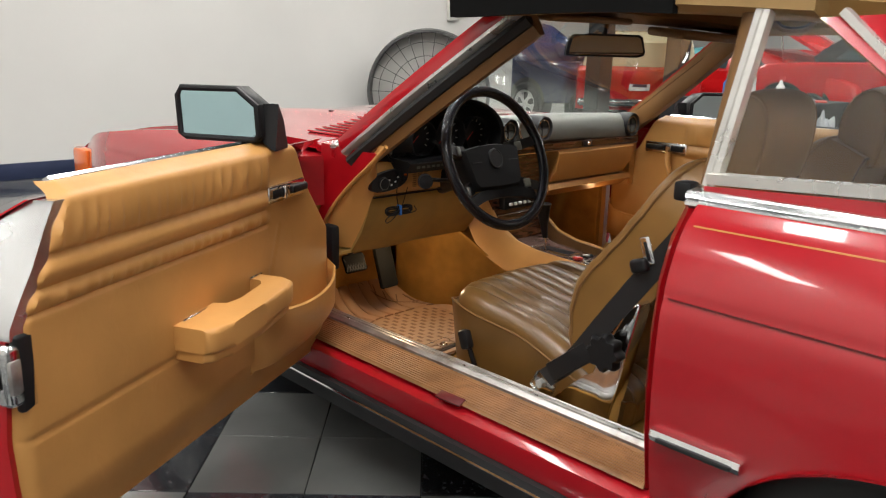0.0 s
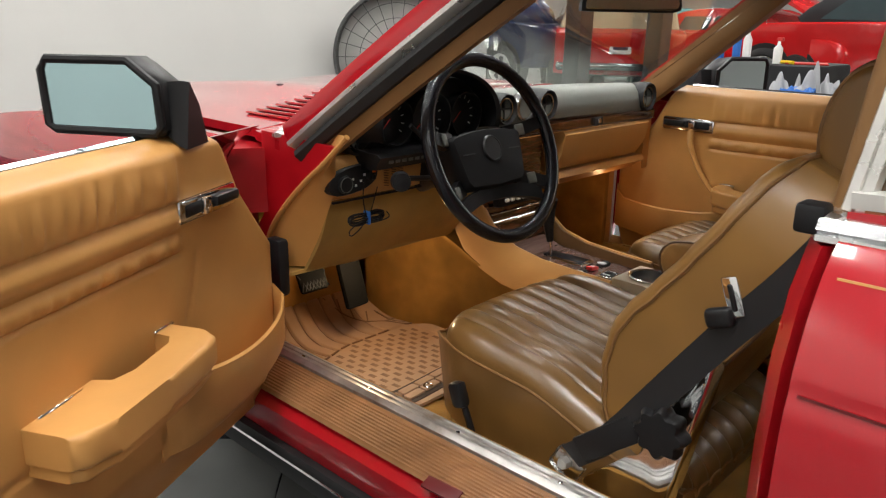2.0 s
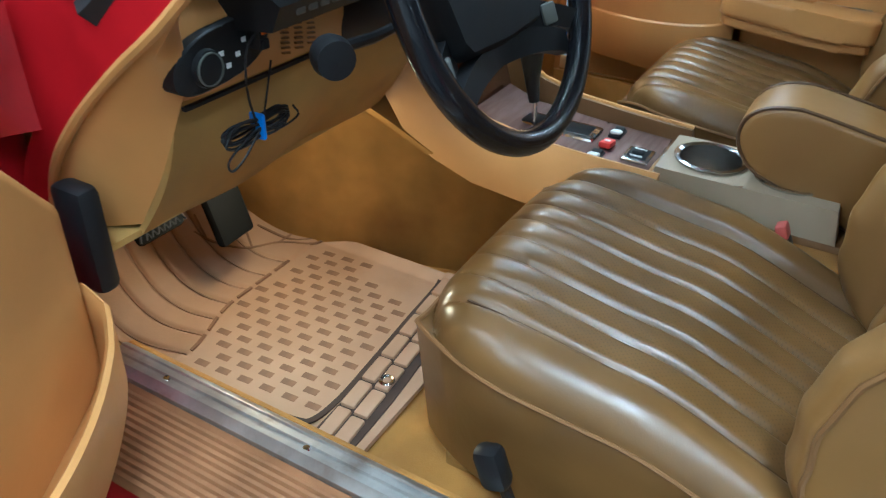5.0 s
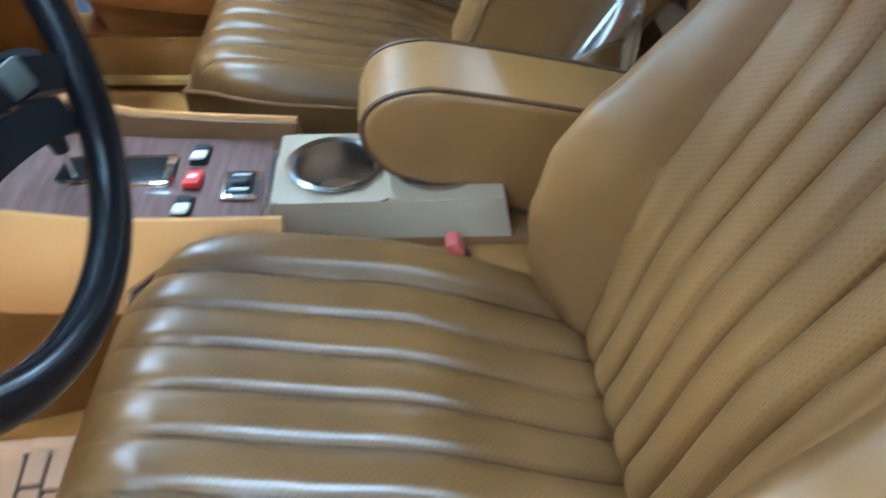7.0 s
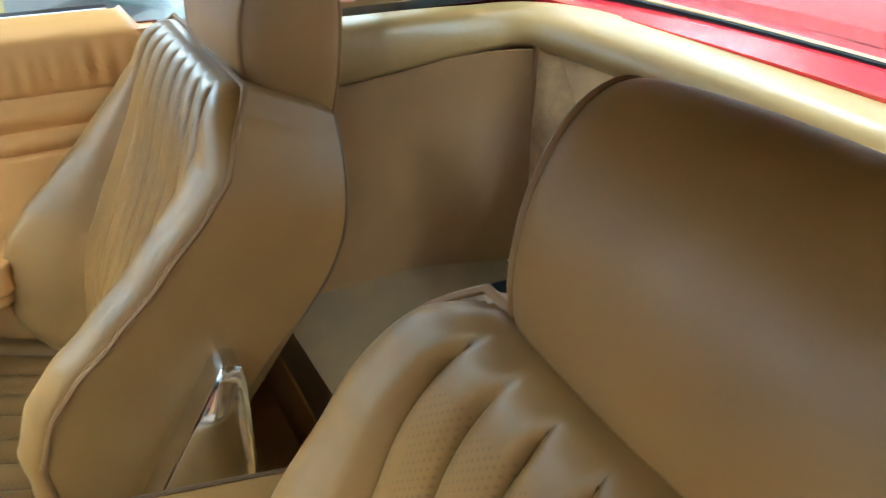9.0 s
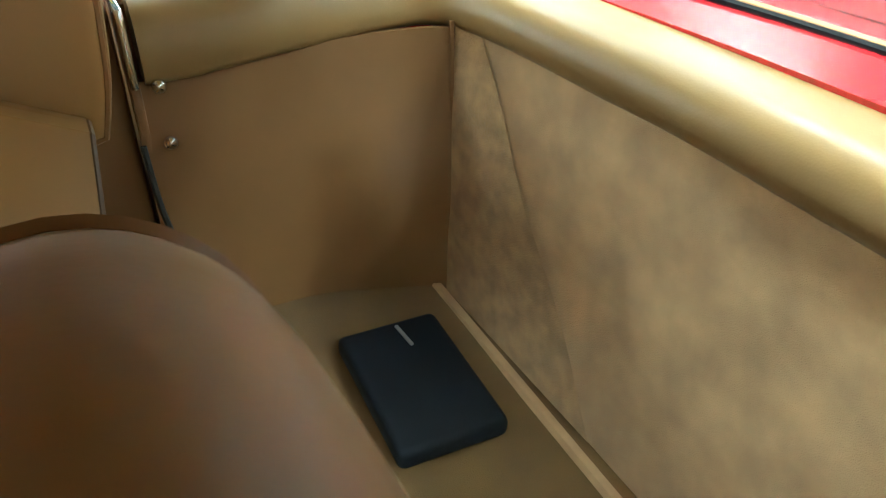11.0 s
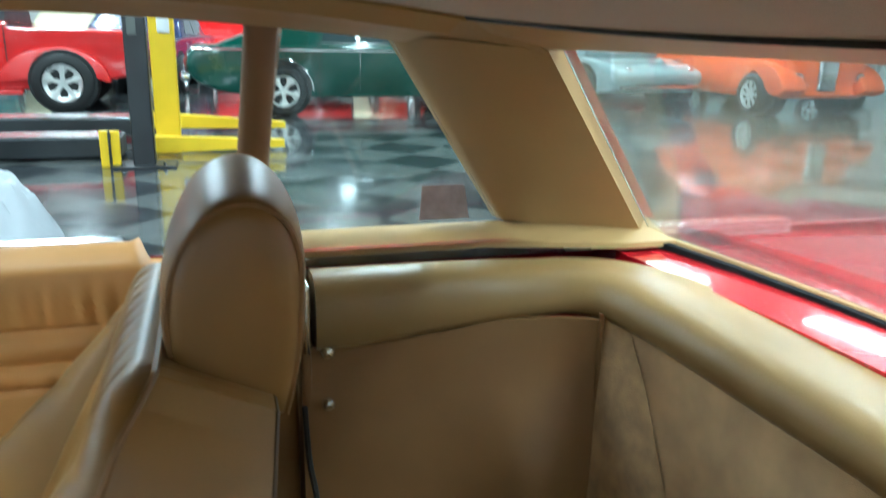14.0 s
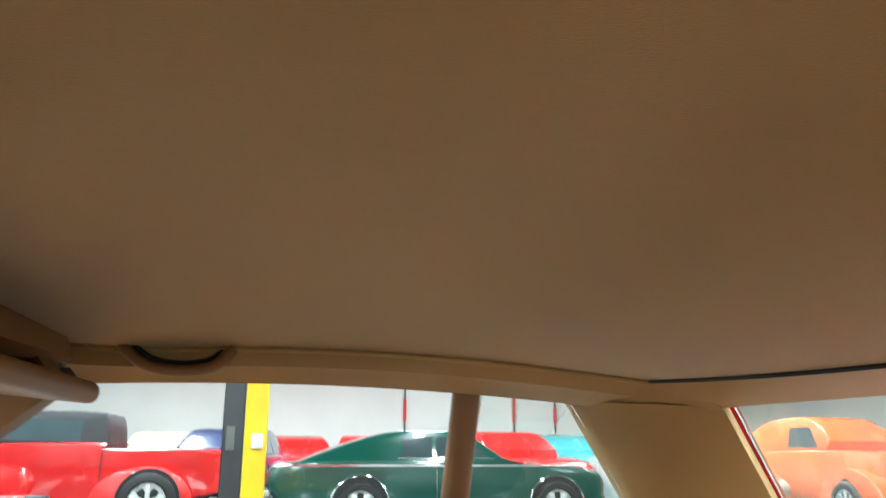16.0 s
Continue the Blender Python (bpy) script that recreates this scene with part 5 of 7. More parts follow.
def pad_y(x, y, z):
    """Ahead edge of the pad, kept behind the sloping windscreen."""
    y += 0.05 * (abs(x) / 0.66) ** 3 * (1 if y > 1.4 else 0.25) * (1 if x < 0 else 0.3)
    return min(y, max(1.385, 1.412 + 0.10 * (1 - (x / 0.665) ** 2) - 1.434 * (z - 0.875)))


part("pad", loft([[(x, pad_y(x, y, z), z - 0.012 * sd(0.1, 0.66, x)) for y, z in padp] for x in [-0.66 + i * 0.066 for i in range(21)]]), DASHPAD, dash, "grey leather-grained dash pad")
part("wood_strip", loft([[(x, 1.338, 0.812), (x, 1.333, 0.818), (x, 1.333, 0.838), (x, 1.342, 0.843), (x, 1.36, 0.82)] for x in (-0.20, 0.1, 0.4, 0.665)]), WOOD, dash, "dark polished wood strip")
part("strip_line", box(0.86, 0.004, 0.003, at=(0.235, 1.333, 0.8125)), CHROME, dash)
part("glovebox_lid", loft([[(x, 1.338, 0.810), (x, 1.330, 0.800), (x, 1.340, 0.74), (x, 1.372, 0.695), (x, 1.41, 0.690), (x, 1.42, 0.80)] for x in (0.16, 0.17, 0.4, 0.62, 0.63)]), TAN, dash, "tan glovebox lid")
part("lower_shelf", loft([[(x, 1.36, 0.690), (x, 1.352, 0.672), (x, 1.40, 0.640), (x, 1.56, 0.635), (x, 1.56, 0.69)] for x in (0.14, 0.4, 0.66)]), TAN, dash)
lk = part("glovebox_lock", box(0.045, 0.012, 0.024, 0.003, 2, at=(0.322, 1.331, 0.828)), BLACK, dash)
part("lock_barrel", ring_y(0.324, 1.326, 0.829, [(0.0, 0.004), (0.007, 0.004), (0.009, 0.0)]), CHROME, lk)


def vent(x, y, z, r, owner=dash):
    v = part("air_vent", ring_y(x, y, z, [(r, -0.05), (r, 0.004), (r * 0.93, 0.010), (r * 0.86, 0.006), (r * 0.84, -0.022), (0.0, -0.024)]), BLACK, owner, "round black air vent")
    part("vent_bar", box(r * 1.62, 0.010, 0.005, 0.001, 1, at=(x, y + 0.006, z)), BLACK, v)
    part("vent_bar", box(0.005, 0.010, r * 1.62, 0.001, 1, at=(x, y + 0.006, z)), BLACK, v)
    part("vent_ring", ring_y(x, y + 0.002, z, [(r * 0.70, 0.0), (r * 0.70, 0.006), (r * 0.64, 0.006), (r * 0.64, 0.0)]), STEEL, v)
    return v


for p in ((-0.118, 1.328, 0.893, 0.040), (0.056, 1.328, 0.893, 0.042), (0.605, 1.332, 0.882, 0.045), (-0.592, 1.338, 0.868, 0.040)):
    vent(*p)
ck = part("clock", ring_y(-0.034, 1.330, 0.893, [(0.036, -0.02), (0.037, 0.004), (0.032, 0.008), (0.030, 0.002), (0.0, 0.002)]), STEEL, dash, "round bright-rimmed clock")
part("clock_face", ring_y(-0.034, 1.3285, 0.893, [(0.029, 0.0), (0.029, 0.002), (0.0, 0.002)]), DASHPAD, ck)

# instrument binnacle
hood = []
for i in range(33):
    a = math.pi * (i / 32) * 1.16 - 0.25
    hood.append((-0.405 + 0.190 * math.cos(a), 0.892 + 0.112 * math.sin(a)))
bn = part("binnacle", loft([[(x, y, z + dz) for x, z in [((p[0] + 0.405) * k - 0.405, (p[1] - 0.892) * k + 0.892) for p in hood]] for y, k, dz in ((1.268, 0.95, 0), (1.262, 1.0, 0), (1.30, 1.03, -0.002), (1.46, 1.0, -0.03))], closed=False), BLACK, dash, "black instrument binnacle")
part("cluster_face", box(0.37, 0.02, 0.19, 0.01, 2, at=(-0.405, 1.345, 0.885)), BLACK, dash)
part("cluster_sill", loft([[(x, 1.272, 0.838), (x, 1.262, 0.832), (x, 1.275, 0.806), (x, 1.34, 0.800), (x, 1.34, 0.842)] for x in (-0.60, -0.4, -0.215)]), BLACK, dash)
for gx, r in ((-0.515, 0.050), (-0.405, 0.060), (-0.290, 0.052)):
    g = part("gauge", ring_y(gx, 1.332, 0.895, [(r, 0.0), (r * 1.02, 0.030), (r * 0.96, 0.030), (r * 0.93, 0.004), (0, 0.004)]), BLACK, dash, "round black gauge")
    for k in range(11):
        a = radians(-35 + 250 * k / 10)
        part("tick", box(0.0022, 0.001, 0.009, at=(gx + r * 0.8 * math.cos(a), 1.3265, 0.895 + r * 0.8 * math.sin(a)), rot=Euler((0, math.pi / 2 - a, 0)).to_matrix()), WHITE, g)
    part("needle", box(0.0022, 0.001, r * 0.7, at=(gx - r * 0.2, 1.3262, 0.895 - r * 0.15), rot=Euler((0, 0.8, 0)).to_matrix()), REDP, g)
for k in range(6):
    part("tell_tale", box(0.014, 0.002, 0.009, 0.001, 1, at=(-0.565 + k * 0.019, 1.2668, 0.822)), DASHPAD, dash)

# left-hand tan panel with its light switch
part("lower_panel", loft([[(x, 1.345 + 0.03 * max(0, (-x - 0.60) / 0.13) ** 2, 0.832), (x, 1.330 + 0.03 * max(0, (-x - 0.60) / 0.13) ** 2, 0.815), (x, 1.326 + 0.03 * max(0, (-x - 0.60) / 0.13) ** 2, 0.775), (x, 1.338 + 0.03 * max(0, (-x - 0.60) / 0.13) ** 2, 0.742), (x, 1.36, 0.735), (x, 1.42, 0.80)] for x in (-0.668, -0.66, -0.62, -0.55, -0.45, -0.30, -0.20)]), TAN, dash, "tan moulded panel under the gauges")
part("panel_gap", box(0.46, 0.006, 0.004, at=(-0.432, 1.342, 0.735)), BLACK, dash)
pod = []
for i in range(28):
    a = i * math.tau / 28
    pod.append((0.066 * math.copysign(abs(math.cos(a)) ** 0.8, math.cos(a)), 0.029 * math.copysign(abs(math.sin(a)) ** 0.8, math.sin(a)) + 0.010 * math.cos(a)))
lp = part("light_switch_panel", loft([[(-0.618 + x * k, y, 0.783 + z * k) for x, z in pod] for y, k in ((1.345, 1.0), (1.3235, 1.0), (1.3215, 0.94), (1.3225, 0.5))]), BLACK, dash, "black oval light switch panel")
part("rotary_switch", ring_y(-0.645, 1.321, 0.776, [(0.019, 0.0), (0.018, 0.005), (0.012, 0.007), (0, 0.007)]), BLACK, lp)
part("switch_ring", ring_y(-0.645, 1.317, 0.776, [(0.0165, 0.0), (0.0165, 0.0035), (0.0150, 0.0035), (0.0150, 0.0)]), DASHPAD, lp)
for dx, dz in ((0.022, 0.008), (0.030, -0.006), (0.044, 0.002), (0.054, 0.014)):
    part("symbol", box(0.006, 0.001, 0.005, at=(-0.645 + dx, 1.3213, 0.776 + dz)), WHITE, lp)
part("pull_knob", merge(box(0.012, 0.02, 0.03, 0.003, 2, at=(-0.583, 1.312, 0.795)), box(0.008, 0.004, 0.010, at=(-0.583, 1.301, 0.787))), BLACK, lp)
part("knob_mark", box(0.008, 0.002, 0.012, at=(-0.583, 1.3, 0.803)), AMBER, lp)
for r in range(3):
    for c in range(11):
        part("speaker_slot", box(0.012, 0.003, 0.0022, at=(-0.525 + r * 0.022, 1.3258, 0.757 + c * 0.0055), rot=Euler((0, 0.2, 0)).to_matrix()), VINYL, dash)
part("knee_panel", sheet(lambda u, v: (-0.664 + 0.484 * u, 1.352 + 0.092 * v - 0.016 * math.sin(math.pi * v) + 0.004 * math.sin(13 * u), 0.737 - 0.178 * v - 0.004 * math.sin(7 * u) * v), 26, 14, 0.010, (0, 1, 0)), SUEDE, dash, "stained tan knee panel")
part("knee_return", sheet(lambda u, v: (-0.715 + 0.535 * u, 1.444 + 0.30 * v, 0.559 + 0.03 * v), 10, 4, 0.008, (0, 0, 1)), SUEDE, dash)
LIP = smooth_path([(-0.706, 1.235, 0.890), (-0.708, 1.302, 0.832), (-0.709, 1.367, 0.783), (-0.710, 1.440, 0.719), (-0.708, 1.500, 0.650), (-0.704, 1.535, 0.570)], 5)
INN = smooth_path([(-0.662, 1.330, 0.875), (-0.664, 1.327, 0.815), (-0.664, 1.326, 0.775), (-0.664, 1.345, 0.735), (-0.664, 1.390, 0.650), (-0.664, 1.440, 0.575)], 5)
part("kick_trim", loft([[a, a.lerp(b, 0.3) + Vector((-0.006, -0.010, 0)), a.lerp(b, 0.65) + Vector((-0.003, -0.008, 0)), b, b + Vector((0.0, 0.03, 0)), a + Vector((0.006, 0.03, 0))] for a, b in zip(LIP, INN)]), TAN, dash, "tan trim sweeping from the pillar to the kick panel")
part("trim_welt", tube([p + Vector((-0.003, 0, 0)) for p in LIP], 0.006, 8), TAN, dash)
part("jamb_sheet", loft([[a + Vector((-0.005, 0.004, 0)), Vector((-0.722, max(a.y + 0.03, 1.50), a.z + 0.01)), Vector((-0.70, max(a.y + 0.03, 1.50), a.z + 0.01)), a + Vector((0.01, 0.03, 0))] for a in LIP[2:]]), REDDULL, car, "red painted door jamb")
part("side_trim", mirrored(loft([[(-0.70, 1.36, z), (-0.73, 1.42, z), (-0.73, 1.50, z), (-0.66, 1.50, z), (-0.66, 1.36, z)] for z in (0.64, 0.74, 0.80, 0.86)])), TAN, dash)

# ---- steering wheel ----
C = Vector((-0.371, 1.150, 0.846))
TW = Matrix(((1, 0, 0, C.x), (0, 0.374, -0.927, C.y), (0, 0.927, 0.374, C.z), (0, 0, 0, 1)))
sw = thing("steering_wheel", "black leather four-spoke steering wheel with a padded hub", "steering wheel", TW)
part("rim", tube([(0.194 * math.cos(i * math.tau / 72), 0.194 * math.sin(i * math.tau / 72), 0.0) for i in range(72)], 0.0150, 14, loop=True, flat=1.0), WHEELMAT, sw, "glossy black leather rim")
hub = [(-0.108, 0.036), (-0.114, 0.028), (-0.098, -0.066), (-0.086, -0.080), (0, -0.084), (0.086, -0.080), (0.098, -0.066), (0.114, 0.028), (0.108, 0.036), (0.05, 0.044), (0, 0.046), (-0.05, 0.044)]
part("hub_pad", loft([[(x * 0.9, y * 0.9, -0.075) for x, y in hub], [(x, y, -0.045) for x, y in hub], [(x * 1.0, y * 1.0, -0.022) for x, y in hub], [(x * 0.95, y * 0.92, -0.012) for x, y in hub], [(x * 0.45, y * 0.45, -0.008) for x, y in hub]]), HUBMAT, sw, "black padded hub")
part("pad_seam", box(0.19, 0.0025, 0.002, at=(0, -0.005, -0.0095)), RUBBER, sw)
em = part("emblem_disc", lathe([(0, -0.005), (0.028, -0.005), (0.030, -0.008), (0.030, -0.02)], 32), BLACK, sw, "round embossed hub badge")
part("emblem_ring", tube([(0.026 * math.cos(i * math.tau / 40), 0.026 * math.sin(i * math.tau / 40), -0.005) for i in range(40)], 0.0016, 6, loop=True), RUBBER, em)
for sx, sy in ((-1, 0.028), (1, 0.028), (-1, -0.066), (1, -0.066)):
    ex = sx * math.sqrt(0.190 ** 2 - (sy * 1.55) ** 2)
    part("spoke", loft([[(sx * 0.085, sy + 0.020, -0.035), (sx * 0.085, sy - 0.020, -0.035), (sx * 0.085, sy - 0.020, -0.055), (sx * 0.085, sy + 0.020, -0.055)], [(sx * 0.135, sy * 1.25 + 0.015, -0.020), (sx * 0.135, sy * 1.25 - 0.015, -0.020), (sx * 0.135, sy * 1.25 - 0.015, -0.036), (sx * 0.135, sy * 1.25 + 0.015, -0.036)], [(ex, sy * 1.55 + 0.014, 0.006), (ex, sy * 1.55 - 0.014, 0.006), (ex, sy * 1.55 - 0.014, -0.010), (ex, sy * 1.55 + 0.014, -0.010)]]), BLACK, sw)
    part("spoke_insert", box(0.022, 0.026, 0.006, 0.003, 2, at=(sx * 0.124, sy * 1.2, -0.020), rot=Euler((0, -sx * 0.45, 0)).to_matrix()), DASHPAD, sw)
arch = [(0.152 * math.sin(a), -0.098 + 0.030 * math.cos(a * 1.35) - 0.026) for a in [radians(-62 + 124 * i / 16) for i in range(17)]]
part("spoke_bridge", loft([[(x, y + 0.016, -0.030 + 0.16 * abs(x)), (x, y - 0.014, -0.030 + 0.16 * abs(x)), (x, y - 0.014, -0.050 + 0.16 * abs(x)), (x, y + 0.016, -0.050 + 0.16 * abs(x))] for x, y in arch]), HUBMAT, sw)
part("column", loft([[(r * math.cos(a), r * math.sin(a) * 0.9, z) for a in [k * math.tau / 20 for k in range(20)]] for r, z in ((0.040, -0.06), (0.045, -0.10), (0.048, -0.19), (0.048, -0.26))]), BLACK, sw)
part("stalk", merge(tube([(-0.04, -0.03, -0.12), (-0.13, -0.028, -0.095), (-0.205, -0.022, -0.08)], 0.006, 8), lathe([(0, 0.0), (0.019, 0.002), (0.021, 0.012), (0.019, 0.026), (0.0, 0.028)], 20, pose(-0.212, -0.022, -0.088, 20, -35, 0))), BLACK, sw, "black indicator stalk with a broad end")
part("stalk", tube([(-0.03, 0.02, -0.12), (-0.10, 0.055, -0.10), (-0.145, 0.085, -0.085)], 0.005, 8), BLACK, sw)

# ---- centre console ----
con = thing("centre_console", "tan centre console with a dark wood gear plate", "centre console")
for s in (-1, 1):
    rows = []
    for y, zt, zb, x in ((1.00, 0.516, 0.455, 0.100), (1.10, 0.520, 0.462, 0.104), (1.20, 0.527, 0.470, 0.108), (1.28, 0.545, 0.482, 0.114), (1.35, 0.590, 0.512, 0.122), (1.40, 0.665, 0.555, 0.130), (1.43, 0.74, 0.61, 0.136), (1.45, 0.80, 0.66, 0.140)):
        rows.append([(s * (x + 0.05), y, zb - 0.03), (s * (x + 0.045), y, zb + 0.004), (s * (x + 0.020), y, zb + 0.6 * (zt - zb)), (s * (x + 0.006), y, zt - 0.006), (s * x, y, zt), (s * (x - 0.008), y, zt - 0.002), (s * (x - 0.010), y, zb - 0.03)])
    # Right flank's shade is put into its colour by the darker brown material.
    part("flank", loft(rows), TAN if s < 0 else VINYL, con, "padded leather console flank")
    if s > 0:
        part("flank_welt", tube([r[4] for r in rows], 0.004, 6), TAN, con)
part("gear_plate", loft([[(-0.096, y, z), (-0.096, y, z + 0.012), (0.096, y, z + 0.012), (0.096, y, z)] for y, z in ((1.018, 0.478), (1.15, 0.482), (1.28, 0.492), (1.34, 0.513))]), PLATE, con, "polished dark wood gear plate, pale glare put into its colour")
part("plate_end", box(0.185, 0.010, 0.005, 0.002, 1, at=(0, 1.024, 0.4925)), CHROME, con)
part("console_face", loft([[(-0.125, y, z), (-0.125, y + 0.03, z + 0.01), (0.125, y + 0.03, z + 0.01), (0.125, y, z)] for y, z in ((1.345, 0.515), (1.375, 0.60), (1.385, 0.72), (1.38, 0.80))]), WOOD, con, "dark wood centre stack")
radio = part("radio", box(0.18, 0.03, 0.055, 0.004, 2, at=(0, 1.372, 0.655)), BLACK, con)
for k in range(6):
    part("button", box(0.014, 0.008, 0.010, 0.002, 1, at=(-0.06 + k * 0.024, 1.354, 0.645)), WHITE, radio)
part("radio_trim", box(0.215, 0.01, 0.008, 0.002, 1, at=(0, 1.362, 0.585)), CHROME, con)
part("radio_trim", box(0.215, 0.01, 0.005, 0.002, 1, at=(0, 1.368, 0.61)), CHROME, con)
gate = part("gear_gate", box(0.062, 0.145, 0.010, 0.005, 2, at=(0.020, 1.210, 0.498)), CHROME, con, "chrome gear gate")
part("gate_slot", box(0.046, 0.125, 0.006, 0.004, 2, at=(0.020, 1.210, 0.5015)), BLACK, gate)
lev = part("gear_lever", tube([(0.006, 1.248, 0.494), (0.004, 1.252, 0.545)], 0.005, 10), CHROME, con)
part("lever_knob", tube([(0.004, 1.252, 0.54), (0.002, 1.258, 0.58), (0.0, 1.262, 0.62), (-0.002, 1.262, 0.655)], 0.012, 12, radii=[0.009, 0.013, 0.020, 0.026]), BLACK, lev)
for x, y in ((-0.049, 1.117), (0.056, 1.115)):
    sb = part("switch", box(0.040, 0.022, 0.006, 0.002, 1, at=(x, y, 0.495)), BLACK, con)
    part("switch_key", box(0.022, 0.018, 0.006, 0.003, 2, at=(x - 0.008, y, 0.5005), rot=Euler((0, 0.22, 0)).to_matrix()), WHITE, sb, "pale rocker key")
    part("switch_key", box(0.012, 0.018, 0.006, 0.003, 2, at=(x + 0.011, y, 0.4985), rot=Euler((0, -0.22, 0)).to_matrix()), BLACK, sb)
rs = part("hazard_switch", box(0.034, 0.020, 0.010, 0.003, 2, at=(0.001, 1.114, 0.498), rot=Euler((0, 0.15, 0)).to_matrix()), REDP, con, "red hazard switch")
part("switch_mark", box(0.010, 0.010, 0.001, at=(0.001, 1.114, 0.5032), rot=Euler((0, 0.15, 0)).to_matrix()), WHITE, rs)
wsb = part("window_switch", box(0.054, 0.044, 0.006, 0.003, 2, at=(-0.008, 1.058, 0.494)), STEEL, con, "bright-framed window switch")
part("switch_well", box(0.044, 0.034, 0.006, 0.003, 2, at=(-0.008, 1.058, 0.4955)), BLACK, wsb)
part("switch_key", box(0.014, 0.020, 0.005, 0.002, 1, at=(-0.008, 1.058, 0.5005)), RUBBER, wsb)
for q in (-1, 1):
    part("key_mark", box(0.003, 0.020, 0.002, at=(-0.008 + q * 0.014, 1.058, 0.4992)), WHITE, wsb)
part("rear_lid", box(0.15, 0.55, 0.05, 0.01, 2, at=(-0.0, 0.70, 0.437)), VINYL, con)

cup = thing("cup_holder_box", "cream plastic cup holder box with a steel cup ring", "cup holder", pose(0.001, 0.880, 0.468, 0, 0, 0))
R = 0.049


def holed_top(w, y0, y1, z, cy, r):
    """A flat lid with a round hole."""
    bm = bmesh.new()
    n = 40
    inner = [bm.verts.new((r * math.cos(i * math.tau / n), cy + r * math.sin(i * math.tau / n), z)) for i in range(n)]
    outer = []
    for i in range(n):
        c, s_ = math.cos(i * math.tau / n), math.sin(i * math.tau / n)
        k = min(w / max(abs(c), 1e-6), ((y1 - cy) if s_ > 0 else (cy - y0)) / max(abs(s_), 1e-6))
        outer.append(bm.verts.new((c * k, cy + s_ * k, z)))
    for i in range(n):
        bm.faces.new((inner[i], inner[(i + 1) % n], outer[(i + 1) % n], outer[i]))
    return bm


part("lid", merge(holed_top(0.070, 0.005, 0.135, 0.044, 0.068, R), box(0.140, 0.13, 0.002, at=(0, -0.060, 0.043)), loft([[(-0.072, 0.135, -0.004), (0.072, 0.135, -0.004), (0.072, 0.135, -0.006), (0.074, -0.135, -0.008), (-0.074, -0.135, -0.008), (-0.072, 0.135, -0.006)], [(-0.070, 0.135, 0.044), (0.070, 0.135, 0.044), (0.070, 0.135, 0.044), (0.070, -0.125, 0.044), (-0.070, -0.125, 0.044), (-0.070, 0.135, 0.044)]], caps=False)), CREAM, cup)
part("steel_cup", lathe([(R * 1.12, 0.045), (R * 1.14, 0.049), (R * 1.05, 0.051), (R * 0.96, 0.048), (R * 0.90, -0.045), (R * 0.85, -0.05), (0.0, -0.05)], 40, pose(0, 0.068, 0)), STEEL, cup, "brushed steel cup insert")
part("steel_cup", lathe([(R * 1.12, 0.045), (R * 1.14, 0.048), (R * 1.05, 0.049), (R * 0.98, 0.0465), (0.0, 0.0462)], 40, pose(0, -0.052, 0)), STEEL, cup)

# ---- footwell ----
mt = thing("floor_mat", "moulded beige rubber floor mat with grooves and dimples", "floor mat")


def mat_z(y):
    return 0.283 + 0.05 * sd(1.60, 1.80, y)


def arc_x(x0, y):
    """The moulded channels ahead of the heel pad swing out and back."""
    q = y - 1.523
    return x0 - 0.34 * q + 1.7 * q * q


ARCS = (-0.574, -0.526, -0.484, -0.440, -0.395, -0.348, -0.300)


def front_y(x):
    """Ahead edge of the heel pad."""
    return 1.523 + 0.034 * sd(-0.58, -0.44, x)


def rear_y(x):
    """Rear edge of the heel pad."""
    return 1.276 + 0.055 * (x + 0.535)


def mat_base(u, v):
    x, y = -0.614 + 0.406 * u, 1.193 + 0.617 * v
    z = mat_z(y) + 0.006 * sd(0.03, 0.0, u) + 0.014 * sd(0.95, 1.0, u)
    if x > -0.602 and rear_y(x) < y:
        z -= 0.0035
        if y > front_y(x):
            d = min(abs(x - arc_x(a, y)) for a in ARCS)
            z += 0.003 - 0.0065 * math.exp(-(d / 0.0035) ** 2)
    return (x, y, z)


def ribbon(pts, w, lift=0.0):
    """A narrow flat strip lying on the mat."""
    pts = smooth_path([Vector((x, y, mat_z(y) + lift)) for x, y in pts], 5)
    rows = []
    for i, p in enumerate(pts):
        d = (pts[min(i + 1, len(pts) - 1)] - pts[max(i - 1, 0)]).normalized()
        n = Vector((-d.y, d.x, 0)) * (w / 2)
        rows.append([p - n, p + n, p + n + Vector((0, 0, -0.003)), p - n + Vector((0, 0, -0.003))])
    return loft(rows)


part("mat_body", sheet(mat_base, 150, 150, 0.008), MAT, mt)
# Darker mat colours: shade inside dimples, seams and channels is put into them.
MATSHADE = mat("mat_recess_shade", (0.20, 0.108, 0.055), 0.65, vary=0.3, grain=300, bump=0.2, stain=25)
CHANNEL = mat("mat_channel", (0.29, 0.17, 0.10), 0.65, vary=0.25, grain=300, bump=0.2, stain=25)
dim = finish("dimple", box(0.0125, 0.0225, 0.0022, 0.0008, 1), MATSHADE)
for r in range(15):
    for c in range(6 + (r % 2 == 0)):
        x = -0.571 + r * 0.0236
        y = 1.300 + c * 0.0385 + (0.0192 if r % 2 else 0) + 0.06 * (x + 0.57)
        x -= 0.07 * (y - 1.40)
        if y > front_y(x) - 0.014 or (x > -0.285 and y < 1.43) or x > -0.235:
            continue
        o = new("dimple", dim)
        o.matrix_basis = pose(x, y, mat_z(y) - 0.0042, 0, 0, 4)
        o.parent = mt
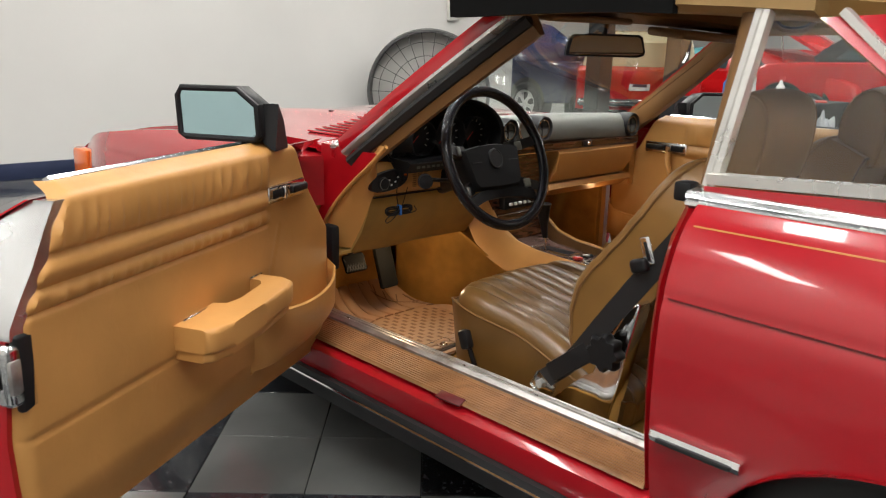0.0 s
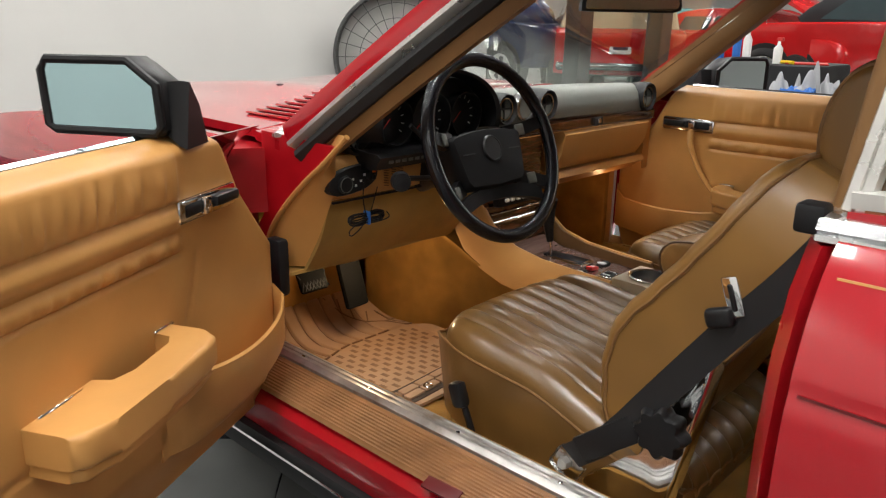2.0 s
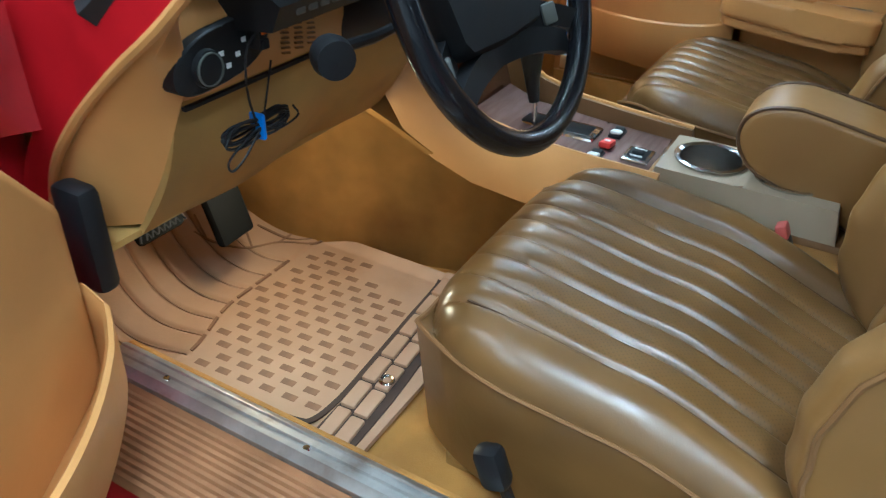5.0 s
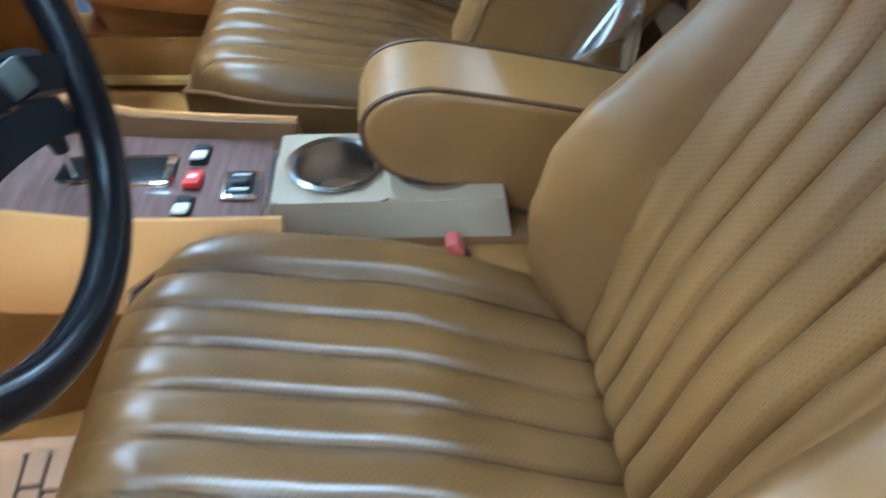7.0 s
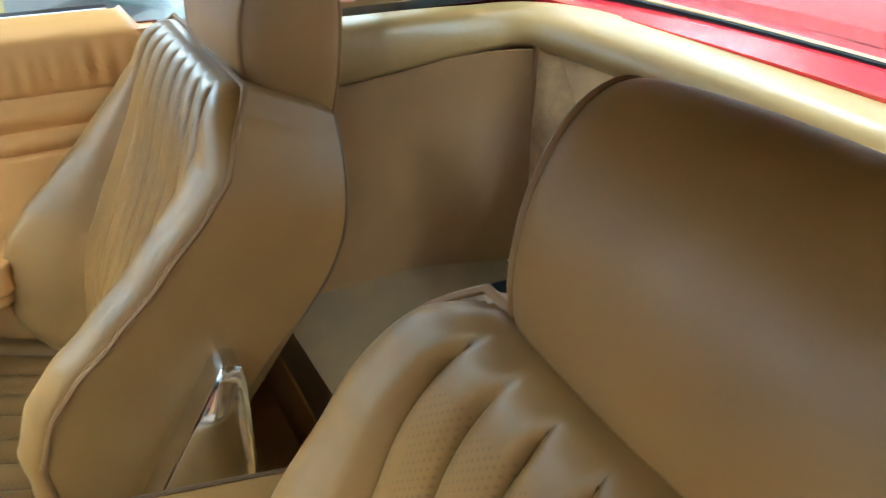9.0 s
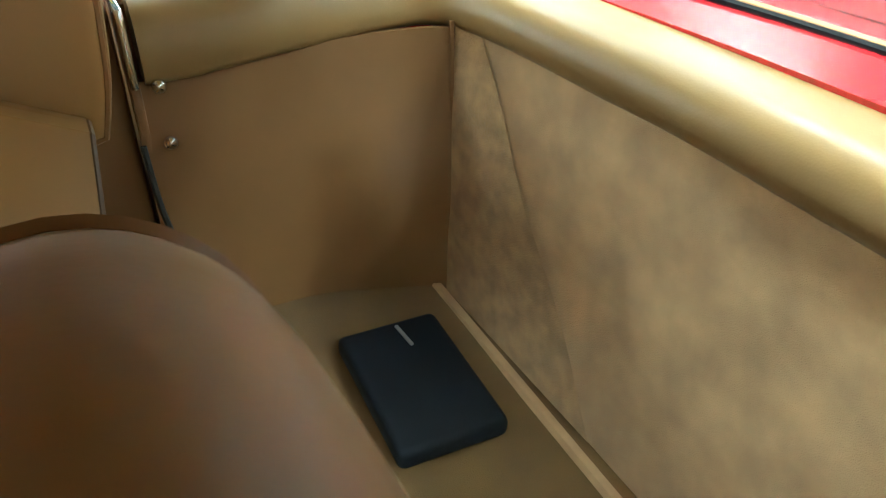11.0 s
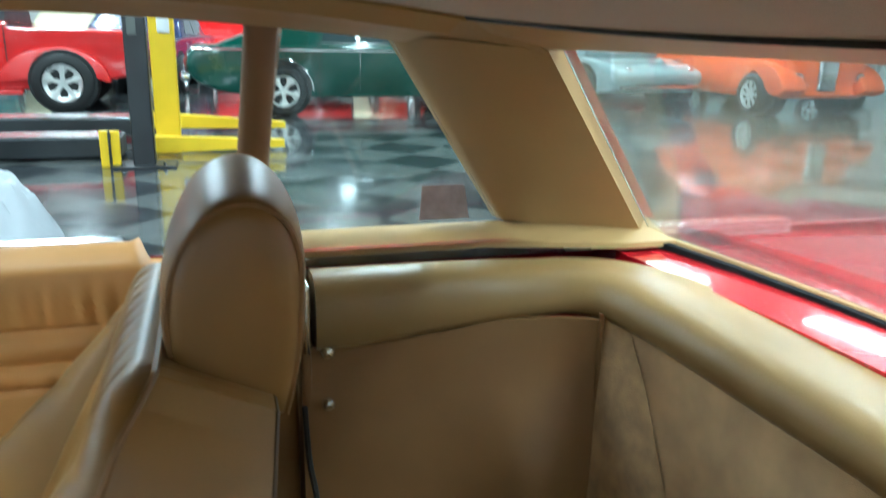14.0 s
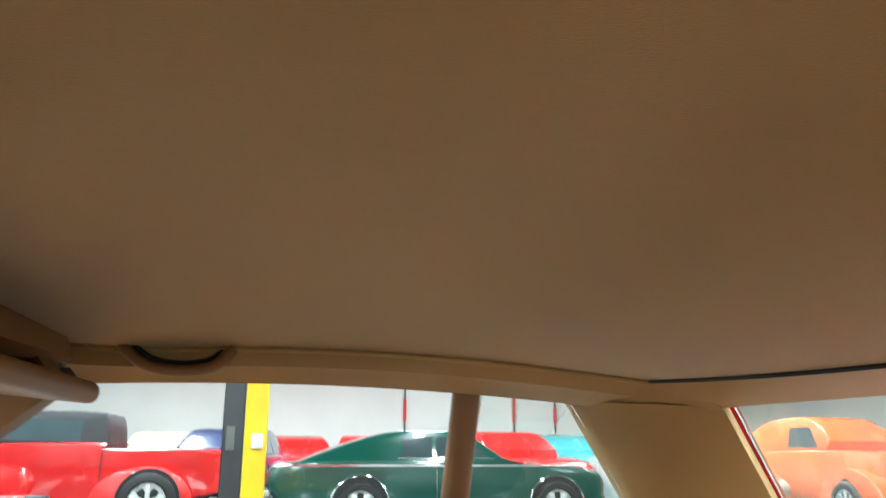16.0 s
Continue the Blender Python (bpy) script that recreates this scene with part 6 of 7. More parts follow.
# Much darker mat tone for the border groove and the block bed.
GROOVE = mat("dark_groove", (0.045, 0.026, 0.017), 0.7, vary=0.3, stain=30, grain=300)
part("block_bed", ribbon([(-0.612, 1.236), (-0.50, 1.240), (-0.36, 1.253), (-0.22, 1.264)], 0.062, 0.0022), GROOVE, mt, "dark bed between the blocks")
blk = finish("mat_block", box(0.0525, 0.0225, 0.009, 0.004, 2), MAT)
for r in range(2):
    for c in range(7):
        o = new("mat_block", blk)
        x = -0.5775 + c * 0.0567 - 0.006 * r
        o.matrix_basis = pose(x, (1.256, 1.2305)[r] + 0.09 * (x + 0.537), 0.2865, 0, 0, 4)
        o.parent = mt
part("groove", ribbon([(-0.611, 1.57), (-0.606, 1.455), (-0.603, 1.351), (-0.599, 1.300), (-0.586, 1.281), (-0.535, 1.275), (-0.455, 1.280), (-0.326, 1.290), (-0.238, 1.296), (-0.212, 1.306), (-0.208, 1.33)], 0.0085, 0.0018), GROOVE, mt, "dark groove")
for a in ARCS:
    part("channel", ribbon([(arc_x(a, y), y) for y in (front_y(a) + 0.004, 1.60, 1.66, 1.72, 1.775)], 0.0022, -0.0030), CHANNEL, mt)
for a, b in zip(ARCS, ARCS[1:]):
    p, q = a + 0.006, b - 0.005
    part("groove", ribbon([(p, front_y(p)), ((p + q) / 2, front_y((p + q) / 2)), (q, front_y(q))], 0.0048, 0.0003), MATSHADE, mt)
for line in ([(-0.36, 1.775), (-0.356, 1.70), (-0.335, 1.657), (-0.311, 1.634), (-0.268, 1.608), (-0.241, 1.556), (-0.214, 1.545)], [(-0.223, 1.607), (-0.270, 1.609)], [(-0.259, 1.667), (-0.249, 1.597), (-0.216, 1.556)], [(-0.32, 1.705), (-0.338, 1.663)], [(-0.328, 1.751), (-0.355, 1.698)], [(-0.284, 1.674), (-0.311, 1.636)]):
    part("groove", ribbon(line, 0.0040, 0.0008), MATSHADE, mt)
part("mat_eyelet", lathe([(0.006, 0), (0.010, 0.002), (0.012, 0.0), (0.006, 0)], 16, pose(-0.479, 1.2355, 0.2915)), STEEL, mt)

ped = thing("pedals", "black rubber pedals under the dash", "pedals")
pd = part("brake_pedal", box(0.085, 0.014, 0.060, 0.008, 2, at=(-0.535, 1.590, 0.475), rot=Euler((-0.45, 0, 0)).to_matrix()), SEAL, ped, "ribbed black brake pedal")
for k in range(7):
    for q in (-1, 1):
        part("rib", box(0.0022, 0.003, 0.046, at=(-0.566 + k * 0.0105, 1.5835, 0.474), rot=Euler((-0.45, 0.5 * q, 0)).to_matrix()), RUBBER, pd)
part("pedal_arm", tube([(-0.535, 1.60, 0.48), (-0.53, 1.66, 0.60)], 0.010, 8), BLACK, ped)
part("throttle_pedal", box(0.074, 0.020, 0.16, 0.008, 2, at=(-0.400, 1.60, 0.447), rot=Euler((-0.32, 0, 0.05)).to_matrix()), SEAL, ped, "long black throttle pedal")

coil = thing("coiled_cable", "coiled thin black cable with a blue tie, hanging under the dash", "cable")
K = Vector((-0.590, 1.318, 0.697))
pts = []
for k in range(7):
    for i in range(24):
        a = i * math.tau / 24
        w = 0.048 + 0.003 * math.sin(k * 2.1)
        pinch = 0.35 + 0.65 * abs(math.cos(a)) ** 0.7
        pts.append(K + Vector((w * math.cos(a), 0.004 * math.sin(k * 1.7 + a), (0.013 + 0.002 * math.sin(3 * k)) * math.sin(a) * pinch + 0.0015 * (k - 3))))
part("coil", tube(pts, 0.0017, 5), BLACK, coil)
part("loose_loop", tube(smooth_path([K + Vector(p) for p in ((0.0, -0.006, 0.0), (-0.03, -0.008, -0.022), (-0.05, -0.008, -0.030), (-0.052, -0.006, -0.020), (-0.03, -0.006, -0.008), (0.0, -0.006, 0.0), (0.03, -0.004, -0.012), (0.062, -0.004, -0.008), (0.055, -0.004, 0.006))], 6), 0.0013, 5), BLACK, coil)
part("lead", tube(smooth_path([K + Vector(p) for p in ((-0.004, -0.004, 0.004), (-0.012, -0.004, 0.045), (-0.008, -0.006, 0.085), (0.004, -0.014, 0.105))], 5), 0.0014, 5), BLACK, coil)
part("lead", tube(smooth_path([K + Vector(p) for p in ((0.006, -0.004, 0.004), (0.022, 0.0, 0.035), (0.034, 0.002, 0.062))], 5), 0.0012, 5), BLACK, coil)
part("tie", box(0.006, 0.020, 0.030, 0.003, 2, at=K + Vector((0.002, 0, 0))), BLUE, coil, "bright blue tie")

# rear-view mirror and sun visors
rv = thing("rear_view_mirror", "black-framed rear-view mirror under the windscreen header", "mirror", Matrix.Translation((-0.045, 1.040, 1.160)) @ Matrix.Rotation(radians(-33), 4, "Z") @ Matrix.Rotation(radians(-2), 4, "X"))
ro = [(-0.122, -0.030), (-0.122, -0.015), (-0.112, 0.026), (-0.10, 0.033), (0.10, 0.033), (0.112, 0.026), (0.122, -0.015), (0.118, -0.026), (0.10, -0.031), (-0.10, -0.031)]
part("frame", loft([[(x * 0.95, -0.012, z * 0.9) for x, z in ro], [(x, -0.010, z) for x, z in ro], [(x, 0.006, z) for x, z in ro], [(x * 0.8, 0.022, z * 0.7) for x, z in ro]]), BLACK, rv)
part("mirror_glass", loft([[(x * 0.93, -0.0135, z * 0.80) for x, z in ro], [(x * 0.93, -0.0115, z * 0.86) for x, z in ro]]), MIRROR, rv)
part("stem", tube([(0, 0.015, 0.02), (0.01, 0.02, 0.075)], 0.008, 8), BLACK, rv)
for s in (-1, 1):
    vs = thing("sun_visor", "brown vinyl sun visor folded up at the header", "sun visor", group="sun visors")
    part("blade", box(0.42, 0.14, 0.016 if s < 0 else 0.026, 0.007 if s < 0 else 0.012, 3, at=(s * 0.285, 0.985, 1.226) if s < 0 else (0.345, 0.935, 1.200), rot=Euler((0.10, s * 0.02, -s * 0.10)).to_matrix()), VINYL, vs)
    part("pivot", lathe([(0, 0), (0.012, 0.0), (0.010, 0.012), (0, 0.014)], 12, pose(s * 0.515, 1.0, 1.222)), BLACK, vs)
card = thing("window_card", "small dark card stuck on the quarter window", "sticker")
part("card_sheet", loft([[(0.728, 0.072, 0.930), (0.728, 0.150, 0.930), (0.716, 0.150, 0.985), (0.716, 0.085, 0.985)], [(0.7292, 0.072, 0.930), (0.7292, 0.150, 0.930), (0.7172, 0.150, 0.985), (0.7172, 0.085, 0.985)]]), mat("card_print", (0.30, 0.24, 0.24), 0.5, vary=0.25, stain=40), card)


# ---- other cars and workshop things ----
def paint(name, c, rough=0.25):
    return mat(name, c, rough, coat=0.8, vary=0.05, stain=1.5)


PRED, PGREEN, PORANGE, PGREY, PNAVY, PIVORY, PTEAL = (paint("bright_red_paint", (0.62, 0.012, 0.014)), paint("dark_green_paint", (0.008, 0.055, 0.038)), paint("orange_paint", (0.85, 0.13, 0.015)), paint("pale_grey_paint", (0.30, 0.36, 0.36)), paint("navy_paint", (0.025, 0.035, 0.10)), paint("ivory_paint", (0.70, 0.62, 0.42)), paint("teal_paint", (0.10, 0.35, 0.38)))
DARKGLASS = mat("dark_car_glass", (0.05, 0.07, 0.075), 0.06, vary=0.1, coat=0.6)
RIM = mat("alloy_rim", (0.78, 0.78, 0.76), 0.30, metal=0.6, vary=0.1)
SOFTTOP = mat("black_canvas", (0.03, 0.03, 0.032), 0.85, vary=0.2, grain=300, bump=0.2)


def rounded(poly, k):
    """A closed outline shrunk about its middle."""
    cy = sum(p[0] for p in poly) / len(poly)
    cz = sum(p[1] for p in poly) / len(poly)
    return [(cy + (a - cy) * k, cz + (b - cz) * k) for a, b in poly]


def dense(poly, k=4):
    return [(p.x, p.y) for p in smooth_path([(a, b, 0) for a, b in poly + poly[:1]], k)][:-1]


def hull(poly, w, top=1.0):
    """A car body from its side outline: full in the middle, rounded towards the sides; top narrows the upper part."""
    zs = [p[1] for p in poly]
    z0, z1 = min(zs), max(zs)
    rings = []
    for x, k in ((-1, 0.93), (-0.985, 0.965), (-0.94, 0.985), (-0.8, 1.0), (0, 1.005), (0.8, 1.0), (0.94, 0.985), (0.985, 0.965), (1, 0.93)):
        rings.append([(x * w / 2 * (1 - (1 - top) * (b - z0) / (z1 - z0)), a, b) for a, b in rounded(poly, k)])
    return loft(rings)


def wheel_at(owner, x, y, r, s, spokes=5):
    m = Matrix.Translation((x, y, r)) @ Matrix.Rotation(radians(90 * s), 4, "Y")
    w = part("wheel", lathe([(0.0, 0.085), (0.05, 0.09), (0.06, 0.06), (0.30 * 0.62, 0.055), (r * 0.64, 0.10), (r * 0.66, 0.09), (r * 0.66, -0.09), (0.0, -0.09)], 28, m), RIM, owner)
    part("tyre", lathe([(r * 0.66, 0.095), (r * 0.72, 0.115), (r * 0.92, 0.11), (r, 0.08), (r, -0.08), (r * 0.92, -0.11), (r * 0.66, -0.095)], 32, m), TYRE, w)
    for i in range(spokes):
        a = i * math.tau / spokes
        b = box(r * 0.56, r * 0.16, 0.03, 0.008, 1, at=(r * 0.33, 0, 0.075))
        bmesh.ops.transform(b, matrix=m @ Matrix.Rotation(a, 4, "Z"), verts=b.verts)
        part("spoke", b, RIM, w)
        b = box(r * 0.40, r * 0.26, 0.008, 0.002, 1, at=(r * 0.36, 0, 0.0575))
        bmesh.ops.transform(b, matrix=m @ Matrix.Rotation(a + math.pi / spokes, 4, "Z"), verts=b.verts)
        part("spoke_gap", b, TYRE, w)


def parked(label, m, skin, body, cabin, wheels, w=1.85, glass=(), chrome=(), top=0.8, roof=None, spokes=5):
    """A parked car: outlines in (y, z), y ahead. glass: side-window outlines."""
    own = thing("parked_car", label, "car", m, group="parked cars")
    part("body", hull(dense(body), w), skin, own)
    if cabin:
        part("roof", hull(dense(cabin, 3), w * 0.93, top), roof or skin, own)
    for g in glass:
        for s in (-1, 1):
            zs = [p[1] for p in cabin]
            z0, z1 = min(zs), max(zs)
            part("window", loft([[(s * (w * 0.93 / 2 * (1 - (1 - top) * (b - z0) / (z1 - z0)) + d), a, b) for a, b in g] for d in (-0.02, 0.008)]), DARKGLASS, own)
    for y, r in wheels:
        for s in (-1, 1):
            # Black disc on the body side stands in for the shaded wheel opening.
            part("wheel_arch", lathe([(0, 0.0), (r * 1.16, 0.0), (r * 1.16, -0.2), (0, -0.2)], 28, Matrix.Translation((s * (w / 2 + 0.004), y, r + 0.02)) @ Matrix.Rotation(radians(90 * s), 4, "Y")), TYRE, own)
            wheel_at(own, s * (w / 2 - 0.045), y, r, s, spokes)
    for a, b, c, d in chrome:
        for s in (-1, 1):
            part("trim_strip", box(0.02, abs(c - a), abs(d - b) + 0.012, 0.004, 1, at=(s * (w / 2 + 0.002), (a + c) / 2, (b + d) / 2)), CHROME, own)
    return own


# red pickup, side on, its tail to -y
pk = parked("bright red vintage pickup with a black canvas top", pose(12.2, 2.36, 0), PRED,
            [(-1.0, 0.50), (-1.02, 0.98), (-0.95, 1.08), (0.60, 1.10), (0.66, 1.17), (1.9, 1.16), (3.1, 1.10), (3.4, 0.85), (3.4, 0.45), (2.6, 0.28), (0.5, 0.28), (-0.6, 0.42)],
            [(0.62, 1.10), (0.66, 1.52), (0.85, 1.60), (1.7, 1.60), (2.1, 1.45), (2.3, 1.12)], [(0.0, 0.385), (2.75, 0.37)], 1.8,
            [[(0.98, 1.18), (0.98, 1.48), (1.65, 1.50), (2.0, 1.20)]], roof=SOFTTOP)
for s in (-1, 1):
    fd = []
    for i in range(13):
        a = math.pi * i / 12
        fd.append((0.02 + 0.62 * math.cos(a) * (1.25 if i < 6 else 1.0), 0.40 + 0.46 * math.sin(a)))
    ringsF = [[(s * x, yy * k + 0.0, 0.40 + (zz - 0.40) * k) for yy, zz in fd] + [(s * x, -0.46, 0.44), (s * x, 0.46, 0.44)] for x, k in ((0.80, 1.0), (0.92, 1.0), (0.965, 0.97), (0.975, 0.90))]
    part("rear_fender", loft(ringsF), PRED, pk)
    part("running_board", box(0.16, 1.9, 0.06, 0.02, 2, at=(s * 0.90, 1.45, 0.26)), PRED, pk)
    part("arch_shade", lathe([(0, 0.0), (0.43, 0.0), (0.43, -0.02), (0, -0.02)], 28, Matrix.Translation((s * 0.977, 0.0, 0.40)) @ Matrix.Rotation(radians(90 * s), 4, "Y")), TYRE, pk)
    wheel_at(pk, s * 0.925, 0.0, 0.385, s)
    part("door_gap", box(0.01, 0.012, 0.70, at=(s * 0.905, 0.66, 0.75)), TYRE, pk)

gn = parked("dark green fastback muscle car with chrome trim", pose(11.5, -0.50, 0, 0, 0, 180), PGREEN,
            [(-1.12, 0.42), (-1.28, 0.60), (-1.22, 0.86), (-0.9, 0.93), (0.2, 0.95), (1.4, 0.93), (2.9, 0.88), (3.5, 0.80), (3.6, 0.52), (3.3, 0.30), (0.4, 0.24), (-0.7, 0.30)],
            [(-1.0, 0.88), (-0.35, 1.12), (0.35, 1.33), (0.9, 1.36), (1.5, 1.33), (2.1, 0.98), (2.2, 0.90)], [(0.0, 0.335), (2.83, 0.335)], 1.85,
            [[(0.55, 1.0), (0.62, 1.26), (1.02, 1.28), (1.02, 1.0)], [(1.08, 1.0), (1.08, 1.28), (1.46, 1.27), (1.86, 1.0)]],
            [(-1.15, 0.875, 3.2, 0.890), (0.5, 0.985, 1.9, 0.985), (1.06, 0.35, 1.07, 0.95)], top=0.84)
part("rear_bumper", box(1.8, 0.14, 0.13, 0.04, 3, at=(0, -1.27, 0.52)), CHROME, gn)
part("tail_lamp", box(1.5, 0.05, 0.10, 0.02, 2, at=(0, -1.26, 0.70)), REDP, gn)
for s in (-1, 1):
    for y in (0.0, 2.83):
        part("arch_trim", tube([(s * 0.93, y + 0.405 * math.cos(a), 0.35 + 0.405 * math.sin(a)) for a in [math.pi * k / 14 for k in range(15)]], 0.014, 6), CHROME, gn)

orn = parked("orange hot rod saloon with a tall chrome grille", pose(11.42, -8.77, 0, 0, 0, 88), PORANGE,
             [(-2.3, 0.45), (-2.35, 0.8), (-1.8, 1.05), (0.3, 1.12), (1.5, 1.10), (1.74, 0.95), (1.76, 0.50), (1.5, 0.28), (-1.6, 0.26)],
             [(-2.2, 0.9), (-1.7, 1.45), (-0.9, 1.66), (0.1, 1.62), (0.5, 1.10)], [(-1.35, 0.34), (1.25, 0.33)], 1.5,
             [[(-0.55, 1.16), (-0.5, 1.50), (0.05, 1.50), (0.3, 1.16)]], spokes=8)
part("grille", box(0.36, 0.10, 0.62, 0.06, 3, at=(0, 1.78, 0.70)), CHROME, orn)
for s in (-1, 1):
    part("front_fender", hull(dense([(0.55, 0.35), (0.75, 0.70), (1.25, 0.86), (1.75, 0.74), (2.0, 0.45), (1.7, 0.36), (1.25, 0.72), (0.85, 0.40)]), 0.42), PORANGE, orn).location = (s * 0.72, 0, 0)
    part("head_lamp", lathe([(0, 0.09), (0.07, 0.08), (0.09, 0.04), (0.07, -0.06), (0.0, -0.1)], 20, Matrix.Translation((s * 0.56, 1.78, 0.62)) @ Matrix.Rotation(radians(-90), 4, "X")), CHROME, orn)
    wheel_at(orn, s * 0.88, 1.25, 0.33, s, 8)
gs = parked("pale grey low sports car with a dark grille", pose(13.3, -6.4, 0, 0, 0, 99), PGREY,
            [(-2.1, 0.38), (-2.2, 0.62), (-1.9, 0.82), (-0.9, 0.86), (1.0, 0.82), (2.1, 0.66), (2.2, 0.40), (1.6, 0.22), (-1.6, 0.22)],
            [(-1.7, 0.80), (-0.7, 1.15), (-0.1, 1.20), (0.5, 1.12), (1.1, 0.82)], [(-1.25, 0.32), (1.25, 0.32)], 1.8, [[(-0.5, 0.88), (-0.4, 1.10), (0.4, 1.08), (0.8, 0.88)]])
part("grille", box(1.1, 0.10, 0.16, 0.03, 2, at=(0, 2.17, 0.46)), TYRE, gs, "wide dark grille")
part("bumper", box(1.7, 0.10, 0.07, 0.03, 2, at=(0, 2.20, 0.36)), CHROME, gs)
for s in (-1, 1):
    part("head_lamp", lathe([(0, 0.03), (0.07, 0.028), (0.085, 0.0), (0, -0.02)], 16, Matrix.Translation((s * 0.66, 2.12, 0.60)) @ Matrix.Rotation(radians(-90), 4, "X")), CHROME, gs)
nt = parked("dark navy tall pickup truck parked beyond the wall", pose(9.4, 9.6, 0, 0, 0, 175), PNAVY,
            [(-2.3, 0.50), (-2.3, 1.05), (-0.4, 1.08), (1.0, 1.08), (2.2, 1.02), (2.3, 0.5), (1.8, 0.38), (-1.8, 0.38)],
            [(-0.5, 1.0), (-0.4, 1.70), (0.5, 1.72), (1.1, 1.05)], [(-1.4, 0.36), (1.5, 0.36)], 1.9, [[(-0.25, 1.12), (-0.2, 1.58), (0.45, 1.6), (0.85, 1.12)]])
rw = parked("red and ivory vintage estate car, its tailgate showing", pose(10.4, 7.6, 0, 0, 0, -52), PRED,
            [(-2.2, 0.42), (-2.3, 0.70), (-2.2, 1.02), (-0.5, 1.04), (1.2, 1.02), (2.2, 0.92), (2.3, 0.5), (1.8, 0.30), (-1.7, 0.30)],
            [(-2.15, 1.0), (-2.0, 1.52), (0.2, 1.56), (0.9, 1.02)], [(-1.35, 0.34), (1.45, 0.34)], 1.9, [[(-1.8, 1.08), (-1.75, 1.44), (-0.9, 1.46), (-0.9, 1.08)], [(-0.8, 1.08), (-0.8, 1.46), (0.1, 1.46), (0.5, 1.08)]], roof=PIVORY)
part("rear_bumper", box(1.85, 0.12, 0.12, 0.04, 3, at=(0, -2.30, 0.48)), CHROME, rw)
part("rear_screen", box(1.2, 0.03, 0.34, 0.03, 2, at=(0, -2.10, 1.26), rot=Euler((-0.28, 0, 0)).to_matrix()), DARKGLASS, rw)
part("number_plate", box(0.32, 0.02, 0.16, 0.01, 1, at=(0, -2.32, 0.74)), WHITE, rw)
part("plate_bar", box(0.22, 0.024, 0.05, 0.004, 1, at=(0, -2.32, 0.74)), PNAVY, rw)
for s in (-1, 1):
    part("tail_lamp", lathe([(0, 0.05), (0.09, 0.04), (0.10, 0.0), (0, 0)], 20, Matrix.Translation((s * 0.78, -2.26, 0.82)) @ Matrix.Rotation(radians(90), 4, "X")), REDP, rw)
part("raised_bonnet", sheet(lambda u, v: (-0.75 + 1.5 * u, 2.05 + 1.35 * v, 1.20 + 0.75 * v + 0.05 * math.sin(math.pi * u)), 10, 8, 0.05, (0, 0.5, -1)), PRED, pk)
part("bonnet_prop", tube([(-0.6, 2.9, 1.1), (-0.6, 3.0, 1.70)], 0.012, 6), CHROME, pk)
# rows further back
rows = [(16.5, 5.2, PTEAL, 90), (16.0, 1.6, PNAVY, 80), (16.8, -1.4, PRED, 85), (16.2, -4.2, PRED, 95), (16.5, -9.5, PRED, 60), (15.5, -12.3, PGREY, 120), (20.2, 3.4, PIVORY, 90), (20.6, 0.2, PRED, 95), (20.0, -3.2, PIVORY, 85), (20.4, -7.0, PTEAL, 90), (12.5, 5.9, PRED, 170), (15.2, 9.2, PTEAL, 100), (19.0, 8.5, PRED, 80)]
for i, (x, y, p, a) in enumerate(rows):
    k = 1 + 0.04 * math.sin(i * 2.3)
    parked("vintage saloon in %s parked in a far row" % {PTEAL.name: "teal", PNAVY.name: "navy", PRED.name: "red", PGREY.name: "pale grey", PIVORY.name: "ivory"}[p.name], pose(x, y, 0, 0, 0, a), p,
           [(-2.2 * k, 0.42), (-2.3 * k, 0.70), (-2.1, 0.94), (-0.5, 0.97), (1.2, 0.95), (2.2 * k, 0.84), (2.3 * k, 0.5), (1.8, 0.26), (-1.7, 0.26)],
           [(-1.5, 0.92), (-1.0, 1.36 * k), (0.2, 1.40 * k), (0.9, 0.95)], [(-1.35, 0.33), (1.45, 0.33)], 1.85, [[(-0.95, 1.0), (-0.85, 1.28), (-0.3, 1.30), (-0.3, 1.0)], [(-0.22, 1.0), (-0.22, 1.30), (0.2, 1.29), (0.55, 1.0)]])

# two-post lift with yellow arms and low ramps
lift = thing("vehicle_lift", "black and yellow vehicle lift with low arms", "vehicle lift")
part("black_post", box(0.18, 0.18, 3.4, 0.01, 1, at=(6.75, 1.03, 1.70)), LIFTBLACK, lift)
part("post_foot", box(0.34, 0.52, 0.02, 0.004, 1, at=(6.75, 1.03, 0.01)), LIFTBLACK, lift)
for y in (0.86, 1.20):
    part("foot_bolt", lathe([(0, 0.05), (0.015, 0.05), (0.018, 0.02), (0, 0.02)], 8, pose(6.62, y, 0)), STEEL, lift)
part("yellow_post", box(0.20, 0.22, 3.4, 0.01, 1, at=(7.5, 0.86, 1.70)), YELLOW, lift)
part("switch_box", box(0.06, 0.11, 0.14, 0.015, 2, at=(7.38, 0.84, 1.18)), WHITE, lift)
part("post_label", box(0.01, 0.07, 0.20, at=(6.655, 1.05, 1.20)), DASHPAD, lift)
part("arm", loft([[(7.1, 0.98, 0.05), (7.25, 0.98, 0.05), (7.25, 0.98, 0.20), (7.1, 0.98, 0.20)], [(7.15, -0.20, 0.08), (7.25, -0.20, 0.08), (7.25, -0.20, 0.15), (7.15, -0.20, 0.15)]]), YELLOW, lift)
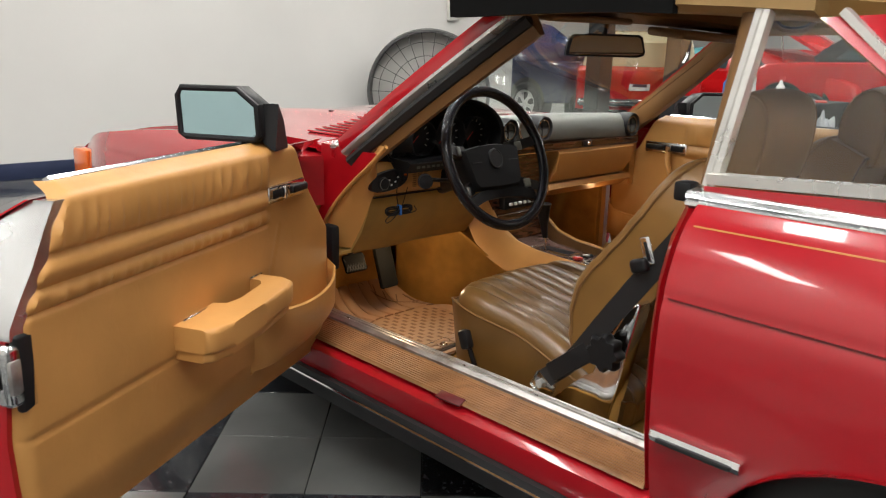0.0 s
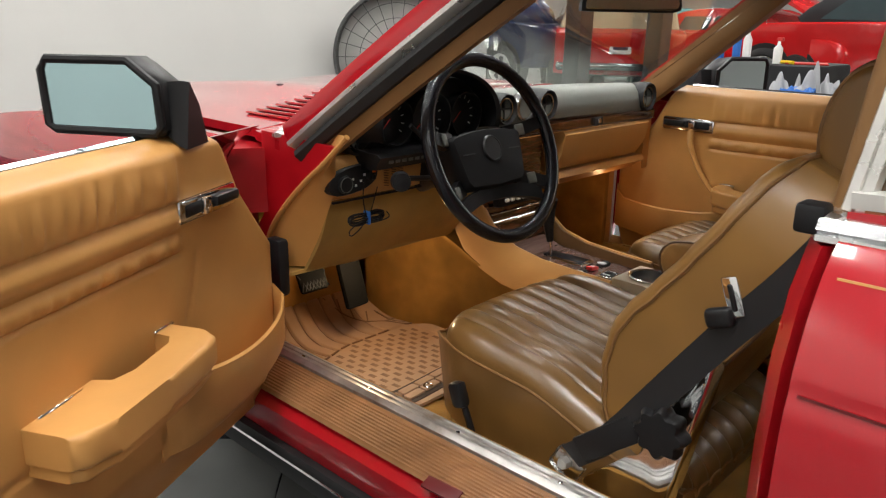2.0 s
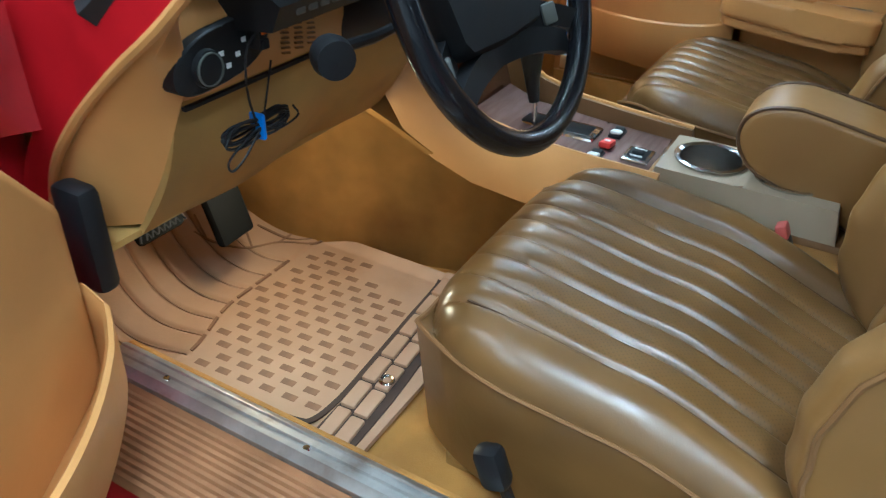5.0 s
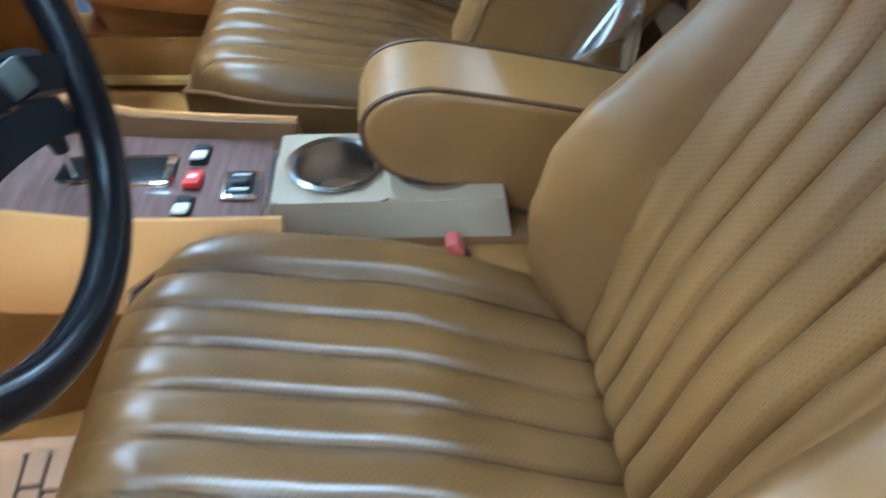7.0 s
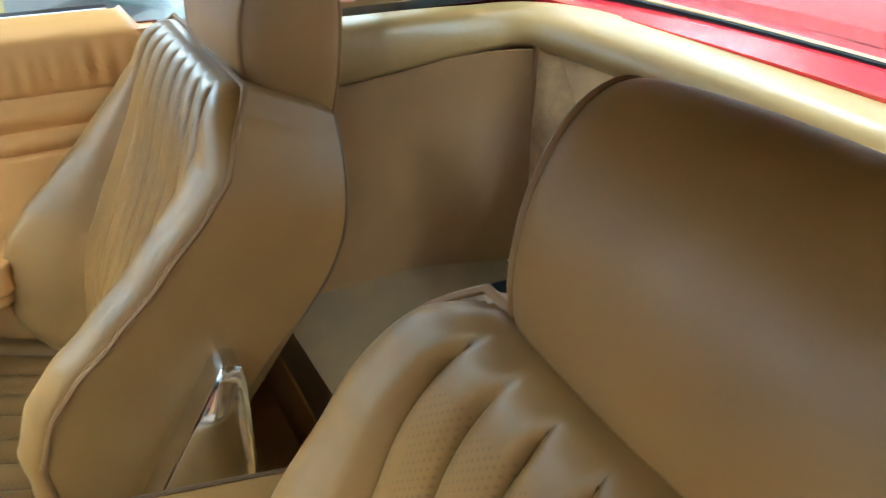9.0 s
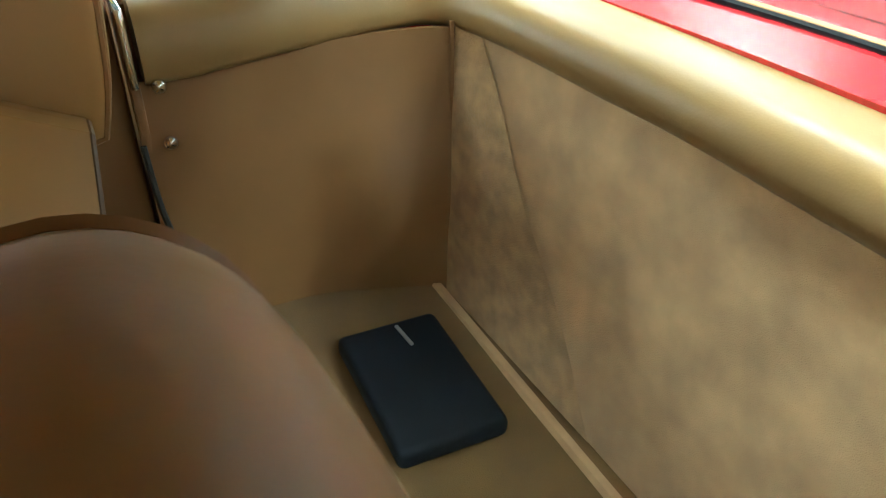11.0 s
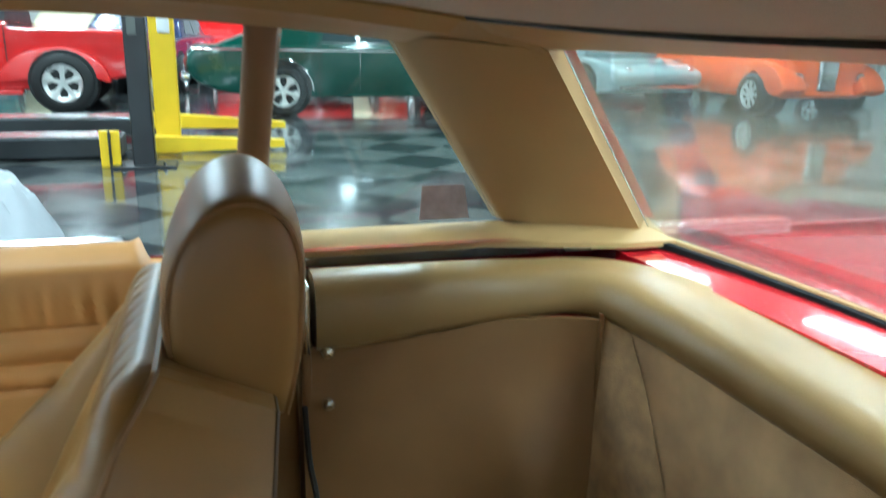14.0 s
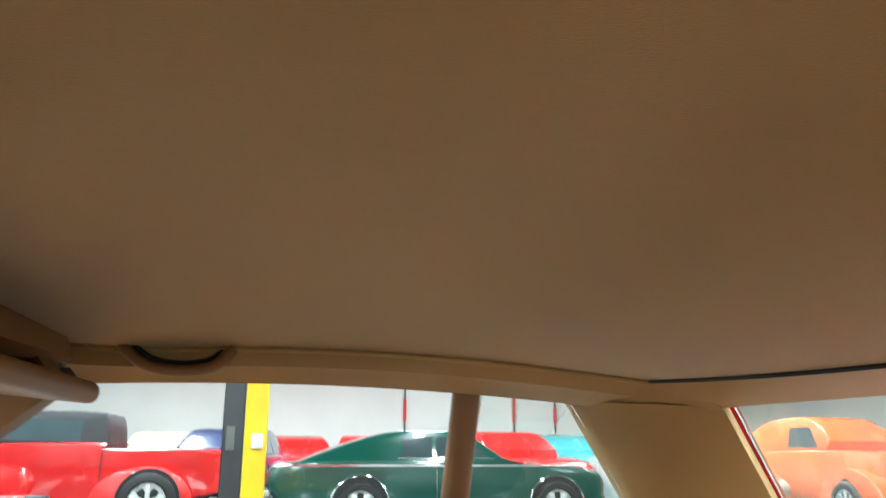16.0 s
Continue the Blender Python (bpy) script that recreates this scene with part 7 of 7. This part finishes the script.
part("arm", loft([[(8.2, 1.05, 0.14), (8.35, 1.05, 0.14), (8.35, 1.05, 0.30), (8.2, 1.05, 0.30)], [(8.15, -0.30, 0.14), (8.25, -0.30, 0.14), (8.25, -0.30, 0.20), (8.15, -0.30, 0.20)]]), YELLOW, lift)
for x, z in ((7.3, 0.11), (8.4, 0.16)):
    rmp = part("ramp", box(0.45, 3.6, 0.17, 0.01, 1, at=(x, 3.05, z)), LIFTBLACK, lift)
    part("ramp_top", box(0.40, 3.55, 0.02, 0.004, 1, at=(x, 3.05, z + 0.09)), STEEL, rmp)
part("stop_block", box(0.05, 0.16, 0.31, 0.006, 1, at=(6.72, 1.30, 0.155)), YELLOW, lift)
part("stop_rib", box(0.06, 0.02, 0.31, 0.004, 1, at=(6.70, 1.30, 0.155)), LIFTBLACK, lift)
lift2 = thing("vehicle_lift", "dark grey lift posts seen through the windscreen", "vehicle lift")
for x, y in ((7.2, 6.0), (8.6, 5.6)):
    part("post", box(0.30, 0.24, 3.4, 0.01, 1, at=(x, y, 1.70)), LIFTBLACK, lift2)
    part("post_foot", box(0.5, 0.5, 0.03, 0.004, 1, at=(x, y, 0.015)), LIFTBLACK, lift2)

# large drum fan against the wall
FM = Matrix.Translation((4.24, 6.28, 0.70)) @ Matrix.Rotation(radians(-47), 4, "Z") @ Matrix.Rotation(radians(90), 4, "X")
fan = thing("drum_fan", "large grey drum fan with a wire guard standing by the wall", "fan", FM)
part("drum", lathe([(0.655, -0.02), (0.68, -0.02), (0.70, 0.10), (0.68, 0.22), (0.655, 0.22), (0.66, 0.10)], 48), FANMESH, fan)
for i in range(26):
    a = i * math.tau / 26
    part("guard_wire", tube([(0.10 * math.cos(a), 0.10 * math.sin(a), 0.23), (0.40 * math.cos(a), 0.40 * math.sin(a), 0.24), (0.68 * math.cos(a), 0.68 * math.sin(a), 0.215)], 0.0035, 4), FANMESH, fan)
for r in (0.10, 0.25, 0.40, 0.55):
    part("guard_ring", tube([(r * math.cos(i * math.tau / 40), r * math.sin(i * math.tau / 40), 0.235) for i in range(40)], 0.0035, 4, loop=True), FANMESH, fan)
part("brace", box(0.05, 1.34, 0.03, 0.004, 1, at=(-0.12, 0, -0.10)), FANMESH, fan)
part("brace", box(0.05, 1.34, 0.03, 0.004, 1, at=(0.12, 0, -0.10)), FANMESH, fan)
part("rear_guard", lathe([(0.0, -0.014), (0.655, -0.014), (0.655, -0.006), (0.0, -0.006)], 40), FANBACK, fan)
part("motor", lathe([(0, 0.12), (0.11, 0.12), (0.12, 0.05), (0.12, -0.1), (0, -0.1)], 24), FANDISC, fan)
part("foot", box(0.9, 0.05, 0.5, 0.01, 1, at=(0, -0.67, 0)), FANMESH, fan)
cb = thing("wall_cable", "thin black cable hanging slack on the white wall", "cable")
part("cord", tube(smooth_path([(6.15, 6.84, 1.9), (6.1, 6.83, 1.4), (5.8, 6.80, 0.9), (5.4, 6.70, 0.5), (5.0, 6.6, 0.35)], 6), 0.008, 5), RUBBER, cb)
eb = thing("switch_box", "grey electrical switch box on the white wall", "switch box", pose(5.15, 6.83, 1.66))
part("enclosure", box(0.16, 0.08, 0.26, 0.01, 2, at=(0, -0.01, 0)), FANDISC, eb)
part("conduit", box(0.03, 0.03, 2.6, 0.004, 1, at=(0.12, 0, 1.3)), FANMESH, eb)
part("cover", box(0.12, 0.06, 0.34, 0.008, 2, at=(0.15, -0.01, 0.1)), LIFTBLACK, eb)

# black-clothed work table with bottles and papers
tb = thing("work_table", "work table draped with a black cloth", "table", pose(5.15, 2.78, -0.09))
CLOTH = mat("black_cloth", (0.018, 0.018, 0.02), 0.85, vary=0.2, grain=300, bump=0.2)
part("cloth", loft([[(x * k, y * k, z) for x, y in [(sx * 0.42, sy * 0.62) for sx, sy in ((-1, -1), (-0.5, -1.03), (0, -1), (0.5, -1.03), (1, -1), (1.03, -0.5), (1, 0), (1.03, 0.5), (1, 1), (0.5, 1.03), (0, 1), (-0.5, 1.03), (-1, 1), (-1.03, 0.5), (-1, 0), (-1.03, -0.5))]] for z, k in ((0.05, 1.05), (0.5, 1.02), (0.86, 1.0), (0.885, 0.985), (0.89, 0.9))]), CLOTH, tb)
for x, y, h, c in ((5.0, 2.83, 0.30, WHITE), (5.1, 2.96, 0.32, BLUE), (4.93, 3.03, 0.22, BLUE), (4.95, 2.55, 0.20, WHITE)):
    bt = thing("spray_bottle", "plastic spray bottle on the black work table", "bottle", pose(x, y, 0.80), group="bottles on the table")
    part("bottle_body", lathe([(0, 0), (0.035, 0.0), (0.036, h * 0.6), (0.014, h * 0.75), (0.012, h * 0.9), (0, h * 0.9)], 16), c, bt)
    part("cap", box(0.03, 0.05, 0.03, 0.006, 1, at=(0, -0.01, h * 0.96)), REDP, bt)
pa = thing("clipboard", "red folder lying on the black work table", "folder", pose(5.05, 2.35, 0.802, 0, 0, 20))
part("cover", box(0.24, 0.32, 0.012, 0.003, 1, at=(0, 0, 0.006)), REDP, pa)
yt = thing("hand_tool", "yellow handled tool lying on the table", "tool", pose(4.93, 2.48, 0.805, 0, 0, 60))
part("handle", tube([(-0.1, 0, 0.012), (0.0, 0, 0.012), (0.12, 0, 0.012)], 0.014, 8), YELLOW, yt)

# heap of white sheeting
hp = thing("dust_sheet", "crumpled white plastic sheeting heaped on the floor", "dust sheet", pose(4.35, 1.98, 0))


def heap(u, v):
    a, r = math.tau * u, v
    n = noise.noise(Vector((math.cos(a) * 2.2 * r, math.sin(a) * 2.2 * r, 0.3))) * 0.20 + abs(noise.noise(Vector((math.cos(a) * 6 * r, math.sin(a) * 6 * r, 1.3)))) * 0.26 + noise.noise(Vector((math.cos(a) * 15 * r, math.sin(a) * 15 * r, 4.3))) * 0.04 + abs(noise.noise(Vector((math.cos(a) * 11 * r, math.sin(a) * 11 * r, 7.1)))) * 0.10 - 0.05
    R = 0.56 * (1 + 0.2 * math.sin(3 * a + 1))
    return (R * r * math.cos(a), R * r * math.sin(a) * 1.1, max(0.004, (0.60 + n) * (1 - r ** 2.2) + n * 0.5 * (1 - r)))


part("sheeting", sheet(heap, 160, 80), FABRIC, hp)
part("trailing_end", sheet(lambda u, v: (-0.35 - 0.10 * u + 0.12 * v, -0.35 - 0.75 * v, 0.05 * (1 - v) * (1 + math.sin(9 * v + 5 * u)) + 0.012), 8, 24, 0.006), FABRIC, hp)
bw_ = thing("blue_wrapper", "crumpled blue plastic wrapper on the white sheeting", "wrapper", pose(4.15, 2.08, 0.62))
part("film", sheet(lambda u, v: ((u - 0.5) * 0.16, (v - 0.5) * 0.22, 0.05 * noise.noise(Vector((u * 5, v * 5, 2))) + 0.05 * math.sin(math.pi * u)), 16, 16, 0.004), BLUE, bw_)

# thin coloured drop pipes on the far wall
for y, h in ((-3.17, 2.6), (-6.72, 2.7), (-8.1, 2.4), (2.2, 2.6)):
    dp = thing("drop_pipe", "thin red and white drop pipe on the far white wall", "pipe", pose(23.80, y, 0.0), group="drop pipes")
    part("pipe", tube([(0, 0, 1.6), (0, 0, CEIL)], 0.03, 8), FANMESH, dp)
    part("red_sleeve", tube([(0, 0, 1.9), (0, 0, h)], 0.05, 8), REDP, dp)
